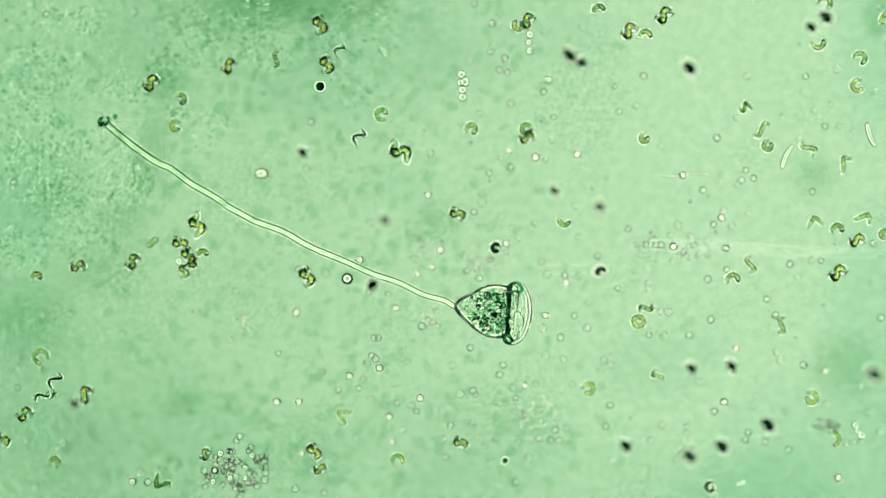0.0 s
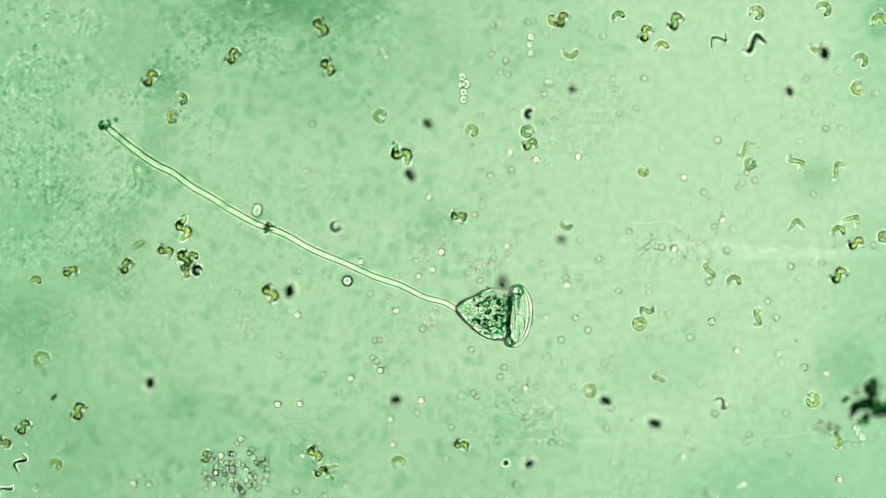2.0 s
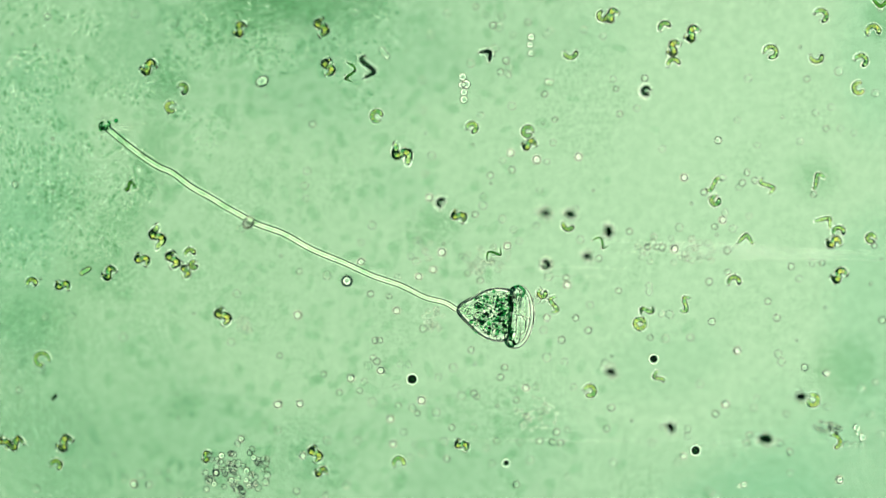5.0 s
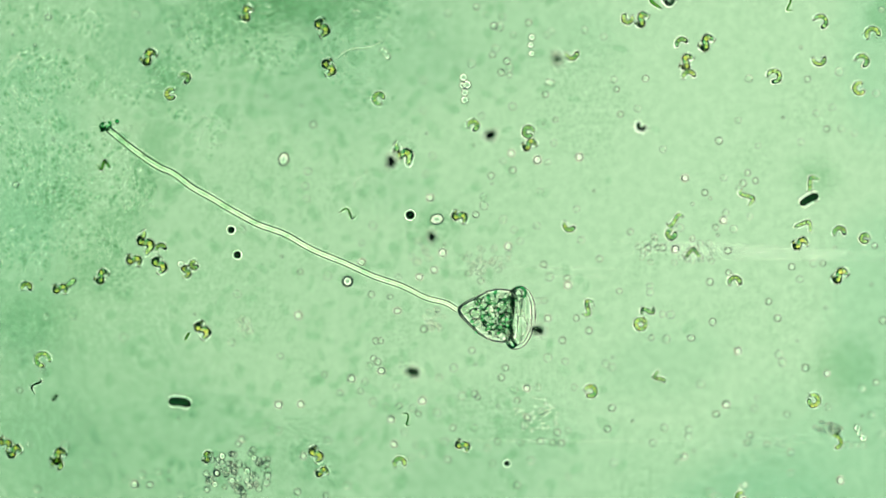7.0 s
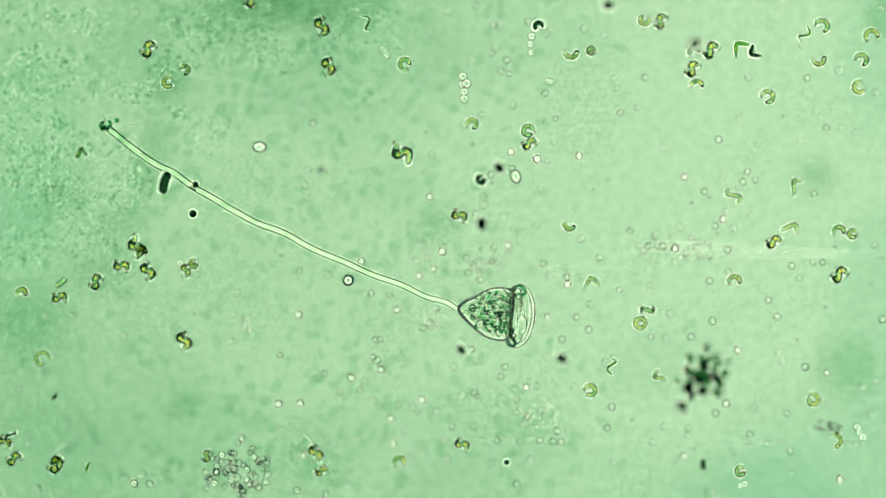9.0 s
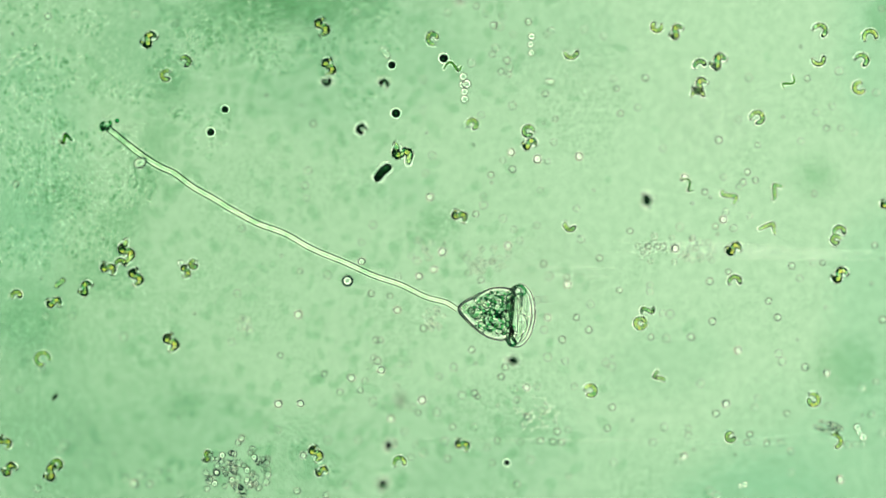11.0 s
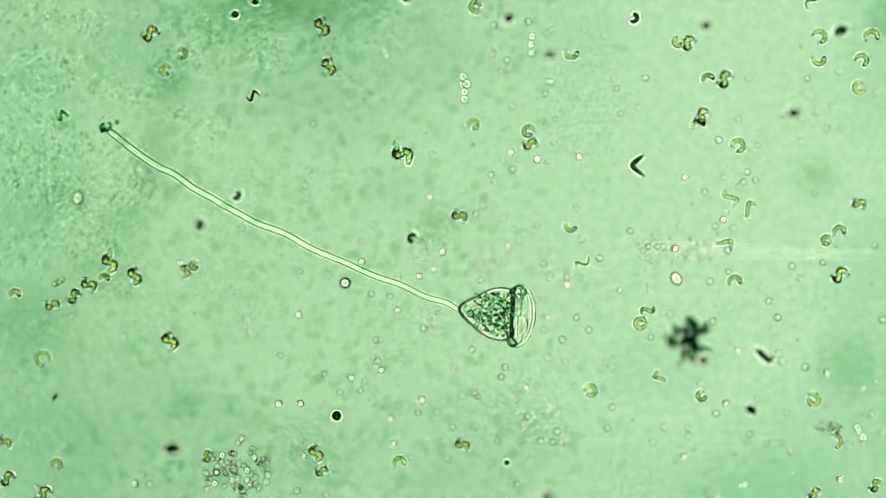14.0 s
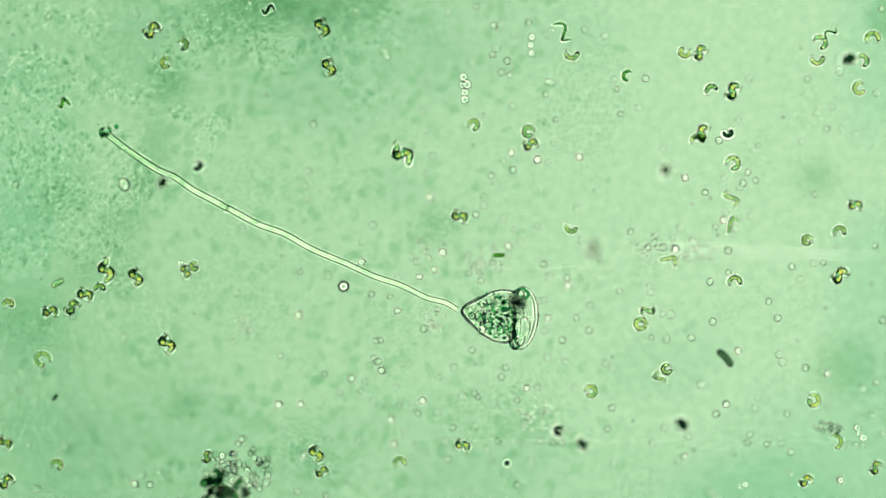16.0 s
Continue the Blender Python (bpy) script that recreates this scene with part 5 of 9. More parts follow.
    walk(cell_15, glide((0, 1178, 32, -0.087, 50), (0.8, 1189, 32, -0.087, 53), (1, 1185, 36, -0.087, 53), (2, 1196, 39, -0.087, 57), (2.5, 1199, 40, -0.087, 59), (4, 1214, 48, -0.087, 62), (6.5, 1243, 75, -0.087, 57), (7, 1249, 76, -0.087, 56), (7.5, 1252, 79, -0.087, 54), (8.5, 1257, 86, -0.087, 50), (9.2, 1258, 93, -0.087, 49), (11.3, 1271, 114, -0.087, 50), (12, 1271, 123, -0.087, 52), (13.5, 1277, 139, -0.087, 57), (14.5, 1285, 147, -0.087, 60), (15, 1286, 152, -0.087, 61), (15.2, 1287, 152, -0.087, 62), (16, 1296, 162, -0.087, 62)))
    walk(cell_16, glide((0, 920, 49, -0.087, 0), (0.5, 934, 44, -0.087, -2), (1, 951, 44, -0.087, -4), (1.5, 970, 40, -0.087, -6), (2, 983, 36, -0.087, -7), (3, 1015, 31, -0.087, -8), (3.5, 1026, 28, -0.087, -8), (4, 1044, 28, -0.087, -8), (4.2, 1050, 26, -0.087, -8), (6.3, 1093, 32, -0.087, -1), (6.5, 1098, 31, -0.087, 0), (7, 1110, 32, -0.087, 2), (8, 1124, 33, -0.087, 5), (8.5, 1133, 34, -0.087, 5), (9.2, 1143, 38, -0.087, 5), (11.3, 1165, 50, -0.087, 0), (12.5, 1178, 61, -0.087, -4), (14.4, 1204, 78, -0.087, -8), (16, 1211, 92, -0.087, -7)))
    walk(cell_17, glide((0, 936, 42, -0.087, 60), (2, 996, 36, -0.087, 54), (4.2, 1061, 25, -0.087, 54), (6.3, 1118, 35, -0.087, 61), (7, 1135, 35, -0.087, 64), (7.5, 1142, 36, -0.087, 65), (8, 1153, 36, -0.087, 66), (8.5, 1159, 37, -0.087, 67), (9, 1169, 40, -0.087, 66), (11.3, 1198, 61, -0.087, 60), (12, 1202, 68, -0.087, 58), (12.5, 1205, 70, -0.087, 56), (16, 1238, 94, -0.087, 55)))
    walk(cell_18, glide((0, 1290, -75, -0.087, -2), (1.6, 1335, 14, -0.087, 0), (2, 1340, 25, -0.087, 0), (3, 1348, 48, -0.087, -2), (3.5, 1351, 63, -0.087, -4), (4.2, 1359, 77, -0.087, -7), (6.3, 1369, 123, -0.087, -13), (7, 1370, 136, -0.087, -14), (8.5, 1364, 164, -0.087, -12), (9, 1359, 174, -0.087, -11), (9.2, 1356, 181, -0.087, -10), (11.5, 1332, 214, -0.087, -2), (12.1, 1322, 224, -0.087, -1), (12.4, 1324, 234, -0.087, 0), (13.5, 1311, 254, -0.087, 0), (14, 1306, 260, -0.087, -1), (15, 1306, 268, -0.087, -4), (15.5, 1303, 275, -0.087, -6), (15.7, 1304, 280, -0.087, -7), (16, 1297, 290, -0.087, -8)))
    walk(cell_19, glide((0, 1463, 12, -0.087, 0), (0.5, 1463, 15, -0.087, -1), (1, 1460, 18, -0.087, -3), (2.5, 1458, 19, -0.087, -8), (3, 1455, 20, -0.087, -10), (6.5, 1453, 38, -0.087, -10), (7.5, 1451, 41, -0.087, -7), (8, 1453, 42, -0.087, -5), (9, 1455, 49, -0.087, -2), (11.5, 1450, 59, -0.087, 0), (12.5, 1449, 65, -0.087, -3), (13.5, 1449, 67, -0.087, -7), (15, 1453, 71, -0.087, -12), (16, 1451, 77, -0.087, -13)))
    walk(cell_20, glide((0, 1452, 80, -0.087, 0), (1.5, 1452, 79, -0.087, -4), (2.2, 1446, 83, -0.087, -7), (2.5, 1444, 89, -0.087, -8), (3, 1443, 94, -0.087, -10), (4, 1444, 98, -0.087, -12), (6.5, 1450, 103, -0.087, -11), (7.5, 1450, 105, -0.087, -8), (8.5, 1453, 106, -0.087, -4), (9, 1450, 106, -0.087, -2), (11.5, 1449, 105, -0.087, 0), (13.5, 1450, 105, -0.087, -6), (16, 1447, 103, -0.087, -13)))
    walk(cell_21, glide((0, 1575, 40, -0.087, 5), (1, 1568, 37, -0.087, 1), (2, 1559, 39, -0.087, -1), (2.5, 1557, 40, -0.087, -2), (3.5, 1547, 51, -0.087, -1), (4, 1547, 54, -0.087, 0), (6.5, 1547, 60, -0.087, 9), (7, 1545, 61, -0.087, 10), (8, 1545, 60, -0.087, 12), (8.5, 1545, 65, -0.087, 12), (9, 1544, 66, -0.087, 12), (13, 1540, 67, -0.087, 0), (14.5, 1545, 67, -0.087, -2), (15.5, 1545, 67, -0.087, 0), (16, 1545, 69, -0.087, 1)))
    walk(cell_22, glide((0, 1498, 294, -0.087, 40), (0.5, 1496, 295, -0.087, 38), (1, 1493, 299, -0.087, 37), (1.5, 1490, 300, -0.087, 35), (2, 1484, 300, -0.087, 33), (2.5, 1481, 304, -0.087, 31), (3, 1473, 307, -0.087, 30), (3.5, 1466, 307, -0.087, 29), (3.8, 1462, 311, -0.087, 28), (6.3, 1440, 322, -0.087, 33), (7, 1436, 324, -0.087, 35), (7.5, 1428, 321, -0.087, 37), (9, 1408, 331, -0.087, 42), (11.5, 1364, 344, -0.087, 40), (13, 1340, 364, -0.087, 34), (14, 1326, 370, -0.087, 31), (14.5, 1318, 378, -0.087, 30), (15.5, 1304, 388, -0.087, 28), (16, 1295, 397, -0.087, 28)))
    walk(cell_23, glide((0, 1435, 268, -0.087, -60), (0.2, 1434, 272, -0.087, -60), (0.5, 1434, 278, -0.087, -60), (1.5, 1420, 285, -0.087, -63), (3, 1397, 300, -0.087, -69), (4.2, 1377, 323, -0.087, -72), (6.3, 1331, 338, -0.087, -73), (7.5, 1315, 352, -0.087, -69), (8, 1307, 351, -0.087, -67), (8.5, 1302, 351, -0.087, -65), (9, 1299, 349, -0.087, -64), (11.3, 1291, 349, -0.087, -60), (11.5, 1294, 350, -0.087, -60), (12, 1294, 352, -0.087, -61), (15.5, 1292, 352, -0.087, -72), (16, 1294, 352, -0.087, -73)))
    walk(cell_24, glide((0, 1351, 234, -0.087, 20), (0.5, 1346, 243, -0.087, 21), (1.5, 1331, 256, -0.087, 21), (2.5, 1311, 274, -0.087, 19), (2.7, 1309, 278, -0.087, 19), (3.5, 1295, 298, -0.087, 16), (4.2, 1281, 310, -0.087, 14), (6.3, 1225, 366, -0.087, 8), (7, 1194, 390, -0.087, 7), (7.5, 1167, 408, -0.087, 8), (8, 1124, 437, -0.087, 9), (8.4, 1078, 464, -0.087, 10), (8.5, 1062, 474, -0.087, 10), (8.8, 930, 541, -0.087, 11), (9.1, 851, 581, 1.8, 12), (9.8, 110, 957, 1.8, 15), (16, 110, 957, 1.8, 12)))
    walk(cell_25, glide((0, 1362, 263, -0.087, 0), (1.5, 1340, 285, -0.087, 1), (2.5, 1320, 299, -0.087, -1), (3, 1312, 310, -0.087, -3), (4, 1292, 328, -0.087, -7), (4.2, 1288, 333, -0.087, -8), (6.3, 1217, 392, -0.087, -13), (6.5, 1208, 397, -0.087, -13), (7.2, 1179, 419, -0.087, -13), (7.5, 1160, 424, -0.087, -12), (8, 1117, 456, -0.087, -11), (8.4, 1068, 478, -0.087, -10), (8.6, 1010, 500, -0.087, -9), (8.9, 958, 521, 1.8, -8), (9.6, -71, 921, 1.8, -6), (16, -71, 921, 1.8, -9)))
    walk(cell_26, glide((0, 1446, 398, -0.087, 10), (1.5, 1421, 398, -0.087, 6), (2.5, 1401, 402, -0.087, 2), (3.5, 1368, 415, -0.087, -1), (4.2, 1341, 417, -0.087, -3), (5, 1321, 425, -0.087, -4), (6.3, 1267, 440, -0.087, -2), (7.5, 1191, 457, -0.087, 2), (8, 1153, 469, -0.087, 3), (8.3, 1133, 481, -0.087, 5), (8.5, 1115, 487, -0.087, 5), (9, 1048, 502, -0.087, 7), (9.3, 1024, 507, 1.8, 8), (10, -86, 744, 1.8, 10), (16, -86, 744, 1.8, -3)))
    walk(cell_27, glide((0, 1532, 392, -0.087, -30), (2, 1510, 391, -0.087, -37), (4.2, 1478, 391, -0.087, -39), (6.3, 1433, 398, -0.087, -33), (8, 1413, 400, -0.087, -27), (9, 1400, 406, -0.087, -26), (9.2, 1397, 409, -0.087, -26), (11.5, 1346, 404, -0.087, -30), (12, 1332, 410, -0.087, -32), (12.5, 1322, 417, -0.087, -34), (13.5, 1295, 434, -0.087, -37), (13.9, 1288, 434, -0.087, -38), (14.5, 1257, 432, -0.087, -39), (15.1, 1234, 446, -0.087, -40), (15.4, 1215, 448, -0.087, -40), (15.5, 1212, 450, -0.087, -39), (16, 1185, 462, -0.087, -39)))
    walk(cell_28, glide((0, 1519, 430, -0.087, 25), (2, 1516, 431, -0.087, 18), (3, 1502, 429, -0.087, 15), (4.2, 1497, 429, -0.087, 15), (6.3, 1430, 430, -0.087, 20), (7, 1415, 431, -0.087, 23), (7.5, 1401, 430, -0.087, 25), (8, 1392, 428, -0.087, 26), (8.5, 1384, 429, -0.087, 28), (9, 1369, 430, -0.087, 28), (9.2, 1363, 433, -0.087, 28), (11.3, 1286, 443, -0.087, 25), (12, 1256, 453, -0.087, 23), (12.5, 1224, 465, -0.087, 21), (13, 1174, 476, -0.087, 19), (13.5, 1118, 501, -0.087, 17), (13.8, 1098, 510, 1.8, 17), (14.5, 96, 959, 1.8, 15), (16, 96, 959, 1.8, 15)))
    walk(cell_29, glide((0, 1568, 420, -0.087, 0), (4, 1553, 421, -0.087, -6), (6.5, 1531, 424, -0.087, 3), (7.5, 1526, 419, -0.087, 6), (8, 1517, 417, -0.087, 6), (9, 1509, 416, -0.087, 7), (11.8, 1473, 428, -0.087, -1), (12, 1473, 427, -0.087, -2), (13.5, 1467, 427, -0.087, -6), (14, 1462, 427, -0.087, -7), (14.5, 1455, 429, -0.087, -7), (15.5, 1436, 425, -0.087, -6), (16, 1428, 426, -0.087, -4)))
    walk(cell_30, glide((0, 1331, 473, -0.087, 80), (1, 1290, 474, -0.087, 82), (2, 1257, 480, -0.087, 82), (2.5, 1236, 486, -0.087, 81), (2.9, 1214, 489, -0.087, 80), (3.5, 1167, 493, -0.087, 78), (3.8, 1132, 496, -0.087, 77), (4.1, 1103, 506, -0.087, 76), (4.2, 1089, 512, -0.087, 76), (5, 981, 540, -0.087, 73), (5.3, 957, 546, 1.8, 72), (6, -84, 814, 1.8, 70), (16, -84, 814, 1.8, 74)))
    walk(cell_31, glide((0, 1386, 580, -0.087, 60), (1.5, 1357, 565, -0.087, 59), (2.5, 1326, 561, -0.087, 56), (2.7, 1319, 559, -0.087, 56), (3, 1305, 550, -0.087, 55), (3.5, 1280, 550, -0.087, 53), (4.2, 1251, 547, -0.087, 50), (6.3, 1106, 530, -0.087, 46), (7, 1040, 545, -0.087, 47), (7.3, 1023, 548, 1.8, 47), (8, -73, 791, 1.8, 49), (16, -73, 791, 1.8, 49)))
    walk(cell_32, glide((0, 1144, 250, -0.087, 0), (1.5, 1147, 284, -0.087, 4), (2, 1141, 304, -0.087, 6), (2.5, 1136, 328, -0.087, 8), (3.1, 1124, 359, -0.087, 10), (4, 1084, 414, -0.087, 12), (4.2, 1072, 427, -0.087, 13), (5, 961, 520, -0.087, 13), (5.3, 936, 541, 1.8, 13), (6, 439, 957, 1.8, 12), (16, 439, 957, 1.8, 13)))
    walk(cell_33, glide((0, 153, 704, -0.087, 65), (1, 146, 719, -0.087, 64), (1.5, 144, 723, -0.087, 63), (2.5, 136, 737, -0.087, 60), (4.2, 122, 770, -0.087, 53), (6.3, 105, 803, -0.087, 51), (8, 101, 814, -0.087, 56), (9, 98, 824, -0.087, 59), (11.3, 89, 840, -0.087, 65), (13, 80, 863, -0.087, 63), (14, 77, 877, -0.087, 59), (14.5, 77, 880, -0.087, 57), (15, 74, 879, -0.087, 56), (15.9, 76, 880, -0.087, 53), (16, 76, 960, -0.087, 52)))
    walk(cell_34, glide((0, 46, 738, -0.087, 40), (1.5, 46, 752, -0.087, 44), (2, 43, 757, -0.087, 44), (2.5, 40, 758, -0.087, 44), (3.5, 37, 766, -0.087, 42), (6.5, 24, 798, -0.087, 31), (7.5, 24, 800, -0.087, 30), (8.5, 25, 809, -0.087, 30), (11.5, 15, 838, -0.087, 40), (12.5, 15, 848, -0.087, 43), (13.5, 15, 848, -0.087, 44), (14, 12, 848, -0.087, 44), (15, 12, 850, -0.087, 41), (15.5, 10, 849, -0.087, 40), (16, 10, 853, -0.087, 38)))
    walk(cell_35, glide((0, 69, 496, -0.087, 0), (0.5, 66, 500, -0.087, 1), (2.5, 66, 500, -0.087, 2), (3.5, 61, 501, -0.087, -1), (4, 61, 501, -0.087, -3), (7.5, 46, 512, -0.087, -11), (8.5, 44, 518, -0.087, -10), (9, 40, 521, -0.087, -9), (11.5, 29, 525, -0.087, 0), (14, 28, 523, -0.087, 2), (15, 27, 527, -0.087, -1), (15.5, 16, 540, -0.087, -3), (16, 15, 540, -0.087, -5)))
    walk(cell_36, glide((0, 141, 476, -0.087, 10), (0.5, 140, 476, -0.087, 10), (1, 133, 477, -0.087, 10), (1.5, 132, 480, -0.087, 9), (2, 126, 481, -0.087, 7), (3.5, 113, 493, -0.087, 2), (4, 113, 498, -0.087, 0), (7, 106, 511, -0.087, -3), (7.5, 104, 511, -0.087, -2), (8, 101, 518, -0.087, 0), (8.5, 106, 524, -0.087, 2), (11.5, 93, 537, -0.087, 10), (12, 92, 537, -0.087, 10), (14, 92, 541, -0.087, 5), (14.5, 92, 545, -0.087, 3), (15.5, 90, 548, -0.087, 0), (16, 88, 551, -0.087, -2)))
    walk(cell_37, glide((0, 238, 468, -0.087, 60), (0.5, 235, 471, -0.087, 58), (1, 228, 472, -0.087, 57), (1.5, 227, 472, -0.087, 55), (2.5, 218, 472, -0.087, 51), (3.5, 205, 474, -0.087, 49), (4, 202, 478, -0.087, 48), (6.5, 181, 488, -0.087, 53), (7.5, 177, 491, -0.087, 57), (8, 174, 494, -0.087, 58), (8.5, 173, 499, -0.087, 60), (9, 170, 501, -0.087, 61), (11.5, 147, 514, -0.087, 60), (12.5, 141, 518, -0.087, 56), (13, 135, 522, -0.087, 54), (14, 130, 526, -0.087, 51), (14.5, 130, 531, -0.087, 50), (15, 128, 533, -0.087, 49), (15.5, 128, 537, -0.087, 48), (16, 127, 544, -0.087, 48)))
    walk(cell_38, glide((0, 322, 435, -0.087, -20), (1.5, 302, 443, -0.087, -25), (3, 279, 449, -0.087, -26), (4.2, 262, 460, -0.087, -24), (6.3, 241, 458, -0.087, -17), (7.5, 233, 463, -0.087, -13), (8.5, 222, 469, -0.087, -12), (9.2, 212, 473, -0.087, -13), (11.3, 187, 477, -0.087, -20), (12, 176, 488, -0.087, -22), (13, 165, 499, -0.087, -25), (15, 154, 510, -0.087, -26), (15.5, 154, 514, -0.087, -25), (16, 150, 521, -0.087, -23)))
    walk(cell_39, glide((0, 337, 458, -0.087, -65), (0.5, 336, 457, -0.087, -67), (1.5, 328, 458, -0.087, -69), (2.5, 328, 458, -0.087, -70), (4.2, 315, 458, -0.087, -67), (6.5, 289, 466, -0.087, -59), (7, 282, 468, -0.087, -58), (8, 274, 474, -0.087, -56), (9, 262, 481, -0.087, -57), (11.5, 239, 491, -0.087, -65), (15, 238, 489, -0.087, -69), (16, 240, 490, -0.087, -66)))
    walk(cell_40, glide((0, 273, 434, -0.087, 40), (1.5, 260, 432, -0.087, 34), (4, 174, 463, -0.087, 30), (6.3, 135, 497, -0.087, 37), (7, 125, 501, -0.087, 39), (11.3, 106, 502, -0.087, 40), (12.5, 107, 503, -0.087, 36), (13.5, 104, 505, -0.087, 33), (14, 104, 500, -0.087, 31), (14.5, 106, 502, -0.087, 31), (16, 102, 501, -0.087, 31)))
    walk(cell_41, glide((0, 329, 484, -0.087, -70), (2, 330, 480, -0.087, -76), (16, 328, 480, -0.087, -72)))
    walk(cell_42, glide((0, 345, 470, -0.087, 0), (1, 342, 471, -0.087, -3), (2, 342, 470, -0.087, -5), (2.5, 350, 470, -0.087, -5), (3, 346, 470, -0.087, -4), (8, 344, 469, -0.087, 9), (12.5, 343, 470, -0.087, -3), (13, 344, 471, -0.087, -4), (16, 344, 472, -0.087, 0)))
    walk(cell_43, glide((0, 547, 494, -0.087, -60), (0.5, 529, 496, -0.087, -59), (1, 507, 503, -0.087, -57), (1.5, 492, 510, -0.087, -55), (2.1, 478, 519, -0.087, -53), (2.5, 468, 519, -0.087, -51), (3, 450, 524, -0.087, -50), (4, 421, 544, -0.087, -48), (4.2, 416, 548, -0.087, -48), (6.5, 364, 576, -0.087, -52), (7, 358, 583, -0.087, -54), (8, 344, 593, -0.087, -58), (8.3, 341, 602, -0.087, -59), (9, 326, 604, -0.087, -61), (11.3, 302, 606, -0.087, -60), (15, 300, 604, -0.087, -49), (16, 295, 608, -0.087, -48)))
    walk(cell_44, glide((0, 610, 741, -0.087, 60), (0.5, 602, 767, -0.087, 62), (1.5, 590, 823, -0.087, 65), (2, 584, 835, -0.087, 67), (3, 576, 840, -0.087, 68), (3.5, 567, 850, -0.087, 68), (4.2, 560, 875, -0.087, 67), (5, 546, 905, -0.087, 65), (6, 520, 959, -0.087, 61), (16, 520, 959, -0.087, 66)))
    walk(cell_45, glide((0, 101, 677, -0.035, 60), (0.5, 83, 712, -0.035, 66), (0.8, 71, 748, -0.035, 61), (1.5, 51, 789, -0.035, 65), (2.5, 23, 864, -0.035, 68), (2.6, 20, 875, -0.035, 68), (3.5, -7, 971, -0.035, 68), (16, -7, 971, -0.035, 68)))
    walk(cell_46, glide((0, 78, 706, -0.035, 40), (0.5, 63, 733, -0.035, 43), (1, 48, 766, -0.035, 46), (1.5, 32, 810, -0.035, 46), (3.2, -23, 961, -0.035, 46), (16, -23, 961, -0.035, 46)))
    walk(cell_47, glide((0, 134, 720, 0.115, 0), (0.5, 111, 761, 0.115, 2), (0.8, 95, 793, 0.115, 5), (1.5, 68, 862, 0.115, 5), (2.43, 31, 955, 0.115, 5), (16, 31, 955, 0.115, 5)))
    walk(cell_48, glide((0, 288, 859, 0, -40), (1, 284, 881, 0, -44), (2, 282, 905, 0, -47), (3, 277, 965, 0, -49), (16, 277, 965, 0, -47)))
    walk(cell_49, glide((0, 492, 110, -0.03, 60), (0.3, 505, 77, -0.03, 61), (1, 524, 21, -0.03, 61), (2.17, 556, -74, -0.03, 61), (16, 556, -74, -0.03, 61)))
    walk(cell_50, glide((0, 1009, 104, 0.097, 0), (0.5, 1109, 137, 0.097, -29), (1, 1158, 220, 0.097, -63), (1.5, 1109, 363, 0.097, -83), (1.6, 1040, 428, 0.097, -117), (1.8, 766, 398, 0.097, -160), (2, 729, 310, 0.097, -195), (2.5, 809, 153, 0.097, -221), (3, 976, 74, 0.097, -242), (3.5, 1104, 85, 0.097, -266), (4, 1191, 153, 0.097, -283), (4.2, 1210, 189, 0.097, -283), (4.5, 1226, 220, 1.8, -283), (5.2, 1615, 970, 1.8, -283), (16, 1615, 970, 1.8, -283)))
    walk(cell_51, glide((0, 1031, 118, 0.089, 30), (0.5, 1126, 162, 0.089, -4), (1, 1155, 264, 0.089, -44), (1.5, 1014, 426, 0.089, -85), (1.6, 752, 383, 0.089, -143), (2, 760, 219, 0.089, -176), (2.5, 888, 111, 0.089, -197), (3, 1051, 82, 0.089, -224), (3.5, 1150, 134, 0.089, -255), (4, 1187, 244, 0.089, -278), (4.2, 1171, 303, 0.089, -278), (4.5, 1157, 357, 1.8, -278), (5.2, 1001, 962, 1.8, -278), (16, 1001, 962, 1.8, -278)))
    walk(cell_52, glide((0, 1221, 127, 0.097, 0), (0.5, 1228, 199, 0.097, -25), (1, 1164, 310, 0.097, -48), (1.5, 809, 501, 0.097, -65), (2, 512, 515, 0.097, -51), (2.5, 391, 568, 0.097, -38), (3, 291, 657, 0.097, -30), (3.5, 221, 752, 0.097, -22), (4, 173, 852, 0.097, -17), (4.1, 168, 865, 0.097, -17), (4.8, 136, 960, 0.097, -17), (16, 136, 960, 0.097, -17)))
    walk(cell_53, glide((0, 663, 511, 0.081, 90), (0.5, 487, 537, 0.081, 100), (1, 383, 580, 0.081, 110), (1.5, 323, 625, 0.081, 116), (2, 270, 679, 0.081, 122), (2.5, 225, 738, 0.081, 128), (3, 184, 820, 0.081, 131), (3.3, 162, 869, 0.081, 131), (3.87, 122, 960, 0.081, 131), (16, 122, 960, 0.081, 131)))
    walk(cell_54, glide((0, 881, 444, -0.017, 0), (0.5, 692, 487, -0.017, -11), (0.8, 568, 482, -0.017, -11), (1, 510, 479, -0.017, -8), (1.5, 418, 480, -0.017, -9), (2, 351, 480, -0.017, -1), (2.5, 305, 489, -0.017, 3), (3, 256, 504, -0.017, 12), (3.5, 208, 532, -0.017, 13), (4, 168, 556, -0.017, 12), (4.2, 158, 562, -0.017, 12), (4.5, 148, 568, 1.8, 12), (5.2, -86, 701, 1.8, 12), (16, -86, 701, 1.8, 12)))
    walk(cell_55, glide((0, 683, 395, 0.156, 0), (0.5, 627, 254, 0.156, -24), (1, 654, 126, 0.156, -34), (1.3, 692, 51, 0.156, -34), (1.6, 715, 5, 1.8, -34), (2.3, 755, -74, 1.8, -34), (16, 755, -74, 1.8, -34)))
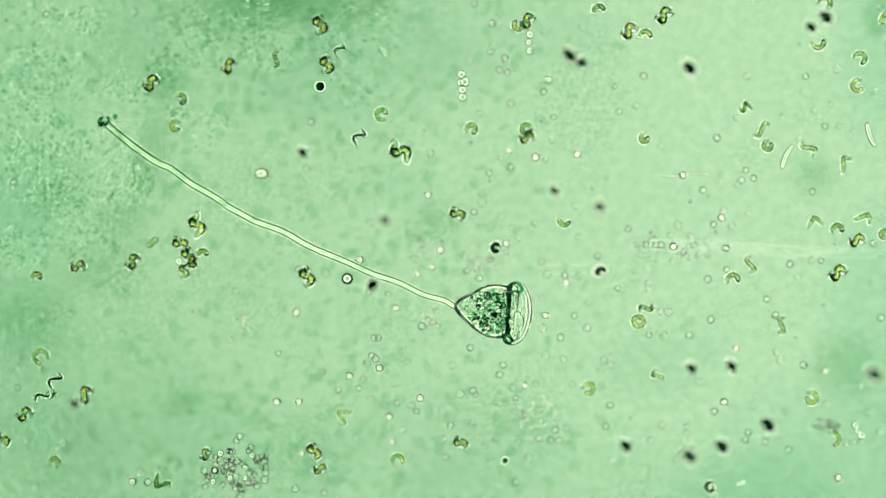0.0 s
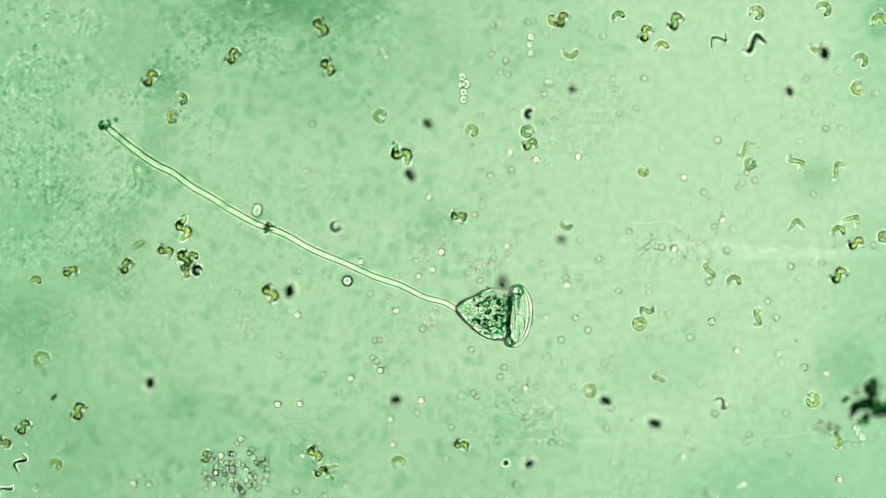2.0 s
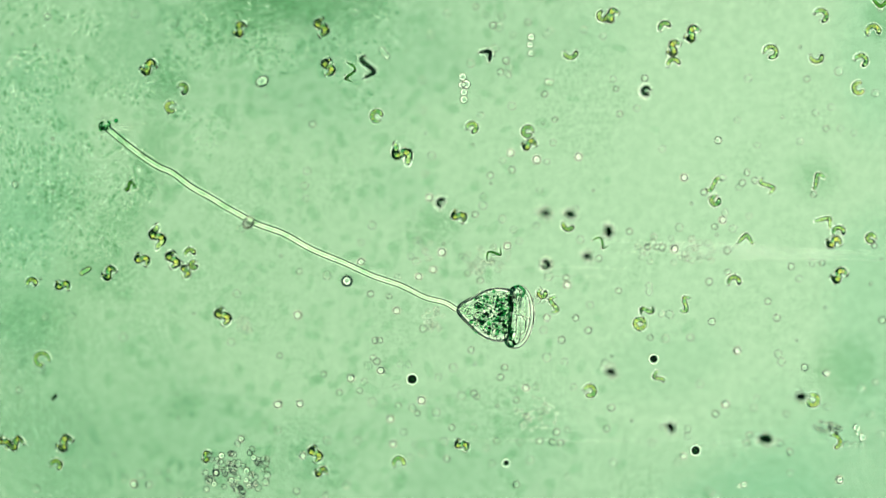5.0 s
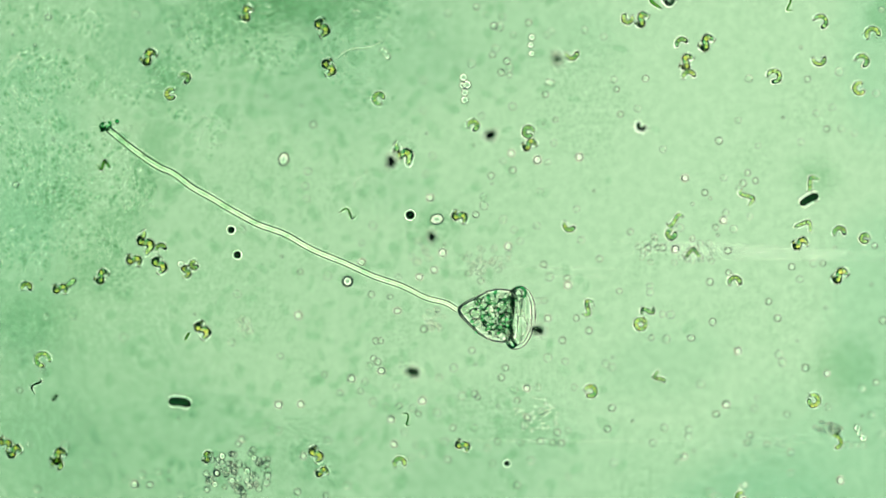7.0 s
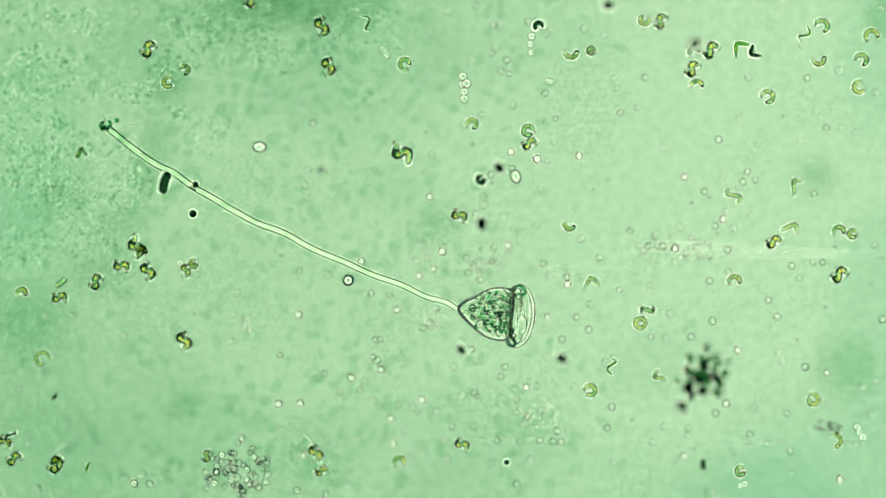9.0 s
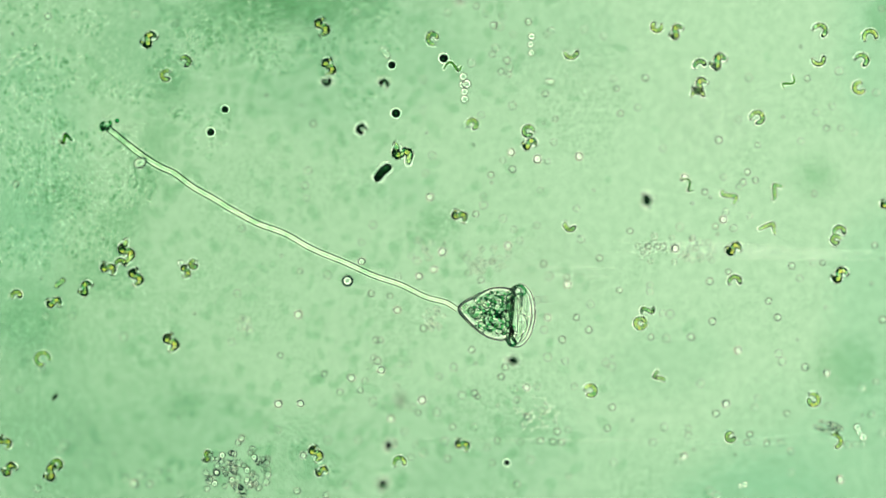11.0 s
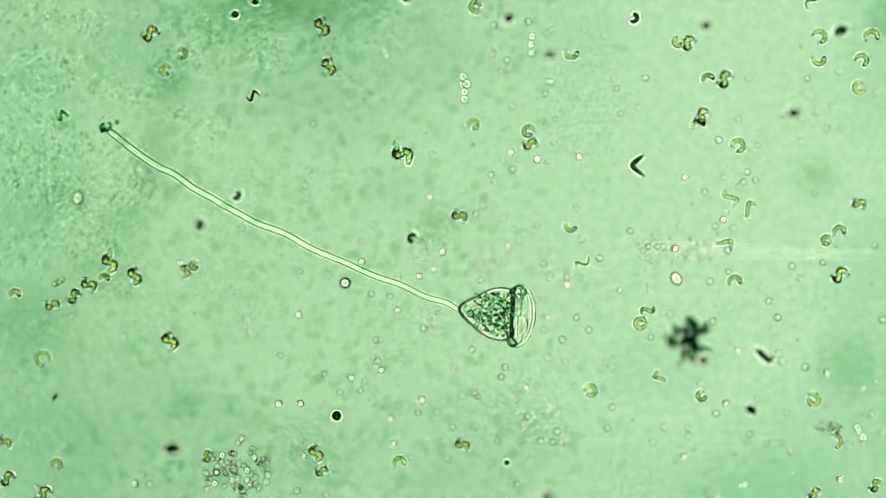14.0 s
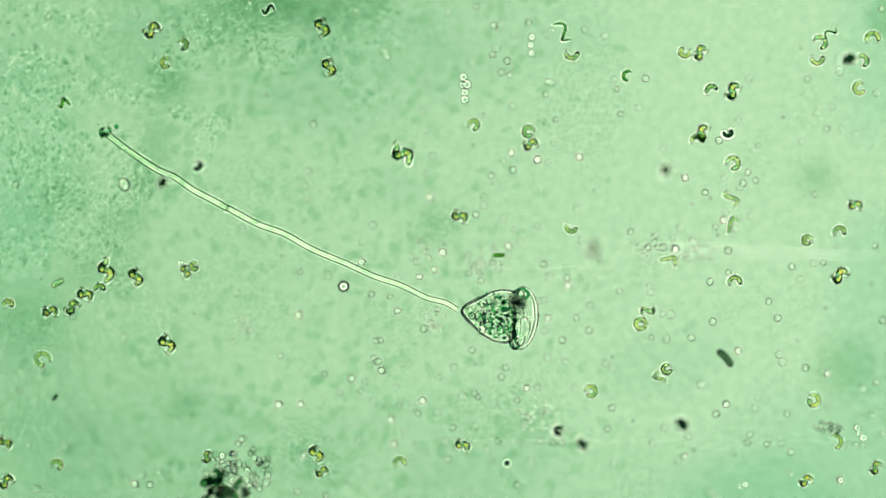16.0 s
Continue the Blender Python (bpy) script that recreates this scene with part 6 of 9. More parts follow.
    walk(cell_56, glide((0, 538, 276, 0.081, 0), (0.5, 549, 185, 0.081, -11), (0.8, 573, 125, 0.081, -15), (1.2, 607, 61, 0.081, -15), (1.5, 622, 32, 1.8, -15), (2.2, 681, -81, 1.8, -15), (16, 681, -81, 1.8, -15)))
    walk(cell_57, glide((0, 570, 158, -0.05, 0), (0.1, 580, 141, -0.05, 9), (0.6, 605, 71, -0.05, 9), (0.9, 614, 46, 1.8, 9), (1.6, 658, -80, 1.8, 9), (16, 658, -80, 1.8, 9)))
    walk(cell_58, glide((0, 639, 246, -0.03, 60), (0.5, 680, 137, -0.03, 46), (1, 757, 47, -0.03, 39), (1.2, 792, 17, -0.03, 39), (1.8, 899, -72, -0.03, 39), (16, 899, -72, -0.03, 39)))
    walk(cell_59, glide((0, 604, 92, -0.01, 60), (0.3, 635, 45, -0.01, 60), (1.03, 712, -72, -0.01, 60), (16, 712, -72, -0.01, 60)))
    walk(cell_60, glide((0, 983, 343, 0.114, 0), (0.5, 835, 353, 0.114, -58), (1, 813, 240, 0.114, -102), (1.5, 910, 163, 0.114, -127), (2, 1015, 158, 0.114, -162), (2.5, 1057, 202, 0.114, -201), (3, 1035, 299, 0.114, -238), (3.5, 876, 368, 0.114, -299), (4, 810, 236, 0.114, -350), (4.2, 856, 192, 0.114, -350), (4.5, 897, 152, 1.8, -350), (5.2, 1129, -73, 1.8, -350), (16, 1129, -73, 1.8, -350)))
    walk(cell_61, glide((0, 1066, 487, 0.031, 0), (0.2, 1003, 443, 0.031, 0), (0.5, 908, 377, 0.031, -49), (0.6, 914, 352, 0.031, -124), (1, 911, 422, 0.031, -199), (1.5, 816, 302, 0.031, -262), (2, 939, 204, 0.031, -312), (2.5, 1025, 261, 0.031, -375), (3, 900, 449, 0.031, -434), (3.5, 665, 327, 0.031, -481), (4, 680, 163, 0.031, -504), (4.2, 724, 104, 0.031, -504), (4.5, 764, 52, 1.8, -504), (5.2, 858, -71, 1.8, -504), (16, 858, -71, 1.8, -504)))
    walk(cell_62, glide((0, 1260, 867, 0.026, 0), (0.5, 1248, 721, 0.026, 44), (0.9, 994, 616, 0.026, 34), (1.6, 809, 480, 0.026, 46), (2, 596, 402, 0.026, 29), (2.5, 512, 320, 0.026, 10), (3, 479, 230, 0.0, -2), (3.5, 478, 155, -0.04, -17), (4, 508, 71, -0.042, -27), (4.2, 531, 37, -0.042, -27), (4.9, 610, -79, -0.042, -27), (16, 610, -79, -0.042, -27)))
    walk(cell_63, glide((0, 1548, 669, 0.181, 0), (0.5, 1472, 681, 0.181, -26), (1, 1375, 630, 0.181, -29), (1.5, 1276, 565, 0.181, -11), (1.8, 1047, 539, 0.181, -18), (2.1, 830, 472, 0.181, -56), (2.5, 763, 270, 0.181, -101), (3, 917, 118, 0.181, -133), (3.5, 1070, 120, 0.181, -164), (4, 1159, 210, 0.181, -195), (4.2, 1159, 265, 0.181, -195), (4.5, 1159, 315, 1.8, -195), (5.2, 1157, 965, 1.8, -195), (16, 1157, 965, 1.8, -195)))
    walk(cell_64, glide((0, 1437, 54, 0.085, 0), (0.5, 1437, 78, 0.085, -14), (1.5, 1418, 128, 0.085, -22), (2, 1397, 163, 0.085, -29), (2.5, 1349, 216, 0.085, -29), (2.8, 1303, 268, 0.085, -39), (3.3, 1172, 360, 0.085, -45), (3.6, 1012, 440, 0.085, -45), (3.9, 916, 488, 1.8, -45), (4.6, -26, 959, 1.8, -45), (16, -26, 959, 1.8, -45)))
    walk(cell_65, glide((0, 1122, -76, 0.018, 60), (0.7, 1262, 1, 0.018, 60), (1, 1290, 16, 0.018, 53), (1.5, 1322, 42, 0.018, 33), (2, 1337, 77, 0.018, 14), (2.5, 1334, 123, 0.018, 9), (3, 1320, 187, 0.018, -3), (3.5, 1270, 279, 0.018, -17), (4, 1076, 447, 0.018, -50), (4.2, 749, 412, 0.018, -96), (5, 651, 120, 0.018, -96), (5.3, 629, 54, 1.8, -96), (6, 581, -88, 1.8, -96), (16, 581, -88, 1.8, -96)))
    walk(cell_66, glide((0, 900, -75, -0.02, 80), (0.7, 1169, 4, -0.02, 80), (1, 1199, 13, -0.02, 71), (1.5, 1244, 37, -0.02, 58), (2, 1274, 71, -0.02, 37), (2.5, 1285, 118, -0.02, 27), (3, 1282, 187, -0.02, 12), (3.5, 1240, 284, -0.02, -3), (4, 1094, 444, -0.02, -20), (4.2, 706, 428, -0.02, -86), (5, 621, 130, -0.02, -86), (5.3, 602, 63, 1.8, -86), (6, 560, -81, 1.8, -86), (16, 560, -81, 1.8, -86)))
    walk(cell_67, glide((0, 1463, 37, 0.089, 0), (0.5, 1464, 50, 0.089, -12), (1, 1461, 68, 0.089, 5), (1.5, 1464, 80, 0.089, -20), (2, 1458, 95, 0.089, -30), (2.5, 1435, 127, 0.089, -29), (3, 1401, 175, 0.089, -32), (3.5, 1341, 250, 0.089, -40), (4, 1202, 366, 0.089, -46), (4.2, 1060, 452, 0.089, -46), (4.5, 931, 529, 1.8, -46), (5.2, 220, 957, 1.8, -46), (16, 220, 957, 1.8, -46)))
    walk(cell_68, glide((0, 1296, 654, 0.081, 0), (0.5, 1208, 601, 0.081, 5), (0.6, 1178, 588, 0.081, 15), (0.9, 1012, 561, 0.081, 15), (1.2, 912, 545, 1.8, 15), (1.9, -74, 386, 1.8, 15), (16, -74, 386, 1.8, 15)))
    walk(cell_69, glide((0, 1360, 758, 0.093, 0), (0.5, 1257, 641, 0.093, 15), (0.7, 1166, 595, 0.093, 29), (0.9, 1012, 576, 0.093, 46), (1.2, 802, 641, 0.093, 46), (1.5, 676, 679, 1.8, 46), (2.2, -77, 912, 1.8, 46), (16, -77, 912, 1.8, 46)))
    walk(cell_70, glide((0, 1109, 795, 0.089, 0), (0.3, 1063, 674, 0.089, 43), (0.6, 902, 651, 0.089, 78), (0.9, 782, 761, 0.089, 78), (1.2, 710, 827, 1.8, 78), (1.9, 560, 963, 1.8, 78), (16, 560, 963, 1.8, 78)))
    walk(cell_71, glide((0, 1279, 796, 0.097, 0), (0.5, 1083, 615, 0.097, 19), (0.6, 979, 586, 0.097, 43), (0.9, 817, 641, 0.097, 64), (1.2, 722, 751, 0.097, 64), (1.5, 665, 816, 1.8, 64), (2.2, 538, 962, 1.8, 64), (16, 538, 962, 1.8, 64)))
    walk(cell_72, glide((0, 1221, 813, 0.156, 0), (0.7, 962, 641, 0.156, 44), (1, 822, 721, 0.156, 44), (1.3, 738, 769, 1.8, 44), (2, 405, 958, 1.8, 44), (16, 405, 958, 1.8, 44)))
    walk(cell_73, glide((0, 832, 755, 1.8, 0), (0.7, 850, 765, 1.8, 0), (1, 898, 789, 0.085, 0), (1.5, 1029, 858, 0.085, 71), (2, 1072, 711, 0.085, 16), (2.1, 1129, 715, 0.085, 16), (2.4, 1231, 724, 1.8, 16), (3.1, 1647, 757, 1.8, 16), (16, 1647, 757, 1.8, 16)))
    walk(cell_74, glide((0, 1191, 961, 0.093, 0), (1.5, 1191, 961, 0.093, 0), (1.8, 1173, 843, 0.093, 0), (2, 1159, 752, 0.093, 24), (2.2, 1051, 637, 0.093, 24), (2.5, 953, 534, 1.8, 24), (3.2, 377, -74, 1.8, 24), (16, 377, -74, 1.8, 24)))
    walk(cell_75, glide((0, 397, -77, 1.8, 0), (0.7, 397, -77, 1.8, 0), (1.4, 831, 644, 1.8, 0), (1.7, 871, 711, 0.097, 0), (2, 939, 823, 0.097, 75), (2.5, 1014, 712, 0.097, 150), (3, 738, 761, 0.097, 150), (3.3, 639, 779, 1.8, 150), (4, -89, 908, 1.8, 150), (16, -89, 908, 1.8, 150)))
    walk(cell_76, glide((0, 1334, 957, 0, -60), (0.17, 1334, 957, 0, -60), (0.8, 1329, 877, 0, -60), (1, 1328, 852, 0, -56), (1.5, 1317, 788, 0, -44), (2, 1280, 715, 0, -30), (2.5, 1210, 650, 0, -18), (2.9, 1078, 584, 0, -18), (3.2, 1019, 554, 1.8, -18), (3.9, -85, 3, 1.8, -18), (16, -85, 3, 1.8, -18)))
    walk(cell_77, glide((0, 1597, 968, 0.09, 0), (1.27, 1597, 968, 0.09, 0), (1.6, 1572, 850, 0.09, 0), (2, 1542, 715, 0.09, 19), (2.5, 1447, 598, 0.09, 40), (3, 1224, 513, 0.07, 57), (3.5, 706, 552, 0.05, 79), (4, 472, 715, 0.03, 99), (4.2, 439, 781, 0.03, 104), (4.7, 406, 880, 0.03, 104), (5.07, 381, 956, 0.03, 104), (16, 381, 956, 0.03, 104)))
    walk(cell_78, glide((0, 1042, -81, 1.8, 0), (2.8, 1042, -81, 1.8, 0), (3.5, 857, 476, 1.8, 0), (3.8, 802, 640, -0.05, 0), (4, 741, 823, -0.05, 0), (4.3, 686, 988, 1.8, 75), (5, 696, 956, 1.8, 75), (16, 696, 956, 1.8, 75)))
    walk(cell_79, glide((0, 447, -86, 1.8, 0), (2.7, 447, -86, 1.8, 0), (3.4, 819, 616, 1.8, 0), (3.7, 868, 709, 0.089, 0), (4, 951, 866, 0.089, 56), (4.2, 1027, 841, 0.089, 56), (5.83, 1656, 639, 0.089, 56), (16, 1656, 639, 0.089, 56)))
    walk(cell_80, glide((0, 1116, 955, 0.097, 0), (3.5, 1116, 955, 0.097, 0), (3.8, 1110, 855, 0.097, 0), (4, 1104, 746, 0.097, 19), (4.1, 1072, 691, 0.097, 19), (4.4, 1014, 592, 1.8, 19), (5.1, 617, -86, 1.8, 19), (16, 617, -86, 1.8, 19)))
    walk(cell_81, glide((0, 1458, 962, 0.089, 0), (3.43, 1458, 962, 0.089, 0), (3.8, 1415, 850, 0.089, 0), (4, 1392, 790, 0.089, 7), (4.2, 1354, 726, 0.089, 7), (4.5, 1319, 668, 1.8, 7), (5.2, 871, -81, 1.8, 7), (16, 871, -81, 1.8, 7)))
    walk(cell_82, glide((0, 1639, 317, 0.097, 0), (3.4, 1639, 317, 0.097, 0), (3.7, 1539, 313, 0.097, 0), (4, 1430, 308, 0.097, -43), (4.2, 1412, 271, 0.097, -43), (4.5, 1395, 238, 1.8, -43), (5.2, 1232, -86, 1.8, -43), (16, 1232, -86, 1.8, -43)))
    walk(cell_83, glide((0, 1307, -83, 0.018, 0), (2.17, 1307, -83, 0.018, 0), (3.2, 1335, 13, 0.018, 0), (4.2, 1363, 104, 0.018, 0), (4.5, 1368, 121, 1.8, 0), (5.2, 1621, 967, 1.8, 0), (16, 1621, 967, 1.8, 0)))
    walk(cell_84, glide((0, 1644, 932, 1.8, 60), (2.8, 1644, 932, 1.8, 60), (3.5, 648, 491, 1.8, 60), (3.8, 602, 470, -0.03, 60), (4, 550, 447, -0.03, 72), (4.2, 509, 442, -0.03, 72), (4.5, 473, 438, 1.8, 72), (5.2, -86, 368, 1.8, 72), (16, -86, 368, 1.8, 72)))
    walk(cell_85, glide((0, 1093, 960, -0.03, 60), (3.2, 1093, 960, -0.03, 60), (3.7, 1142, 850, -0.03, 60), (4, 1172, 783, -0.03, 60), (4.3, 1190, 743, 1.8, 60), (5, 1556, -75, 1.8, 60), (16, 1556, -75, 1.8, 60)))
    walk(cell_86, glide((0, 905, -81, 1.8, -75), (2.8, 905, -81, 1.8, -75), (3.5, 1022, 119, 1.8, -75), (3.8, 1047, 160, -0.03, -75), (4, 1074, 206, -0.03, -84), (4.2, 1090, 260, -0.03, -84), (4.5, 1106, 309, 1.8, -84), (5.2, 1311, 967, 1.8, -84), (16, 1311, 967, 1.8, -84)))
    walk(cell_87, glide((0, 967, 957, 1.8, 0), (5.3, 967, 957, 1.8, 0), (6, 451, 446, 1.8, 0), (6.3, 441, 436, -0.05, 0), (6.5, 430, 426, -0.05, 3), (7, 409, 407, -0.05, -13), (7.5, 401, 391, -0.05, 4), (8, 386, 379, -0.05, -1), (8.5, 364, 357, -0.05, -9), (9, 346, 329, -0.05, -23), (9.2, 343, 315, -0.05, -49), (11.3, 404, 180, -0.05, -35), (12, 407, 148, -0.05, -43), (12.5, 416, 117, -0.05, -39), (13, 423, 84, -0.05, -48), (13.5, 440, 45, -0.05, -43), (14, 452, 4, -0.05, -43), (14.93, 474, -73, -0.05, -43), (16, 474, -73, -0.05, -43)))
    walk(cell_88, glide((0, 1644, 871, 1.8, 0), (5.5, 1644, 871, 1.8, 0), (6.2, 463, 466, 1.8, 0), (6.5, 452, 462, -0.05, 0), (7, 420, 451, -0.05, -21), (7.5, 406, 436, -0.05, -3), (8, 384, 426, -0.05, -12), (8.5, 358, 408, -0.05, -28), (9, 342, 380, -0.05, -58), (11.5, 380, 206, -0.05, -55), (12, 383, 182, -0.05, -55), (13, 392, 113, -0.05, -61), (14, 416, 27, -0.05, -63), (14.3, 424, 5, -0.05, -63), (15.33, 451, -71, -0.05, -63), (16, 451, -71, -0.05, -63)))
    walk(cell_89, glide((0, 1639, 688, 1.8, 0), (5.8, 1639, 688, 1.8, 0), (6.5, 1048, 507, 1.8, 0), (6.8, 913, 465, 0.097, 0), (7, 762, 419, 0.097, -37), (7.5, 700, 246, 0.097, -76), (8, 817, 85, 0.097, -96), (8.5, 956, 17, 0.097, -111), (9, 1077, 9, 0.097, -122), (9.2, 1115, 17, 0.097, -122), (11.2, 1645, 121, 0.097, -122), (16, 1645, 121, 0.097, -122)))
    walk(cell_90, glide((0, -74, 922, 1.8, 0), (5.3, -74, 922, 1.8, 0), (6, 766, 238, 1.8, 0), (6.3, 810, 202, 0.156, 0), (6.5, 859, 162, 0.156, -10), (7, 984, 105, 0.156, -13), (7.5, 1084, 68, 0.156, -24), (8, 1182, 59, 0.156, -22), (8.5, 1225, 52, 0.156, -83), (9, 1230, 78, 0.156, -102), (9.1, 1227, 89, 0.156, -102), (9.4, 1221, 108, 1.8, -102), (10.1, 975, 953, 1.8, -102), (16, 975, 953, 1.8, -102)))
    walk(cell_91, glide((0, 1656, 574, 1.8, 0), (5.3, 1656, 574, 1.8, 0), (6, 1008, 402, 1.8, 0), (6.3, 940, 384, 0.097, 0), (6.5, 865, 364, 0.097, -53), (7, 867, 237, 0.097, -100), (7.5, 971, 195, 0.097, -127), (8, 1061, 221, 0.097, -182), (8.5, 1052, 314, 0.097, -225), (9, 855, 398, 0.097, -225), (9.3, 784, 428, 1.8, -225), (10, -84, 798, 1.8, -225), (16, -84, 798, 1.8, -225)))
    walk(cell_92, glide((0, -85, 266, 1.8, 0), (5.3, -85, 266, 1.8, 0), (6, 881, 169, 1.8, 0), (6.3, 950, 162, 0.031, 0), (6.5, 1026, 155, 0.031, -26), (7, 1136, 223, 0.031, -78), (7.5, 1093, 370, 0.031, -78), (7.8, 1078, 423, 1.8, -78), (8.5, 919, 965, 1.8, -78), (16, 919, 965, 1.8, -78)))
    walk(cell_93, glide((0, 1652, 68, 1.8, 0), (5.9, 1652, 68, 1.8, 0), (6.6, 956, 514, 1.8, 0), (6.9, 810, 608, 0.089, 0), (7, 729, 660, 0.089, 28), (7.5, 658, 880, 0.089, 28), (7.8, 634, 956, 0.089, 28), (16, 634, 956, 0.089, 28)))
    walk(cell_94, glide((0, 295, -87, 1.8, 70), (5.3, 295, -87, 1.8, 70), (6, 72, 655, 1.8, 70), (6.3, 71, 660, -0.02, 70), (7, 64, 681, -0.02, 75), (7.5, 63, 690, -0.02, 69), (8.1, 53, 717, -0.02, 57), (8.4, 40, 736, -0.02, 62), (9.1, 17, 779, -0.02, 71), (10, 0, 841, -0.02, 71), (11.67, -31, 957, -0.02, 71), (16, -31, 957, -0.02, 71)))
    walk(cell_95, glide((0, 1316, 956, 1.8, 0), (5.6, 1316, 956, 1.8, 0), (6.3, 781, 514, 1.8, 0), (6.6, 730, 472, -0.03, 0), (7, 617, 378, -0.03, -15), (7.3, 585, 321, -0.03, -26), (7.7, 568, 249, -0.03, -41), (8, 577, 189, -0.03, -52), (8.1, 582, 178, -0.03, -48), (8.4, 600, 124, -0.03, -57), (9, 650, 43, -0.03, -62), (9.2, 668, 20, -0.03, -62), (10, 743, -74, -0.03, -62), (16, 743, -74, -0.03, -62)))
    walk(cell_96, glide((0, 1285, -85, 1.8, -60), (5.7, 1285, -85, 1.8, -60), (6.4, 848, 554, 1.8, -60), (6.7, 800, 625, -0.03, -60), (7, 720, 742, -0.03, -54), (7.1, 704, 774, -0.03, -51), (7.5, 660, 884, -0.03, -51), (7.8, 630, 958, -0.03, -51), (16, 630, 958, -0.03, -51)))
    walk(cell_97, glide((0, 1651, 436, 1.8, 30), (5.3, 1651, 436, 1.8, 30), (6, 1120, 430, 1.8, 30), (6.3, 991, 429, 0.089, 30), (6.5, 847, 427, 0.089, 1), (7, 690, 286, 0.089, -33), (7.5, 690, 169, 0.089, -44), (7.9, 732, 27, 0.089, -44), (8.23, 765, -89, 0.089, -44), (16, 765, -89, 0.089, -44)))
    walk(cell_98, glide((0, 1657, 2, -0.035, 180), (4.4, 1657, 2, -0.035, 180), (6.4, 1077, 2, -0.035, 180), (6.5, 1063, 2, -0.035, 105), (7, 1162, 0, -0.035, 99), (7.5, 1222, 7, -0.035, 91), (8, 1274, 25, -0.035, 73), (8.5, 1302, 52, -0.035, 52), (9, 1311, 87, -0.035, 41), (9.2, 1311, 106, -0.035, 41), (9.5, 1311, 122, 1.8, 41), (10.2, 1310, 966, 1.8, 41), (16, 1310, 966, 1.8, 41)))
    walk(cell_99, glide((0, 628, -71, -0.02, 180), (5, 628, -71, -0.02, 180), (7, 1184, 0, -0.02, 180), (7.5, 1242, 7, -0.02, 172), (8, 1297, 25, -0.02, 154), (8.5, 1326, 54, -0.02, 131), (9, 1336, 93, -0.02, 122), (9.2, 1336, 113, -0.02, 122), (9.5, 1336, 131, 1.8, 122), (10.2, 1334, 953, 1.8, 122), (16, 1334, 953, 1.8, 122)))
    walk(cell_100, glide((0, 1258, -75, -0.03, -60), (5, 1258, -75, -0.03, -60), (7, 1395, 7, -0.03, -60), (7.5, 1407, 15, -0.03, -60), (8, 1424, 25, -0.03, -93), (8.5, 1427, 40, -0.03, -106), (9, 1424, 63, -0.03, -117), (11.5, 1374, 183, -0.03, -127), (12, 1346, 220, -0.03, -127), (12.1, 1341, 224, -0.03, -125), (12.5, 1318, 258, -0.03, -131), (13, 1276, 306, -0.03, -134), (13.5, 1214, 362, -0.03, -144), (14, 1030, 466, -0.03, -144), (14.3, 964, 504, 1.8, -144), (15, 160, 959, 1.8, -144), (16, 160, 959, 1.8, -144)))
    walk(cell_101, glide((0, -73, 921, -0.04, 10), (4.8, -73, 921, -0.04, 6), (6.8, 1306, 880, -0.04, 0), (7, 1311, 880, -0.04, 0), (7.5, 1312, 869, -0.04, -1), (8, 1310, 858, -0.04, -1), (8.3, 1311, 856, -0.04, 0), (8.7, 1312, 843, -0.04, 0), (9, 1311, 836, -0.04, 1), (9.2, 1308, 830, -0.04, 2), (11.3, 1292, 770, -0.04, 9), (11.5, 1291, 768, -0.04, 10), (12.5, 1277, 747, -0.04, 12), (13, 1268, 731, -0.04, 13), (13.8, 1251, 713, -0.04, 13), (13.9, 1245, 705, -0.04, 13), (14, 1242, 702, -0.04, 13), (14.5, 1233, 694, -0.04, 12), (15.5, 1200, 672, -0.04, 9), (16, 1180, 654, -0.04, 7)))
    walk(cell_102, glide((0, 1136, 970, -0.03, 40), (7.07, 1136, 970, -0.03, 40), (7.7, 1156, 872, -0.03, 40), (8, 1165, 826, -0.03, 48), (8.1, 1165, 815, -0.03, 50), (8.2, 1164, 791, -0.03, 58), (8.5, 1152, 743, -0.03, 73), (9, 1083, 649, -0.03, 86), (9.1, 1062, 634, -0.03, 86), (9.4, 1023, 606, 1.8, 86), (10.1, 69, -76, 1.8, 86), (16, 69, -76, 1.8, 86)))
    walk(cell_103, glide((0, 1119, -83, 1.8, 60), (6, 1119, -83, 1.8, 60), (6.7, 348, 581, 1.8, 60), (7, 331, 595, -0.03, 60), (7.5, 283, 636, -0.03, 68), (8.1, 228, 707, -0.03, 71), (8.5, 193, 760, -0.03, 74), (9, 155, 828, -0.03, 72), (9.2, 140, 851, -0.03, 72), (10.03, 77, 953, -0.03, 72), (16, 77, 953, -0.03, 72)))
    walk(cell_104, glide((0, 466, 312, 0.002, 0), (1, 461, 338, 0.002, 17), (1.5, 463, 346, 0.002, -1), (2, 457, 373, 0.002, 74), (3, 464, 362, 0.002, 70), (3.5, 472, 352, 0.002, 23), (4, 562, 377, 0.002, -52), (4.2, 531, 397, 0.002, -89), (6.3, 413, 355, 0.002, -164), (6.5, 510, 320, 0.002, -188), (7, 773, 388, 0.002, -168), (7.5, 1010, 329, 0.002, -163), (8, 1204, 256, 0.002, -88), (8.5, 1158, 243, 0.002, -66), (9, 913, 314, 0.002, -72), (9.2, 800, 331, 0.002, -72), (9.5, 699, 347, 1.8, -72), (10.2, -90, 465, 1.8, -72), (16, -90, 465, 1.8, -72)))
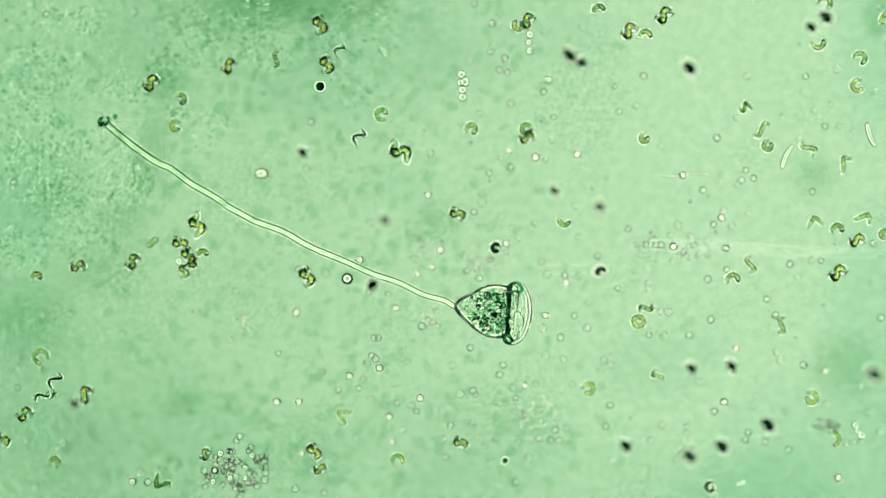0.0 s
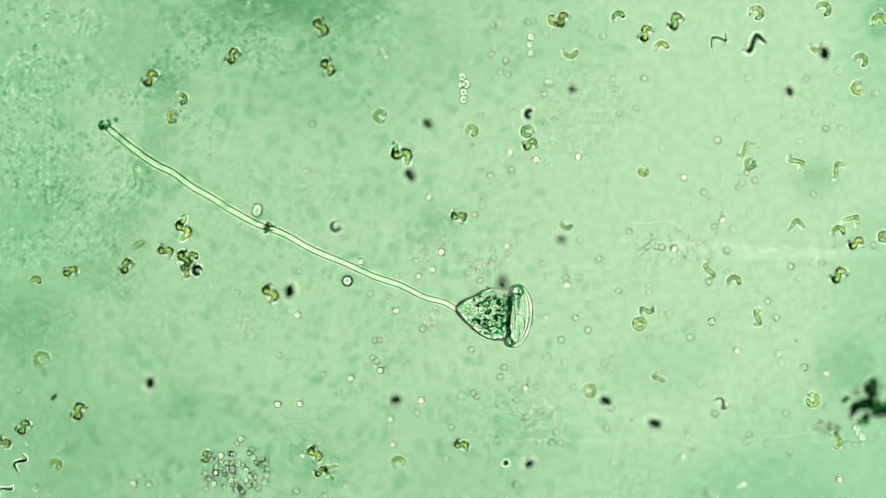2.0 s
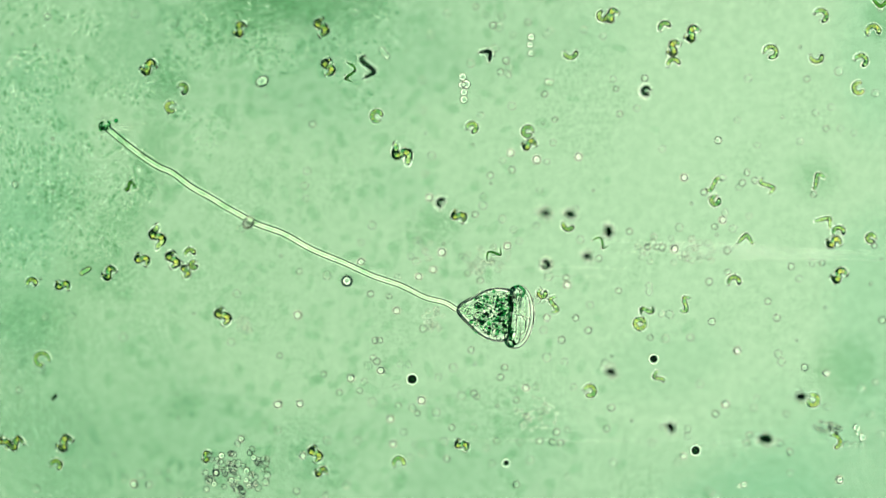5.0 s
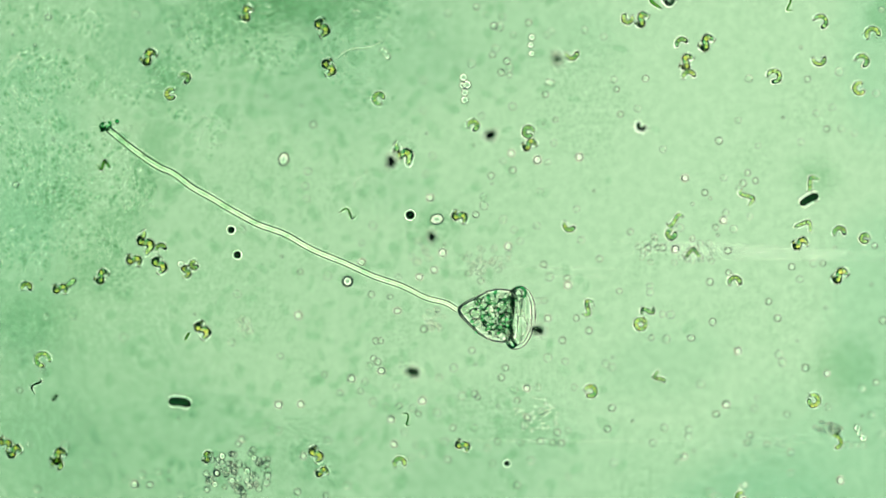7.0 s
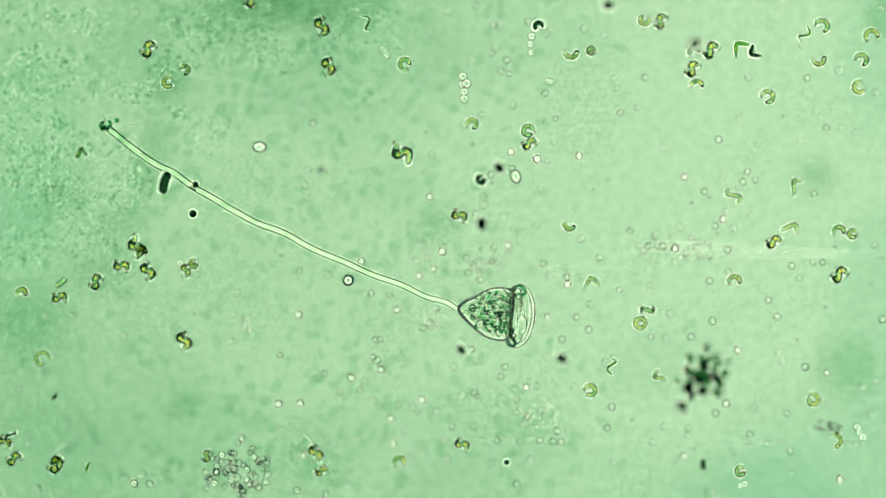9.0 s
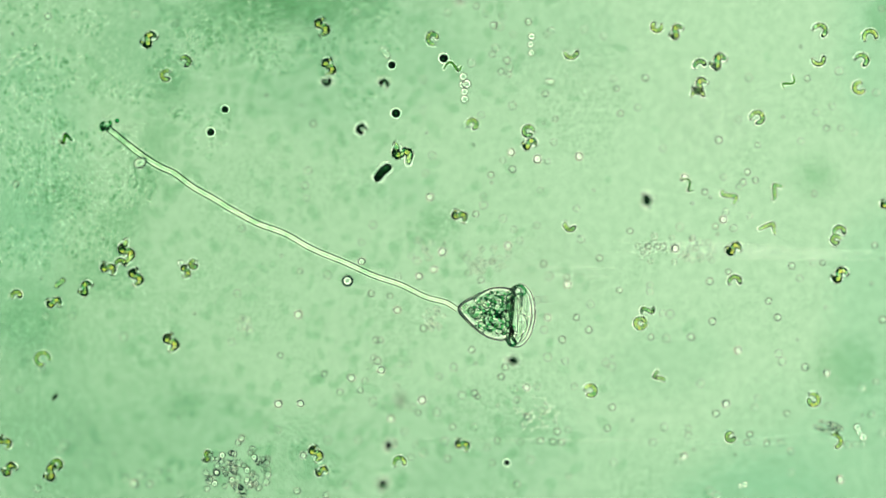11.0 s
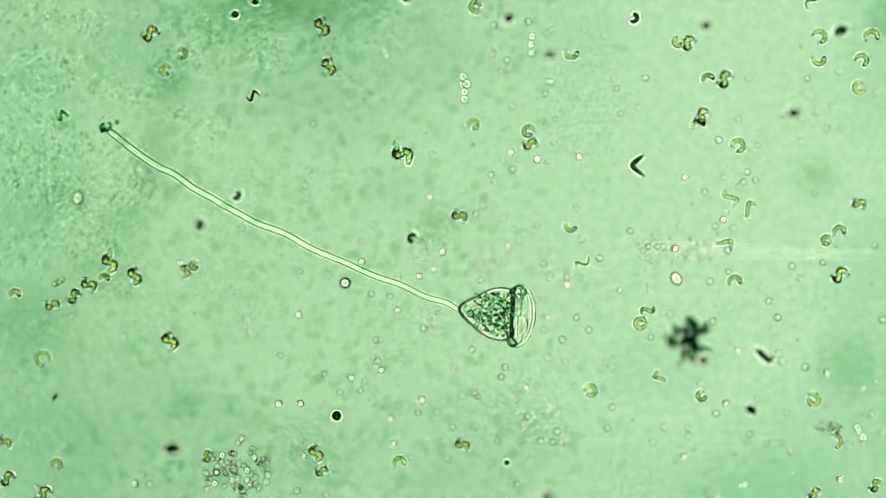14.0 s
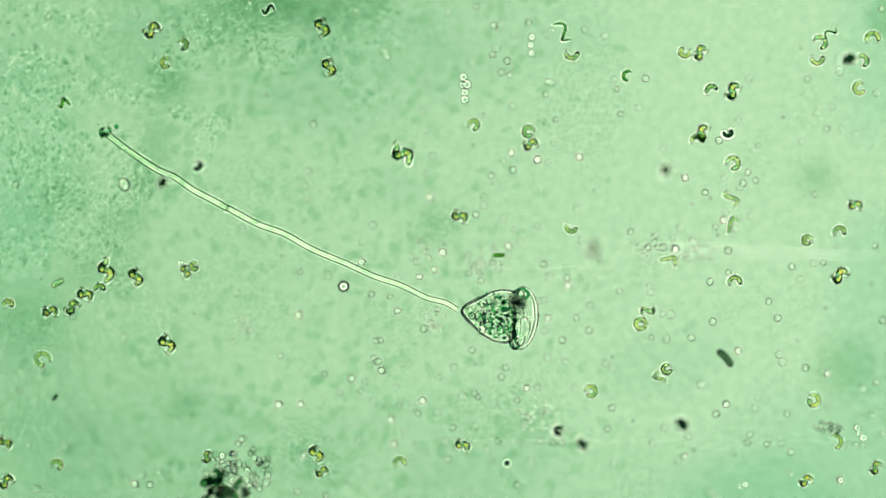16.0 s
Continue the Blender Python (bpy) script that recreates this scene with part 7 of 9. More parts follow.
    walk(cell_105, glide((0, 452, -87, 0.002, 30), (3.6, 452, -87, 0.002, 30), (3.9, 464, 32, 0.002, 30), (4, 471, 107, 0.002, 20), (4.2, 465, 142, 0.002, 26), (6.3, 465, 190, 0.002, 42), (6.5, 481, 228, 0.002, 78), (6.8, 531, 243, 0.002, 3), (7, 502, 282, 0.002, 78), (8, 553, 265, 0.002, 110), (8.5, 573, 223, 0.002, 185), (9, 460, 262, 0.002, 179), (11.5, 242, 307, 0.002, 220), (12, 224, 355, 0.002, 169), (12.5, 181, 352, 0.002, 150), (13, 165, 342, 0.002, 178), (13.5, 138, 347, 0.002, 178), (14, 138, 352, 0.002, 253), (14.5, 205, 403, 0.002, 218), (15, 206, 429, 0.002, 143), (15.5, 200, 420, 0.002, 107), (16, 220, 327, 0.002, 107)))
    walk(cell_106, glide((0, 1284, -80, 1.8, 20), (10.5, 1284, -80, 1.8, 20), (11.2, 1307, 253, 1.8, 20), (11.5, 1312, 319, 0.002, 20), (12, 1325, 501, 0.002, 18), (12.5, 1330, 661, 0.002, -57), (13, 1200, 481, 0.002, 18), (13.6, 1210, 501, 0.002, -57), (14.5, 1175, 483, 0.002, -57), (14.8, 1168, 479, 1.8, -57), (15.5, 89, -73, 1.8, -57), (16, 89, -73, 1.8, -57)))
    walk(cell_107, glide((0, 406, 967, 1.8, 0), (6.7, 406, 967, 1.8, 0), (7.4, 610, 508, 1.8, 0), (7.7, 650, 419, -0.03, 0), (8, 716, 271, -0.03, -5), (8.5, 809, 120, -0.03, -28), (9, 953, 49, -0.03, -41), (9.2, 1005, 43, -0.03, -41), (11.2, 1640, -33, -0.03, -41), (16, 1640, -33, -0.03, -41)))
    walk(cell_108, glide((0, 608, -73, -0.03, 0), (7.6, 608, -73, -0.03, 0), (8.5, 889, 32, -0.03, 0), (9, 1047, 92, -0.03, 0), (9.2, 1100, 111, -0.03, 0), (9.5, 1148, 129, 1.8, 0), (10.2, 1643, 316, 1.8, 0), (16, 1643, 316, 1.8, 0)))
    walk(cell_109, glide((0, 275, 965, 1.8, 0), (8, 275, 965, 1.8, 0), (8.7, 852, 333, 1.8, 0), (9, 882, 300, 0.076, 0), (9.2, 916, 263, 0.076, 0), (9.5, 946, 230, 1.8, 0), (10.2, 1226, -76, 1.8, 0), (16, 1226, -76, 1.8, 0)))
    walk(cell_110, glide((0, 866, 964, 1.8, 0), (7.9, 866, 964, 1.8, 0), (8.6, 856, 499, 1.8, 0), (8.9, 853, 384, 0.022, 0), (9, 852, 320, 0.022, -34), (9.2, 913, 263, 0.022, -34), (9.5, 968, 212, 1.8, -34), (10.2, 1280, -77, 1.8, -34), (16, 1280, -77, 1.8, -34)))
    walk(cell_111, glide((0, 1650, 780, 1.8, 0), (7, 1650, 780, 1.8, 0), (7.7, 956, 513, 1.8, 0), (8, 866, 478, 0.135, 0), (8.5, 619, 383, 0.135, -26), (9, 568, 302, 0.135, -48), (9.2, 568, 271, 0.135, -48), (9.5, 568, 243, 1.8, -48), (10.2, 568, -89, 1.8, -48), (16, 568, -89, 1.8, -48)))
    walk(cell_112, glide((0, 1638, -14, 1.8, 0), (8, 1638, -14, 1.8, 0), (8.7, 924, 538, 1.8, 0), (9, 815, 622, 0.068, 0), (9.2, 694, 715, 0.068, 0), (9.5, 585, 799, 1.8, 0), (10.2, 377, 959, 1.8, 0), (16, 377, 959, 1.8, 0)))
    walk(cell_113, glide((0, 1233, 953, 1.8, 0), (7.8, 1233, 953, 1.8, 0), (8.5, 1149, 843, 1.8, 0), (8.8, 1075, 746, 0.097, 0), (9, 993, 638, 0.097, 19), (9.2, 850, 571, 0.097, 19), (9.5, 722, 511, 1.8, 19), (10.2, -73, 139, 1.8, 19), (16, -73, 139, 1.8, 19)))
    walk(cell_114, glide((0, 1400, 990, 0.11, 40), (7.9, 1400, 990, 0.11, 40), (8.2, 1400, 990, 0.11, 40), (8.5, 1344, 868, 0.11, 41), (9, 1245, 666, 0.11, 66), (9.2, 1120, 597, 0.11, 82), (9.6, 700, 561, 0.11, 111), (10.1, 470, 731, 0.06, 132), (10.5, 405, 881, 0.06, 132), (10.8, 373, 955, 0.06, 132), (16, 373, 955, 0.06, 132)))
    walk(cell_115, glide((0, 1259, 972, 0.046, 80), (8.4, 1259, 972, 0.046, 80), (8.8, 1250, 872, 0.046, 80), (9, 1245, 824, 0.046, 91), (9.2, 1224, 767, 0.046, 91), (9.5, 1205, 716, 1.8, 91), (10.2, 906, -75, 1.8, 91), (16, 906, -75, 1.8, 91)))
    walk(cell_116, glide((0, 1300, 970, 1.8, 0), (7.5, 1300, 970, 1.8, 0), (8.2, 1257, 856, 1.8, 0), (8.5, 1243, 820, 0.139, 0), (9, 1205, 722, 0.139, 0), (9.3, 1192, 686, 1.8, 0), (10, 899, -82, 1.8, 0), (16, 899, -82, 1.8, 0)))
    walk(cell_117, glide((0, 911, 953, -0.05, 0), (7.27, 911, 953, -0.05, 0), (7.7, 885, 899, -0.05, 0), (8, 867, 862, -0.05, 49), (8.2, 800, 870, -0.05, 49), (10.2, 45, 954, -0.05, 49), (16, 45, 954, -0.05, 49)))
    walk(cell_118, glide((0, 989, -76, 1.8, 80), (10.3, 989, -76, 1.8, 80), (11, 1077, 100, 1.8, 80), (11.3, 1096, 139, 0.035, 80), (11.5, 1118, 182, 0.035, 57), (11.8, 1108, 261, 0.035, 38), (12, 1050, 351, 0.035, 38), (12.3, 998, 432, 1.8, 38), (13, 660, 956, 1.8, 38), (16, 660, 956, 1.8, 38)))
    walk(cell_119, glide((0, 641, -70, 1.8, 0), (10.3, 641, -70, 1.8, 0), (11, 960, 153, 1.8, 0), (11.3, 1001, 182, 0.015, 0), (11.5, 1047, 214, 0.015, -49), (12, 989, 427, 0.015, -101), (12.4, 712, 431, 0.015, -124), (12.5, 668, 404, 0.015, -142), (13, 573, 250, 0.015, -177), (13.5, 617, 117, 0.015, -190), (13.9, 686, 24, 0.015, -190), (14.3, 757, -73, 0.015, -190), (16, 757, -73, 0.015, -190)))
    walk(cell_120, glide((0, 1490, -81, 1.8, 0), (10.3, 1490, -81, 1.8, 0), (11, 1242, 223, 1.8, 0), (11.3, 1187, 290, 0.035, 0), (11.5, 1126, 365, 0.035, -8), (11.6, 1043, 434, 0.035, -33), (12.2, 720, 453, 0.035, -45), (12.8, 518, 405, 0.035, -54), (13, 493, 393, 0.035, -59), (13.5, 453, 367, 0.035, -57), (14, 418, 345, 0.035, -56), (14.5, 392, 331, 0.035, -68), (15, 375, 313, 0.035, -62), (16, 349, 292, 0.035, -62)))
    walk(cell_121, glide((0, 1576, -82, 1.8, 40), (10.3, 1576, -82, 1.8, 40), (11, 1250, 282, 1.8, 40), (11.3, 1216, 321, -0.03, 40), (11.5, 1178, 364, -0.03, 32), (11.8, 1060, 451, -0.03, 12), (12.1, 807, 488, -0.03, -41), (12.5, 714, 260, -0.03, -82), (13, 833, 97, -0.03, -105), (13.5, 988, 39, -0.03, -117), (14, 1121, 32, -0.03, -133), (14.5, 1210, 63, -0.03, -143), (15, 1272, 104, -0.03, -166), (15.5, 1295, 157, -0.03, -187), (16, 1288, 234, -0.03, -187)))
    walk(cell_122, glide((0, 1643, 789, 1.8, 0), (10.3, 1643, 789, 1.8, 0), (11, 655, 591, 1.8, 0), (11.3, 545, 569, 0.018, 0), (11.5, 423, 544, 0.018, 0), (11.8, 312, 522, 1.8, 0), (12.5, -87, 442, 1.8, 0), (16, -87, 442, 1.8, 0)))
    walk(cell_123, glide((0, 1639, 70, 1.8, -50), (10.4, 1639, 70, 1.8, -50), (11.1, 884, 567, 1.8, -50), (11.4, 787, 630, -0.02, -50), (11.5, 734, 666, -0.02, -30), (11.9, 638, 848, -0.02, -30), (12.2, 583, 954, -0.02, -30), (16, 583, 954, -0.02, -30)))
    walk(cell_124, glide((0, 1419, -82, 1.8, 0), (10.3, 1419, -82, 1.8, 0), (11, 1242, 177, 1.8, 0), (11.3, 1216, 215, 0.147, 0), (11.5, 1187, 258, 0.147, -24), (12, 1066, 307, 0.147, -19), (12.5, 880, 405, 0.147, -55), (12.7, 787, 367, 0.147, -89), (13, 753, 270, 0.147, -128), (13.5, 842, 151, 0.147, -150), (14, 974, 97, 0.147, -168), (14.5, 1087, 107, 0.147, -184), (15, 1171, 149, 0.147, -209), (15.5, 1203, 212, 0.147, -239), (16, 1179, 302, 0.147, -239)))
    walk(cell_125, glide((0, 1474, -75, 1.8, 0), (10.3, 1474, -75, 1.8, 0), (11, 1262, 191, 1.8, 0), (11.3, 1225, 238, 0.089, 0), (11.5, 1184, 290, 0.089, -13), (12, 879, 488, 0.089, -40), (12.5, 554, 456, 0.089, -42), (13, 446, 440, 0.089, -56), (13.5, 397, 414, 0.089, -51), (14, 352, 398, 0.089, -54), (14.5, 328, 386, 0.089, -78), (15, 313, 362, 0.089, -79), (15.5, 303, 342, 0.089, -72), (16, 286, 322, 0.089, -72)))
    walk(cell_126, glide((0, -84, 10, 1.8, 0), (10.3, -84, 10, 1.8, 0), (11, 936, 45, 1.8, 0), (11.3, 975, 47, 0.035, 0), (11.5, 1020, 48, 0.035, -12), (12, 1115, 80, 0.035, -24), (12.5, 1182, 131, 0.035, -53), (13, 1200, 214, 0.035, -79), (13.5, 1153, 315, 0.035, -98), (13.8, 995, 440, 0.035, -98), (14.1, 901, 516, 1.8, -98), (14.8, 338, 964, 1.8, -98), (16, 338, 964, 1.8, -98)))
    walk(cell_127, glide((0, 415, -73, 0.147, 0), (9.3, 415, -73, 0.147, 0), (11.3, 887, 13, 0.147, 0), (12, 1003, 35, 0.147, 2), (12.5, 1078, 45, 0.147, 10), (13, 1150, 41, 0.147, 8), (13.5, 1204, 39, 0.147, -1), (14, 1248, 48, 0.147, 0), (14.5, 1283, 55, 0.147, 15), (15, 1332, 46, 0.147, 31), (15.7, 1384, 10, 0.147, 31), (16, 1516, -80, 0.147, 31)))
    walk(cell_128, glide((0, 1645, 855, 1.8, 60), (10.4, 1645, 855, 1.8, 60), (11.1, 799, 482, 1.8, 60), (11.4, 730, 451, -0.03, 60), (11.5, 692, 434, -0.03, 61), (12, 557, 378, -0.03, 46), (12.5, 498, 321, -0.03, 38), (13, 462, 270, -0.03, 22), (13.5, 452, 220, -0.03, 17), (14, 447, 171, -0.03, 17), (14.5, 444, 129, -0.03, 7), (15, 451, 86, -0.03, 3), (15.5, 460, 53, -0.03, -1), (16, 474, 17, -0.03, -1)))
    walk(cell_129, glide((0, 1656, 391, 1.8, 0), (10.4, 1656, 391, 1.8, 0), (11.1, 885, 496, 1.8, 0), (11.4, 764, 512, 0.164, 0), (11.5, 697, 522, 0.164, 5), (12, 482, 577, 0.164, 15), (12.5, 395, 624, 0.164, 30), (13, 344, 685, 0.164, 41), (13.5, 326, 728, 0.164, 45), (14, 305, 796, 0.164, 55), (14.5, 300, 858, 0.164, 49), (14.7, 295, 880, 0.164, 49), (15.4, 278, 958, 0.164, 49), (16, 278, 958, 0.164, 49)))
    walk(cell_130, glide((0, 1656, 584, 1.8, 0), (11.2, 1656, 584, 1.8, 0), (11.9, 1009, 440, 1.8, 0), (12.2, 914, 419, 0.102, 0), (12.5, 756, 384, 0.102, -39), (13, 698, 235, 0.102, -79), (13.5, 782, 119, 0.102, -92), (14, 900, 32, 0.102, -100), (14.2, 945, 11, 0.102, -100), (15.03, 1127, -72, 0.102, -100), (16, 1127, -72, 0.102, -100)))
    walk(cell_131, glide((0, 1449, 961, 1.8, 240), (10.9, 1449, 961, 1.8, 240), (11.6, 944, 514, 1.8, 240), (11.9, 850, 431, -0.03, 240), (12, 798, 385, -0.03, 225), (12.1, 775, 345, -0.03, 210), (12.3, 789, 264, -0.03, 200), (12.5, 845, 212, -0.03, 190), (12.6, 874, 186, -0.03, 188), (12.9, 958, 164, -0.03, 180), (13, 991, 166, -0.03, 175), (13.5, 1093, 204, -0.03, 150), (14, 1130, 294, -0.03, 90), (14.3, 1086, 391, -0.03, 60), (14.6, 1060, 450, 1.8, 60), (15.3, 831, 956, 1.8, 60), (16, 831, 956, 1.8, 60)))
    walk(cell_132, glide((0, 1643, -46, 0.076, 0), (9.8, 1643, -46, 0.076, 0), (11.8, 1449, 1, 0.076, 0), (12, 1442, 2, 0.076, 75), (12.5, 1455, 22, 0.076, 63), (13, 1459, 39, 0.076, 93), (13.5, 1472, 47, 0.076, 93), (14, 1488, 58, 0.076, 70), (15, 1498, 80, 0.076, 49), (15.5, 1497, 93, 0.076, 66), (16, 1502, 107, 0.076, 66)))
    walk(cell_133, glide((0, 1354, -71, 1.8, 0), (11.6, 1354, -71, 1.8, 0), (12.3, 904, 529, 1.8, 0), (12.6, 850, 601, 0.018, 0), (12.8, 790, 681, 0.018, 19), (13, 772, 786, 0.018, 25), (13.1, 770, 838, 0.018, 25), (13.4, 767, 958, 0.018, 25), (16, 767, 958, 0.018, 25)))
    walk(cell_134, glide((0, 1291, 952, 0.106, 0), (11.9, 1291, 952, 0.106, 0), (12.2, 1260, 901, 0.106, 0), (12.5, 1188, 783, 0.106, 7), (12.8, 1080, 661, 0.106, 20), (13, 978, 601, 0.106, 38), (13.2, 820, 591, 0.106, 38), (13.5, 678, 582, 1.8, 38), (14.2, -78, 534, 1.8, 38), (16, -78, 534, 1.8, 38)))
    walk(cell_135, glide((0, 1370, 964, 0.102, 0), (12.3, 1370, 964, 0.102, 0), (12.6, 1300, 866, 0.102, 0), (13, 1207, 736, 0.102, 11), (13.4, 1014, 578, 0.102, 11), (13.7, 927, 507, 1.8, 11), (14.4, 209, -80, 1.8, 11), (16, 209, -80, 1.8, 11)))
    walk(cell_136, glide((0, 1577, 966, 0.065, -20), (10.57, 1577, 966, 0.065, -20), (11.5, 1534, 875, 0.065, -20), (12.5, 1488, 777, 0.065, -15), (13, 1455, 725, 0.065, -10), (13.5, 1418, 681, 0.065, -1), (14, 1352, 630, 0.065, 7), (14.5, 1277, 594, 0.065, 13), (14.9, 1191, 566, 0.065, 13), (15.2, 1152, 553, 1.8, 13), (15.9, -81, 145, 1.8, 13), (16, -81, 145, 1.8, 13)))
    walk(cell_137, glide((0, 1550, -79, 1.8, 0), (11.4, 1550, -79, 1.8, 0), (12.1, 1305, 246, 1.8, 0), (12.4, 1297, 257, 0.147, 0), (12.5, 1292, 263, 0.147, -22), (13, 1190, 304, 0.147, -26), (13.5, 1054, 344, 0.147, -31), (13.9, 868, 373, 0.147, -31), (14.2, 785, 386, 1.8, -31), (14.9, -80, 522, 1.8, -31), (16, -80, 522, 1.8, -31)))
    walk(cell_138, glide((0, 1012, 953, 1.8, 0), (13, 1012, 953, 1.8, 0), (13.7, 765, 488, 1.8, 0), (14, 730, 424, 0.022, 0), (14.5, 636, 245, 0.022, -38), (15, 718, 83, 0.022, -51), (15.3, 780, 19, 0.022, -51), (15.77, 879, -81, 0.022, -51), (16, 879, -81, 0.022, -51)))
    walk(cell_139, glide((0, 800, 960, 1.8, -20), (13.2, 800, 960, 1.8, -20), (13.9, 775, 500, 1.8, -20), (14.2, 770, 401, -0.03, -20), (14.4, 764, 290, -0.03, -37), (14.5, 775, 262, -0.03, -46), (14.8, 830, 179, -0.03, -46), (15.1, 863, 130, 1.8, -46), (15.8, 996, -71, 1.8, -46), (16, 996, -71, 1.8, -46)))
    walk(cell_140, glide((0, 1320, 953, 1.8, -30), (13.3, 1320, 953, 1.8, -30), (14, 963, 543, 1.8, -30), (14.3, 900, 470, -0.03, -30), (14.5, 830, 390, -0.03, -50), (14.8, 790, 199, -0.03, -50), (15.1, 765, 85, 1.8, -50), (15.8, 732, -75, 1.8, -50), (16, 732, -75, 1.8, -50)))
    walk(cell_141, glide((0, 1639, 693, 1.8, 0), (13.3, 1639, 693, 1.8, 0), (14, 991, 499, 1.8, 0), (14.3, 930, 480, 0, 0), (14.5, 862, 460, 0, -7), (14.8, 740, 399, 0, -7), (15.1, 666, 363, 1.8, -7), (15.8, -84, -10, 1.8, -7), (16, -84, -10, 1.8, -7)))
    walk(cell_142, glide((0, 1641, 128, 1.8, 0), (11.4, 1641, 128, 1.8, 0), (12.1, 1464, 128, 1.8, 0), (12.4, 1461, 128, 0.147, 0), (12.5, 1459, 128, 0.147, 36), (13, 1436, 157, 0.147, 35), (13.5, 1422, 174, 0.147, 40), (14, 1404, 203, 0.147, 34), (14.5, 1370, 242, 0.147, 28), (14.9, 1323, 282, 0.147, 27), (15.4, 1180, 399, 0.147, 27), (15.7, 1108, 458, 1.8, 27), (16, 1094, 469, 1.8, 27)))
    walk(cell_143, glide((0, 1452, 959, 1.8, 0), (12.8, 1452, 959, 1.8, 0), (13.5, 1365, 798, 1.8, 0), (13.8, 1348, 765, 0.068, 0), (14, 1328, 728, 0.068, 13), (14.5, 1245, 649, 0.068, 27), (14.9, 1079, 579, 0.068, 27), (15.2, 1004, 548, 1.8, 27), (15.9, -82, 90, 1.8, 27), (16, -82, 90, 1.8, 27)))
    walk(cell_144, glide((0, -72, 361, 0.156, 0), (11.8, -72, 361, 0.156, 0), (13.8, 894, 843, 0.156, 0), (14, 968, 880, 0.156, 59), (14.5, 1060, 730, 0.156, 59), (14.8, 1093, 677, 1.8, 59), (15.5, 1552, -70, 1.8, 59), (16, 1552, -70, 1.8, 59)))
    walk(cell_145, glide((0, 1347, -84, -0.03, 60), (11.8, 1347, -84, -0.03, 60), (13.8, 1432, 1, -0.03, 60), (14, 1435, 4, -0.03, 59), (14.5, 1450, 20, -0.03, 58), (15, 1460, 31, -0.03, 42), (16, 1470, 58, -0.03, 42)))
    walk(cell_146, glide((0, 1654, 360, -0.087, 0), (9.63, 1654, 360, -0.087, 5), (11.3, 1554, 362, -0.087, 0), (12.5, 1539, 362, -0.087, -5), (13.5, 1530, 362, -0.087, -7), (14, 1520, 361, -0.087, -8), (14.5, 1520, 361, -0.087, -9), (15.5, 1514, 361, -0.087, -8), (16, 1513, 363, -0.087, -7)))
    walk(cell_147, glide((0, 1577, 952, -0.087, 61), (10.37, 1577, 952, -0.087, 65), (11.7, 1551, 877, -0.087, 60), (12.5, 1550, 872, -0.087, 57), (15, 1548, 846, -0.087, 53), (16, 1549, 828, -0.087, 55)))
    walk(cell_148, glide((0, 1441, 958, -0.087, 47), (12.57, 1441, 958, -0.087, 45), (13.9, 1441, 878, -0.087, 40), (14, 1441, 875, -0.087, 40), (14.5, 1436, 868, -0.087, 38), (14.7, 1433, 868, -0.087, 37), (15, 1431, 862, -0.087, 36), (16, 1425, 851, -0.087, 34)))
    walk(cell_149, glide((0, 772, 956, 1.8, 0), (13.6, 772, 956, 1.8, 0), (14.3, 753, 473, 1.8, 0), (14.6, 750, 396, -0.02, 0), (15, 744, 225, -0.02, -31), (15.5, 854, 105, -0.02, -51), (16, 996, 57, -0.02, -51)))
    walk(cell_150, glide((0, -70, 744, 1.8, 0), (13.8, -70, 744, 1.8, 0), (14.5, 803, 203, 1.8, 0), (14.8, 848, 175, -0.03, 0), (15, 898, 144, -0.03, -13), (15.5, 1013, 117, -0.03, -30), (16, 1111, 136, -0.03, -30)))
    walk(cell_151, glide((0, 65, 960, 1.8, -30), (13.6, 65, 960, 1.8, -30), (14.3, 776, 364, 1.8, -30), (14.6, 831, 318, 0.022, -30), (15, 953, 216, 0.022, -73), (15.5, 1076, 264, 0.022, -127), (15.9, 1053, 404, 0.18, -127), (16, 1047, 439, 0.24, -127)))
    walk(cell_152, glide((0, 1083, 967, 1.8, 0), (14.1, 1083, 967, 1.8, 0), (14.8, 958, 745, 1.8, 0), (15.1, 946, 723, 0.081, 0), (15.5, 918, 675, 0.081, 19), (15.7, 880, 650, 0.081, 19), (16, 831, 618, 1.8, 19)))
    walk(cell_153, glide((0, 1644, 883, 1.8, 0), (14.3, 1644, 883, 1.8, 0), (15, 1022, 752, 1.8, 0), (15.3, 959, 739, 0.018, 0), (15.5, 890, 724, 0.018, 38), (15.7, 830, 780, 0.018, 38), (16, 755, 849, 1.8, 38)))
    walk(cell_154, glide((0, 1490, 958, 0.093, 0), (14.37, 1490, 958, 0.093, 0), (14.7, 1458, 863, 0.093, 0), (15, 1428, 778, 0.093, 16), (15.5, 1312, 652, 0.093, 39), (15.9, 993, 562, 0.093, 39), (16, 914, 539, 0.093, 39)))
    walk(cell_155, glide((0, 1374, 957, 0.02, -50), (14.9, 1374, 957, 0.02, -50), (15.2, 1359, 899, 0.02, -50), (15.5, 1342, 829, 0.02, -48), (16, 1282, 635, 0.02, -48)))
    walk(cell_156, glide((0, 1166, 959, 1.8, 0), (13.6, 1166, 959, 1.8, 0), (14.3, 731, 475, 1.8, 0), (14.6, 684, 424, -0.05, 0), (15, 581, 310, -0.05, -25), (15.5, 568, 194, -0.05, -39), (15.6, 575, 163, -0.05, -39), (15.9, 595, 87, 1.8, -39)))
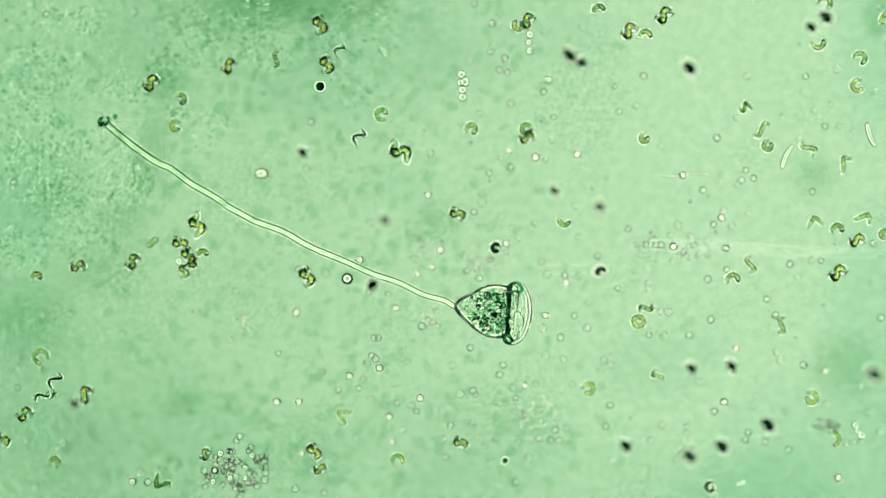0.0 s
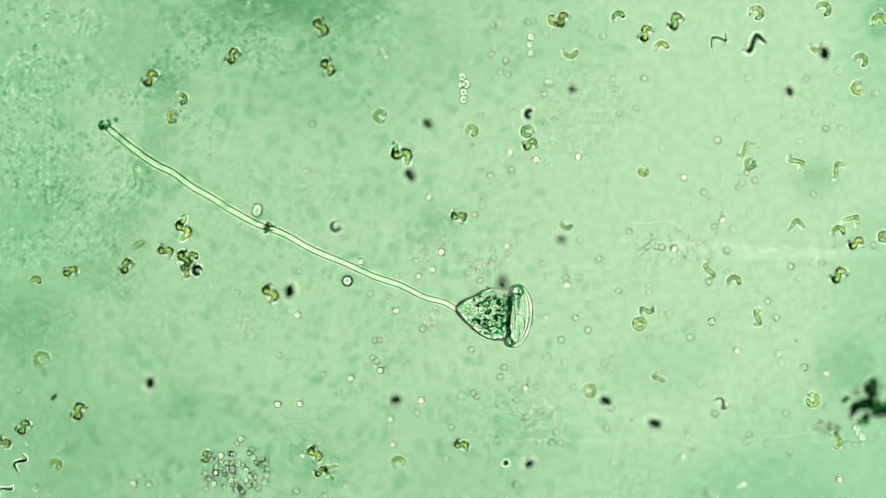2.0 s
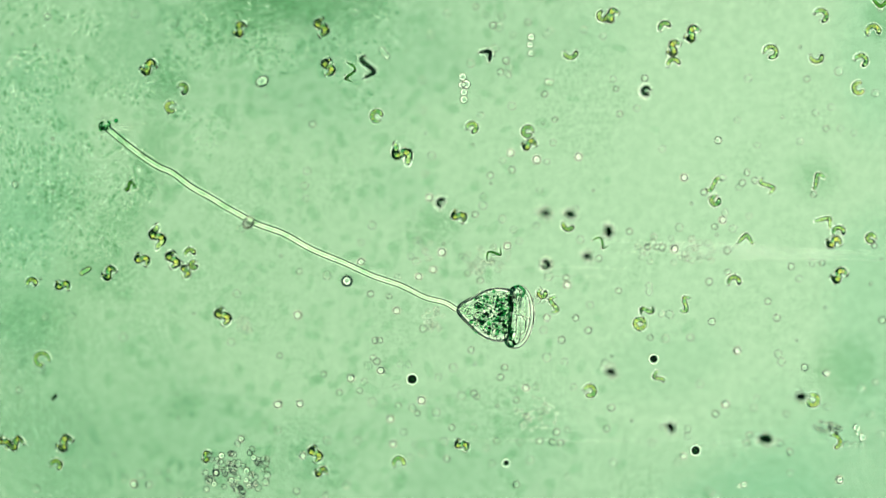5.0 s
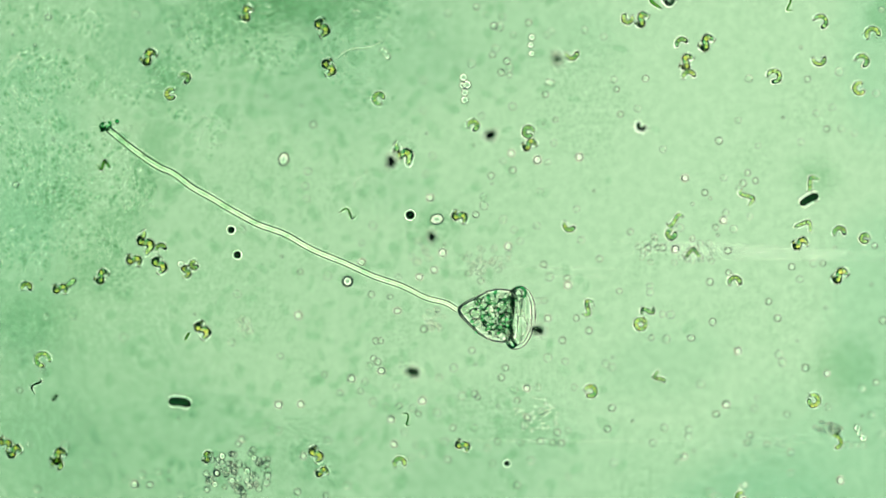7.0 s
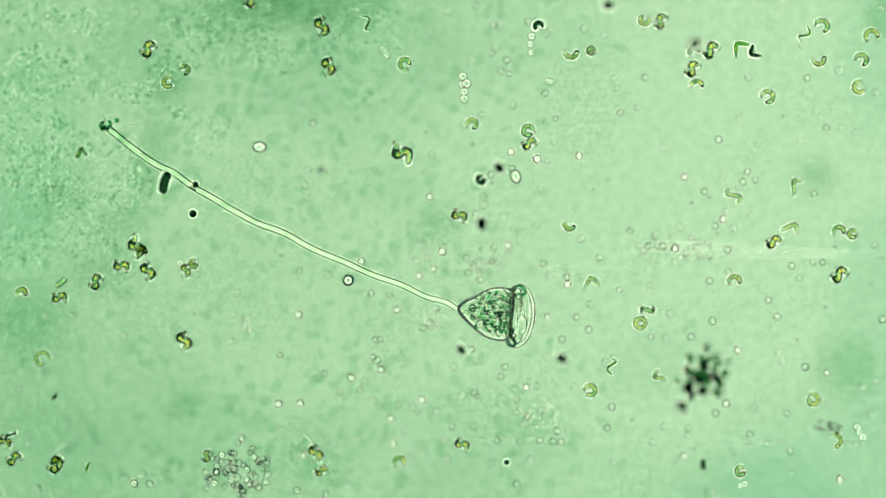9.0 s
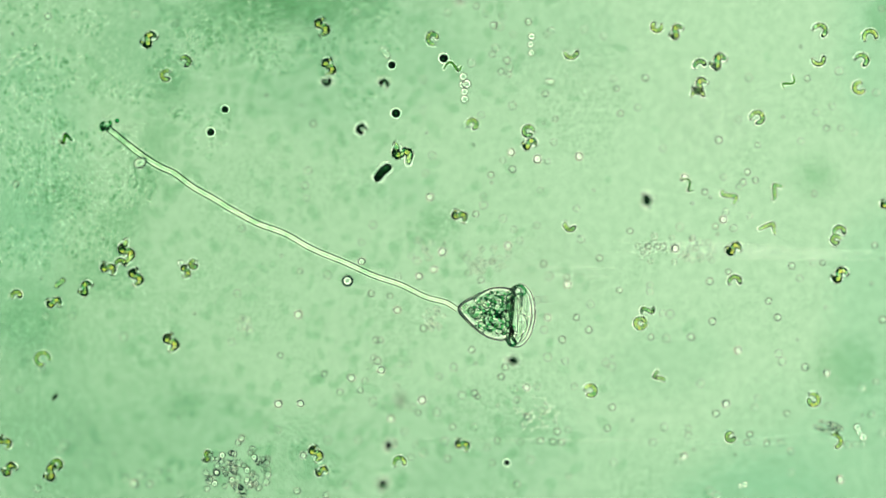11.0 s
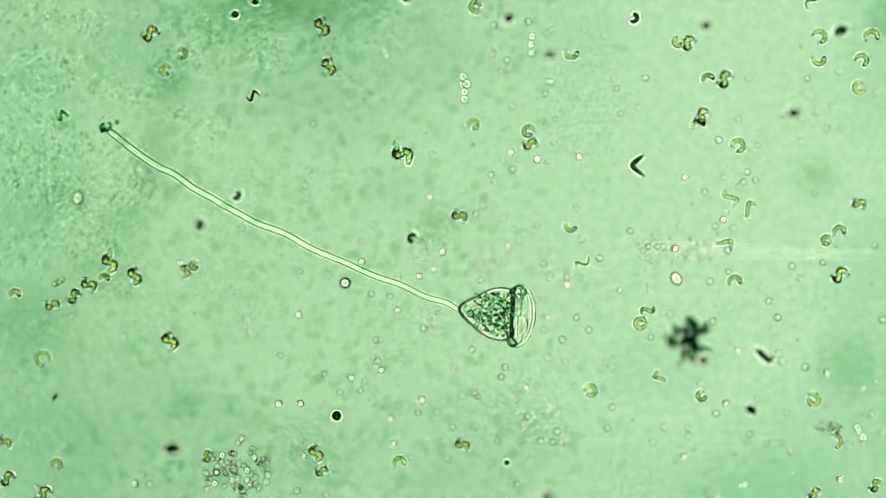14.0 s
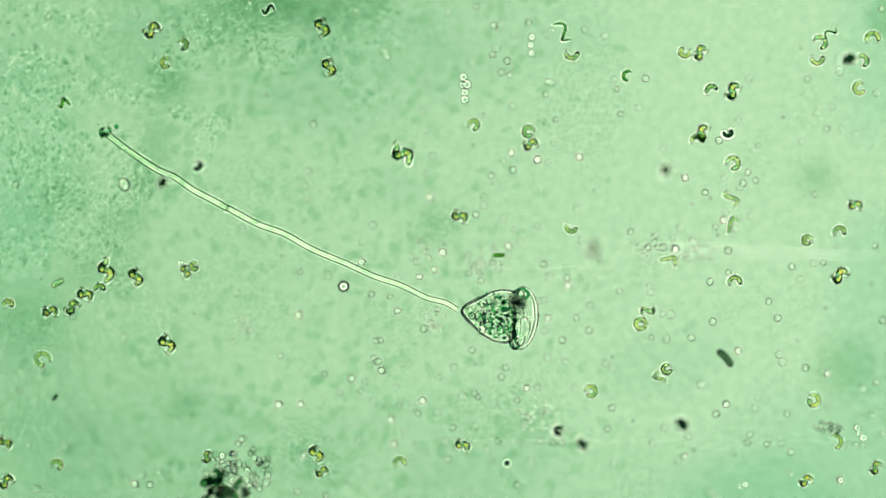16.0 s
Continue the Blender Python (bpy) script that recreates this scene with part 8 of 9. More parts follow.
    walk(cell_157, glide((0, 1345, 961, 0.11, 100), (12.8, 1345, 961, 0.11, 100), (13.1, 1345, 961, 0.11, 100), (13.3, 1356, 871, 0.11, 109), (13.6, 1345, 751, 0.11, 133), (14, 1225, 606, 0.11, 154), (14.3, 1020, 530, 0.09, 169), (14.5, 795, 535, 0.09, 179), (14.6, 700, 562, 0.07, 185), (15, 517, 645, 0.04, 205), (15.5, 430, 759, 0.04, 221), (15.9, 405, 851, 0.04, 212), (16, 396, 870, 0.04, 212)))
    walk(cell_158, glide((0, 1268, 965, 0.089, 0), (15.4, 1268, 965, 0.089, 0), (15.7, 1240, 870, 0.089, 0), (16, 1205, 752, 0.089, 0)))
    walk(cell_159, glide((0, 1161, 959, 0.097, 0), (15.4, 1161, 959, 0.097, 0), (15.7, 1100, 880, 0.097, 0), (16, 1028, 787, 0.097, 0)))
    walk(cell_160, glide((0, 1072, 953, 0.047, 0), (15.4, 1072, 953, 0.047, 0), (15.7, 1040, 880, 0.047, 0), (16, 988, 763, 0.047, 0)))
    walk(cell_161, glide((0, 1642, 624, 1.8, 0), (14.7, 1642, 624, 1.8, 0), (15.4, 1006, 480, 1.8, 0), (15.7, 960, 470, 0, 0), (16, 882, 452, 0, 0)))
    walk(cell_162, glide((0, 1198, 957, 0.089, 0), (2.6, 1198, 957, 0.089, 0), (2.9, 1142, 900, 0.089, 0), (3.2, 1062, 820, 0.089, -9), (3.5, 1012, 740, 0.089, 2), (3.8, 902, 640, 0.089, 2), (4.1, 836, 580, 1.8, 2), (4.8, 117, -73, 1.8, 2), (16, 117, -73, 1.8, 2)))
    walk(cell_163, glide((0, 1253, 959, 0.089, 0), (2.83, 1253, 959, 0.089, 0), (3.2, 1192, 880, 0.089, 0), (3.5, 1142, 816, 0.089, -1), (3.8, 1042, 680, 0.089, -1), (4.1, 982, 599, 1.8, -1), (4.8, 485, -77, 1.8, -1), (16, 485, -77, 1.8, -1)))
    walk(cell_164, glide((0, 1632, 960, 0.015, -5), (2.9, 1632, 960, 0.015, -5), (3.2, 1552, 900, 0.015, -5), (3.5, 1474, 842, 0.015, -19), (3.7, 1427, 770, 0.015, -19), (4, 1384, 706, 1.8, -19), (4.7, 869, -84, 1.8, -19), (16, 869, -84, 1.8, -19)))
    walk(cell_165, glide((0, 1316, 959, 0.097, 0), (3, 1316, 959, 0.097, 0), (3.3, 1262, 900, 0.097, 0), (3.5, 1189, 822, 0.097, -2), (3.7, 1102, 720, 0.097, -2), (4, 1023, 629, 1.8, -2), (4.7, 427, -71, 1.8, -2), (16, 427, -71, 1.8, -2)))
    walk(cell_166, glide((0, 349, 963, 1.8, 38), (5.3, 349, 963, 1.8, 38), (6, 558, 330, 1.8, 38), (6.3, 575, 280, -0.04, 38), (7, 640, 85, -0.04, 25), (7.5, 690, 19, -0.04, 25), (8.23, 763, -76, -0.04, 25), (16, 763, -76, -0.04, 25)))
    walk(cell_167, glide((0, 768, 968, 1.8, 60), (5.6, 768, 968, 1.8, 60), (6.3, 656, 409, 1.8, 60), (6.6, 650, 380, -0.04, 60), (7, 637, 315, -0.04, 58), (7.5, 620, 199, -0.04, 58), (7.8, 614, 158, 1.8, 58), (8.5, 579, -78, 1.8, 58), (16, 579, -78, 1.8, 58)))
    walk(cell_168, glide((0, -29, -79, 1.8, -45), (7, -29, -79, 1.8, -45), (7.7, 389, 515, 1.8, -45), (8, 420, 559, -0.04, -45), (8.5, 505, 680, -0.04, -52), (9, 560, 802, -0.04, -52), (9.3, 580, 845, 1.8, -52), (10, 635, 965, 1.8, -52), (16, 635, 965, 1.8, -52)))
    walk(cell_169, glide((0, 1213, 314, -0.05, -3), (0.5, 1182, 341, -0.05, 14), (1.5, 1162, 385, -0.05, 2), (3, 1122, 430, -0.05, -8), (3.6, 1062, 470, -0.05, -8), (3.9, 1044, 482, 1.8, -8), (4.6, 329, 958, 1.8, -8), (16, 329, 958, 1.8, -8)))
    walk(cell_170, glide((0, 618, 498, -0.087, 0), (3, 616, 498, -0.087, 8), (8, 615, 498, -0.087, -6), (8.5, 617, 498, -0.087, -6), (11.5, 614, 499, -0.087, 0), (12.5, 612, 503, -0.087, 4), (13.5, 612, 500, -0.087, 7), (14, 611, 502, -0.087, 7), (14.5, 612, 504, -0.087, 8), (15.5, 611, 503, -0.087, 7), (16, 608, 507, -0.087, 5)))
    walk(cell_171, glide((0, 1396, -75, 1.8, 0), (3.3, 1396, -75, 1.8, 0), (4, 1366, -26, 1.8, 0), (4.3, 1311, 60, 0.085, 0), (4.8, 1161, 300, 0.085, -12), (5.1, 1011, 430, 0.085, -45), (5.4, 761, 400, 0.085, -87), (5.8, 690, 240, 0.085, -127), (6.2, 790, 90, 0.085, -127), (6.5, 835, 23, 1.8, -127), (7.2, 901, -77, 1.8, -127), (16, 901, -77, 1.8, -127)))
    walk(cell_172, glide((0, 1381, 960, 1.8, 0), (3.2, 1381, 960, 1.8, 0), (3.9, 1302, 880, 1.8, 0), (4.2, 1211, 790, -0.05, 0), (4.5, 1061, 640, -0.05, 29), (4.8, 831, 625, -0.05, 56), (5.1, 701, 715, -0.05, 84), (5.5, 656, 890, -0.05, 84), (5.8, 636, 968, -0.05, 84), (16, 636, 968, -0.05, 84)))
    walk(cell_173, glide((0, 1393, 957, 0.089, 0), (4.3, 1393, 957, 0.089, 0), (4.6, 1291, 860, 0.089, 0), (5, 1081, 660, 0.089, 27), (5.3, 831, 640, 0.089, 53), (5.6, 706, 720, 0.089, 83), (6, 665, 870, 0.089, 83), (6.3, 639, 967, 0.089, 83), (16, 639, 967, 0.089, 83)))
    walk(cell_174, glide((0, 1206, -72, 1.8, 0), (3.9, 1206, -72, 1.8, 0), (4.6, 1178, 26, 1.8, 0), (4.9, 1151, 120, 0.022, 0), (5.3, 1091, 330, 0.022, -24), (5.6, 961, 440, 0.022, -55), (5.9, 740, 420, 0.022, -93), (6.2, 640, 250, 0.022, -93), (6.5, 580, 148, 1.8, -93), (7.2, 447, -77, 1.8, -93), (16, 447, -77, 1.8, -93)))
    walk(cell_175, glide((0, 1340, 963, 1.8, 40), (3.9, 1340, 963, 1.8, 40), (4.6, 949, 524, 1.8, 40), (4.9, 901, 470, -0.03, 40), (5.2, 821, 380, -0.03, 15), (5.6, 801, 190, -0.03, 3), (6, 830, 40, -0.03, 3), (6.3, 854, -78, -0.03, 3), (16, 854, -78, -0.03, 3)))
    walk(cell_176, glide((0, 1488, 964, 0.093, 0), (4.87, 1488, 964, 0.093, 0), (5.3, 1331, 840, 0.093, 0), (5.7, 1191, 730, 0.093, 8), (6, 1010, 640, 0.093, 25), (6.3, 814, 630, 0.093, 62), (6.5, 752, 707, 0.093, 76), (6.9, 690, 880, 0.093, 76), (7.2, 663, 955, 0.093, 76), (16, 663, 955, 0.093, 76)))
    walk(cell_177, glide((0, 1320, -80, 1.8, 0), (4.4, 1320, -80, 1.8, 0), (5.1, 1286, 18, 1.8, 0), (5.4, 1261, 90, -0.05, 0), (5.9, 1190, 290, -0.05, 0), (6.3, 1148, 410, -0.05, -36), (6.6, 980, 470, -0.05, -58), (6.9, 760, 420, -0.05, -98), (7.3, 700, 259, -0.05, -98), (7.6, 673, 187, 1.8, -98), (8.3, 573, -78, 1.8, -98), (16, 573, -78, 1.8, -98)))
    walk(cell_178, glide((0, 1567, 954, 0.085, 0), (5.4, 1567, 954, 0.085, 0), (5.8, 1420, 890, 0.085, 0), (6.3, 1240, 812, 0.085, -11), (6.6, 1100, 700, 0.085, -11), (6.9, 1016, 633, 1.8, -11), (7.6, 132, -75, 1.8, -11), (16, 132, -75, 1.8, -11)))
    walk(cell_179, glide((0, 1401, 955, 0.085, 0), (5.57, 1401, 955, 0.085, 0), (5.9, 1300, 890, 0.085, 0), (6.3, 1175, 810, 0.085, -6), (6.6, 1040, 690, 0.085, -6), (6.9, 959, 618, 1.8, -6), (7.6, 173, -81, 1.8, -6), (16, 173, -81, 1.8, -6)))
    walk(cell_180, glide((0, 1649, -52, 1.8, 0), (5.1, 1649, -52, 1.8, 0), (5.8, 1195, 281, 1.8, 0), (6.1, 1100, 350, -0.05, 0), (6.3, 995, 427, -0.05, -25), (6.5, 850, 430, -0.05, -38), (6.8, 700, 380, -0.05, -38), (7.1, 610, 350, 1.8, -38), (7.8, -78, 120, 1.8, -38), (16, -78, 120, 1.8, -38)))
    walk(cell_181, glide((0, -71, 323, 1.8, 30), (5.2, -71, 323, 1.8, 30), (5.9, 470, 106, 1.8, 30), (6.2, 560, 70, -0.06, 30), (6.3, 610, 50, -0.06, 41), (6.6, 700, -20, -0.06, 41), (6.9, 779, -82, -0.06, 41), (16, 779, -82, -0.06, 41)))
    walk(cell_182, glide((0, 926, 970, 1.8, 0), (5.2, 926, 970, 1.8, 0), (5.9, 718, 207, 1.8, 0), (6.2, 700, 140, -0.06, 0), (6.3, 690, 103, -0.06, 1), (6.7, 650, -30, -0.06, 1), (7, 633, -88, -0.06, 1), (16, 633, -88, -0.06, 1)))
    walk(cell_183, glide((0, 1382, 958, 0.089, 0), (9, 1382, 958, 0.089, 0), (9.3, 1280, 861, 0.089, 0), (9.7, 1080, 671, 0.089, 24), (10, 830, 631, 0.089, 54), (10.3, 700, 716, 0.089, 84), (10.7, 660, 881, 0.089, 84), (11, 641, 959, 0.089, 84), (16, 641, 959, 0.089, 84)))
    walk(cell_184, glide((0, 1405, -74, 1.8, 0), (8.4, 1405, -74, 1.8, 0), (9.1, 1374, -25, 1.8, 0), (9.4, 1320, 61, -0.05, 0), (9.9, 1170, 301, -0.05, -12), (10.2, 1010, 441, -0.05, -45), (10.5, 760, 411, -0.05, -87), (10.9, 690, 251, -0.05, -125), (11.3, 790, 81, -0.05, -125), (11.6, 835, 4, 1.8, -125), (12.3, 881, -74, 1.8, -125), (16, 881, -74, 1.8, -125)))
    walk(cell_185, glide((0, 1186, -71, 1.8, 0), (8.6, 1186, -71, 1.8, 0), (9.3, 1153, 56, 1.8, 0), (9.6, 1130, 141, 0.022, 0), (10, 1080, 331, 0.022, -25), (10.3, 950, 441, 0.022, -56), (10.6, 730, 421, 0.022, -98), (11, 640, 231, 0.022, -98), (11.3, 600, 145, 1.8, -98), (12, 495, -76, 1.8, -98), (16, 495, -76, 1.8, -98)))
    walk(cell_186, glide((0, 1312, 953, 1.8, 40), (9.1, 1312, 953, 1.8, 40), (9.8, 932, 519, 1.8, 40), (10.1, 890, 471, -0.03, 40), (10.4, 820, 391, -0.03, 17), (10.8, 790, 201, -0.03, 2), (11.2, 830, 31, -0.03, 2), (11.5, 857, -86, -0.03, 2), (16, 857, -86, -0.03, 2)))
    walk(cell_187, glide((0, 1476, 957, 0.089, 0), (9.87, 1476, 957, 0.089, 0), (10.2, 1330, 851, 0.089, 0), (10.6, 1150, 721, 0.089, 8), (10.9, 970, 641, 0.089, 27), (11.2, 800, 651, 0.089, 58), (11.5, 715, 741, 0.089, 79), (11.8, 680, 891, 0.089, 79), (12.1, 662, 969, 0.089, 79), (16, 662, 969, 0.089, 79)))
    walk(cell_188, glide((0, 1362, -72, 1.8, 0), (9.4, 1362, -72, 1.8, 0), (10.1, 1330, -8, 1.8, 0), (10.4, 1290, 71, 0.085, 0), (10.9, 1180, 291, 0.085, -14), (11.2, 1030, 431, 0.085, -46), (11.5, 790, 421, 0.085, -46), (11.8, 646, 415, 1.8, -46), (12.5, -89, 384, 1.8, -46), (16, -89, 384, 1.8, -46)))
    walk(cell_189, glide((0, 1289, 959, -0.05, 0), (0.4, 1289, 959, -0.05, 0), (0.7, 1162, 861, -0.05, 0), (1, 902, 661, -0.05, 21), (1.2, 762, 641, -0.05, 68), (1.5, 692, 760, -0.05, 68), (1.8, 650, 832, 1.8, 68), (2.5, 571, 968, 1.8, 68), (16, 571, 968, 1.8, 68)))
    walk(cell_190, glide((0, 1528, 954, 0.089, 0), (0.33, 1528, 954, 0.089, 0), (1.2, 1012, 891, 0.089, 0), (1.5, 832, 868, 0.089, 15), (1.8, 722, 895, 0.089, 15), (2.43, 489, 953, 0.089, 15), (16, 489, 953, 0.089, 15)))
    walk(cell_191, glide((0, 1162, 966, 0.089, 0), (0.9, 1162, 966, 0.089, 0), (1.2, 1082, 851, 0.089, 0), (1.5, 980, 703, 0.089, 18), (1.7, 852, 630, 0.089, 58), (2, 702, 710, 0.089, 58), (2.3, 612, 758, 1.8, 58), (3, 243, 955, 1.8, 58), (16, 243, 955, 1.8, 58)))
    walk(cell_192, glide((0, 1216, 960, 0.085, 0), (1, 1216, 960, 0.085, 0), (1.3, 1112, 901, 0.085, 0), (1.5, 1037, 857, 0.085, -18), (1.8, 932, 700, 0.085, -18), (2.1, 869, 606, 1.8, -18), (2.8, 409, -81, 1.8, -18), (16, 409, -81, 1.8, -18)))
    walk(cell_193, glide((0, 1655, 262, 1.8, 0), (0.3, 1655, 262, 1.8, 0), (1, 1097, 418, 1.8, 0), (1.3, 962, 456, -0.05, 0), (1.5, 812, 497, -0.05, -29), (1.7, 692, 440, -0.05, -29), (2, 584, 389, 1.8, -29), (2.7, -85, 71, 1.8, -29), (16, -85, 71, 1.8, -29)))
    walk(cell_194, glide((0, 1498, -74, 1.8, 0), (0.3, 1498, -74, 1.8, 0), (1, 1173, 258, 1.8, 0), (1.3, 1092, 341, -0.05, 0), (1.5, 1002, 432, -0.05, -30), (1.7, 852, 440, -0.05, -30), (2, 717, 448, 1.8, -30), (2.7, -87, 490, 1.8, -30), (16, -87, 490, 1.8, -30)))
    walk(cell_195, glide((0, 967, 953, 1.8, -40), (5.3, 967, 953, 1.8, -40), (6, 380, 769, 1.8, -40), (6.3, 280, 737, -0.005, -40), (6.5, 169, 702, -0.005, -15), (6.7, 131, 650, -0.005, 30), (6.9, 256, 689, -0.005, -10), (7.1, 359, 732, -0.005, -5), (7.4, 452, 770, 1.8, -5), (8.1, 894, 955, 1.8, -5), (16, 894, 955, 1.8, -5)))
    walk(cell_196, glide((0, -80, 901, 1.8, 5), (6.97, -80, 901, 1.8, 5), (7.67, 253, 743, 1.8, 5), (7.97, 300, 721, -0.005, 5), (8.1, 331, 706, -0.005, 50), (8.3, 354, 660, -0.005, 75), (8.5, 351, 576, -0.005, 75), (8.7, 326, 487, -0.005, 110), (8.9, 295, 392, -0.005, 95), (9, 295, 326, -0.005, 75), (9.1, 306, 286, -0.005, 75), (9.6, 420, 201, -0.005, 40), (10.3, 560, 291, -0.005, 60), (11.3, 737, 309, -0.005, 25), (11.5, 779, 270, -0.005, -38), (11.7, 820, 257, -0.005, -65), (11.9, 854, 274, -0.005, -105), (12.1, 845, 284, -0.005, -120), (12.3, 831, 264, -0.005, -185), (12.5, 818, 218, -0.005, -185), (12.7, 825, 157, -0.005, -220), (12.9, 847, 103, -0.005, -242), (13.1, 881, 39, -0.005, -240), (13.3, 910, -39, -0.005, -240), (13.6, 924, -77, -0.005, -240), (16, 924, -77, -0.005, -240)))
    walk(cell_197, glide((0, 1256, 955, 0.089, 0), (12, 1256, 955, 0.089, 0), (12.3, 1230, 901, 0.089, 0), (12.5, 1192, 821, 0.089, 7), (12.8, 1082, 665, 0.089, 18), (13, 982, 602, 0.089, 39), (13.2, 860, 591, 0.089, 39), (13.5, 752, 573, 1.8, 39), (14.2, -87, 430, 1.8, 39), (16, -87, 430, 1.8, 39)))
    walk(cell_198, glide((0, 245, 953, 1.8, 20), (5.6, 245, 953, 1.8, 20), (6.3, 1342, 399, 1.8, 20), (6.6, 1370, 385, -0.005, 20), (7, 1432, 354, -0.005, 28), (7.5, 1514, 317, -0.005, 22), (7.9, 1600, 289, -0.005, 20), (8.2, 1657, 270, -0.005, 20), (16, 1657, 270, -0.005, 20)))
    walk(cell_199, glide((0, 1652, 931, 1.8, 0), (5.8, 1652, 931, 1.8, 0), (6.5, 1159, 689, 1.8, 0), (6.8, 1060, 640, 0.081, 0), (7, 950, 586, 0.081, 31), (7.1, 830, 625, 0.081, 33), (7.3, 723, 665, 0.081, 59), (7.5, 664, 762, 0.081, 72), (7.7, 640, 869, 0.081, 72), (8, 618, 967, 0.081, 72), (16, 618, 967, 0.081, 72)))
    walk(cell_200, glide((0, 1652, 10, 1.8, 0), (12.27, 1652, 10, 1.8, 0), (12.93, 828, 559, 1.8, 0), (13.27, 720, 631, -0.05, 0), (13.3, 690, 651, -0.05, 15), (13.5, 646, 713, -0.05, -6), (14, 596, 737, -0.05, 0), (14.2, 560, 761, -0.05, 0), (14.5, 528, 782, 1.8, 0), (15.2, 259, 958, 1.8, 0), (16, 259, 958, 1.8, 0)))
    walk(cell_201, glide((0, 368, 969, 1.8, 0), (11.4, 368, 969, 1.8, 0), (12.1, 107, 382, 1.8, 0), (12.4, 100, 366, 0.072, 0), (12.6, 92, 348, 0.072, 0), (12.9, 85, 332, 1.8, 0), (13.6, -70, -18, 1.8, 0), (16, -70, -18, 1.8, 0)))
    walk(cell_202, glide((0, 912, 351, 1.8, 0), (0.1, 895, 326, 1.8, 0), (0.4, 852, 261, 0.081, 0), (0.5, 828, 225, 0.081, -5), (0.7, 792, 151, 0.081, -5), (1, 759, 84, 1.8, -5), (1.7, 678, -83, 1.8, -5), (16, 678, -83, 1.8, -5)))
    walk(cell_203, glide((0, 1225, 658, 0.097, 0), (0.3, 1092, 612, 0.097, 0), (0.5, 1004, 581, 0.097, 16), (0.7, 862, 591, 0.097, 16), (1, 734, 600, 1.8, 16), (1.7, -76, 656, 1.8, 16), (16, -76, 656, 1.8, 16)))
    walk(cell_204, glide((0, 1656, 257, 1.8, 0), (2.3, 1656, 257, 1.8, 0), (3, 1008, 427, 1.8, 0), (3.3, 902, 455, -0.05, 0), (3.5, 784, 486, -0.05, -29), (3.7, 692, 440, -0.05, -29), (4, 609, 399, 1.8, -29), (4.7, -78, 56, 1.8, -29), (16, -78, 56, 1.8, -29)))
    walk(cell_205, glide((0, 1063, 372, 0.139, 0), (0.2, 1003, 413, 0.139, -16), (0.5, 852, 441, 0.139, -16), (0.8, 761, 458, 1.8, -16), (1.5, -72, 614, 1.8, -16), (16, -72, 614, 1.8, -16)))
    walk(cell_206, glide((0, 1115, 476, 1.8, 0), (0.4, 1100, 436, 1.8, 0), (0.7, 1062, 331, 0.081, 0), (1, 998, 157, 0.081, -18), (1.3, 1012, 21, 0.081, -18), (1.6, 1022, -79, 0.081, -18), (16, 1022, -79, 0.081, -18)))
    walk(cell_207, glide((0, 1267, 219, 1.8, 0), (0.5, 1237, 250, 1.8, 0), (0.8, 1162, 331, -0.05, 0), (1, 1078, 421, -0.05, -26), (1.2, 962, 441, -0.05, -26), (1.5, 857, 458, 1.8, -26), (2.2, -83, 619, 1.8, -26), (16, -83, 619, 1.8, -26)))
    walk(cell_208, glide((0, 1641, 248, 1.8, 0), (0.8, 1641, 248, 1.8, 0), (1.5, 1161, 379, 1.8, 0), (1.8, 1082, 400, 0.139, 0), (2, 994, 424, 0.139, -5), (2.2, 872, 440, 0.139, -5), (2.5, 762, 455, 1.8, -5), (3.2, -80, 565, 1.8, -5), (16, -80, 565, 1.8, -5)))
    walk(cell_209, glide((0, 770, 966, 1.8, 0), (1.7, 770, 966, 1.8, 0), (2.2, 650, 450, 1.8, 0), (2.45, 618, 372, -0.03, 0), (2.7, 592, 318, -0.03, 0), (3, 564, 230, -0.03, -20), (3.4, 602, 60, -0.03, -20), (3.7, 619, -16, 1.8, -20), (4.4, 632, -76, 1.8, -20), (16, 632, -76, 1.8, -20)))
    walk(cell_210, glide((0, 1290, -83, 1.8, 0), (1.8, 1290, -83, 1.8, 0), (2.5, 1159, 114, 1.8, 0), (2.8, 1102, 200, 0.139, 0), (3, 1038, 296, 0.139, 10), (3.2, 1002, 400, 0.139, 10), (3.5, 969, 494, 1.8, 10), (4.2, 805, 967, 1.8, 10), (16, 805, 967, 1.8, 10)))
    walk(cell_211, glide((0, 1270, -83, 1.8, 0), (1.7, 1270, -83, 1.8, 0), (2.4, 930, 694, 1.8, 0), (2.7, 902, 760, -0.05, 0), (3, 854, 870, -0.05, 1), (3.1, 842, 900, -0.05, 1), (3.4, 819, 956, -0.05, 1), (16, 819, 956, -0.05, 1)))
    walk(cell_212, glide((0, 1655, 821, 1.8, 0), (2.8, 1655, 821, 1.8, 0), (3.5, 1168, 673, 1.8, 0), (3.8, 1062, 640, 0.089, 0), (4, 944, 604, 0.089, 19), (4.2, 801, 630, 0.089, 19), (4.5, 674, 654, 1.8, 19), (5.2, -84, 792, 1.8, 19), (16, -84, 792, 1.8, 19)))
    walk(cell_213, glide((0, 1296, -82, 0.089, 82), (3.9, 1296, -82, 0.089, 82), (4.2, 1257, 10, 0.089, 82), (4.7, 1151, 266, 0.089, 59), (5.03, 985, 383, 0.089, 30), (5.33, 736, 355, 0.089, -7), (5.7, 641, 189, 0.089, -46), (6.1, 712, 41, 0.089, -46), (6.43, 773, -85, 0.089, -46), (16, 773, -85, 0.089, -46)))
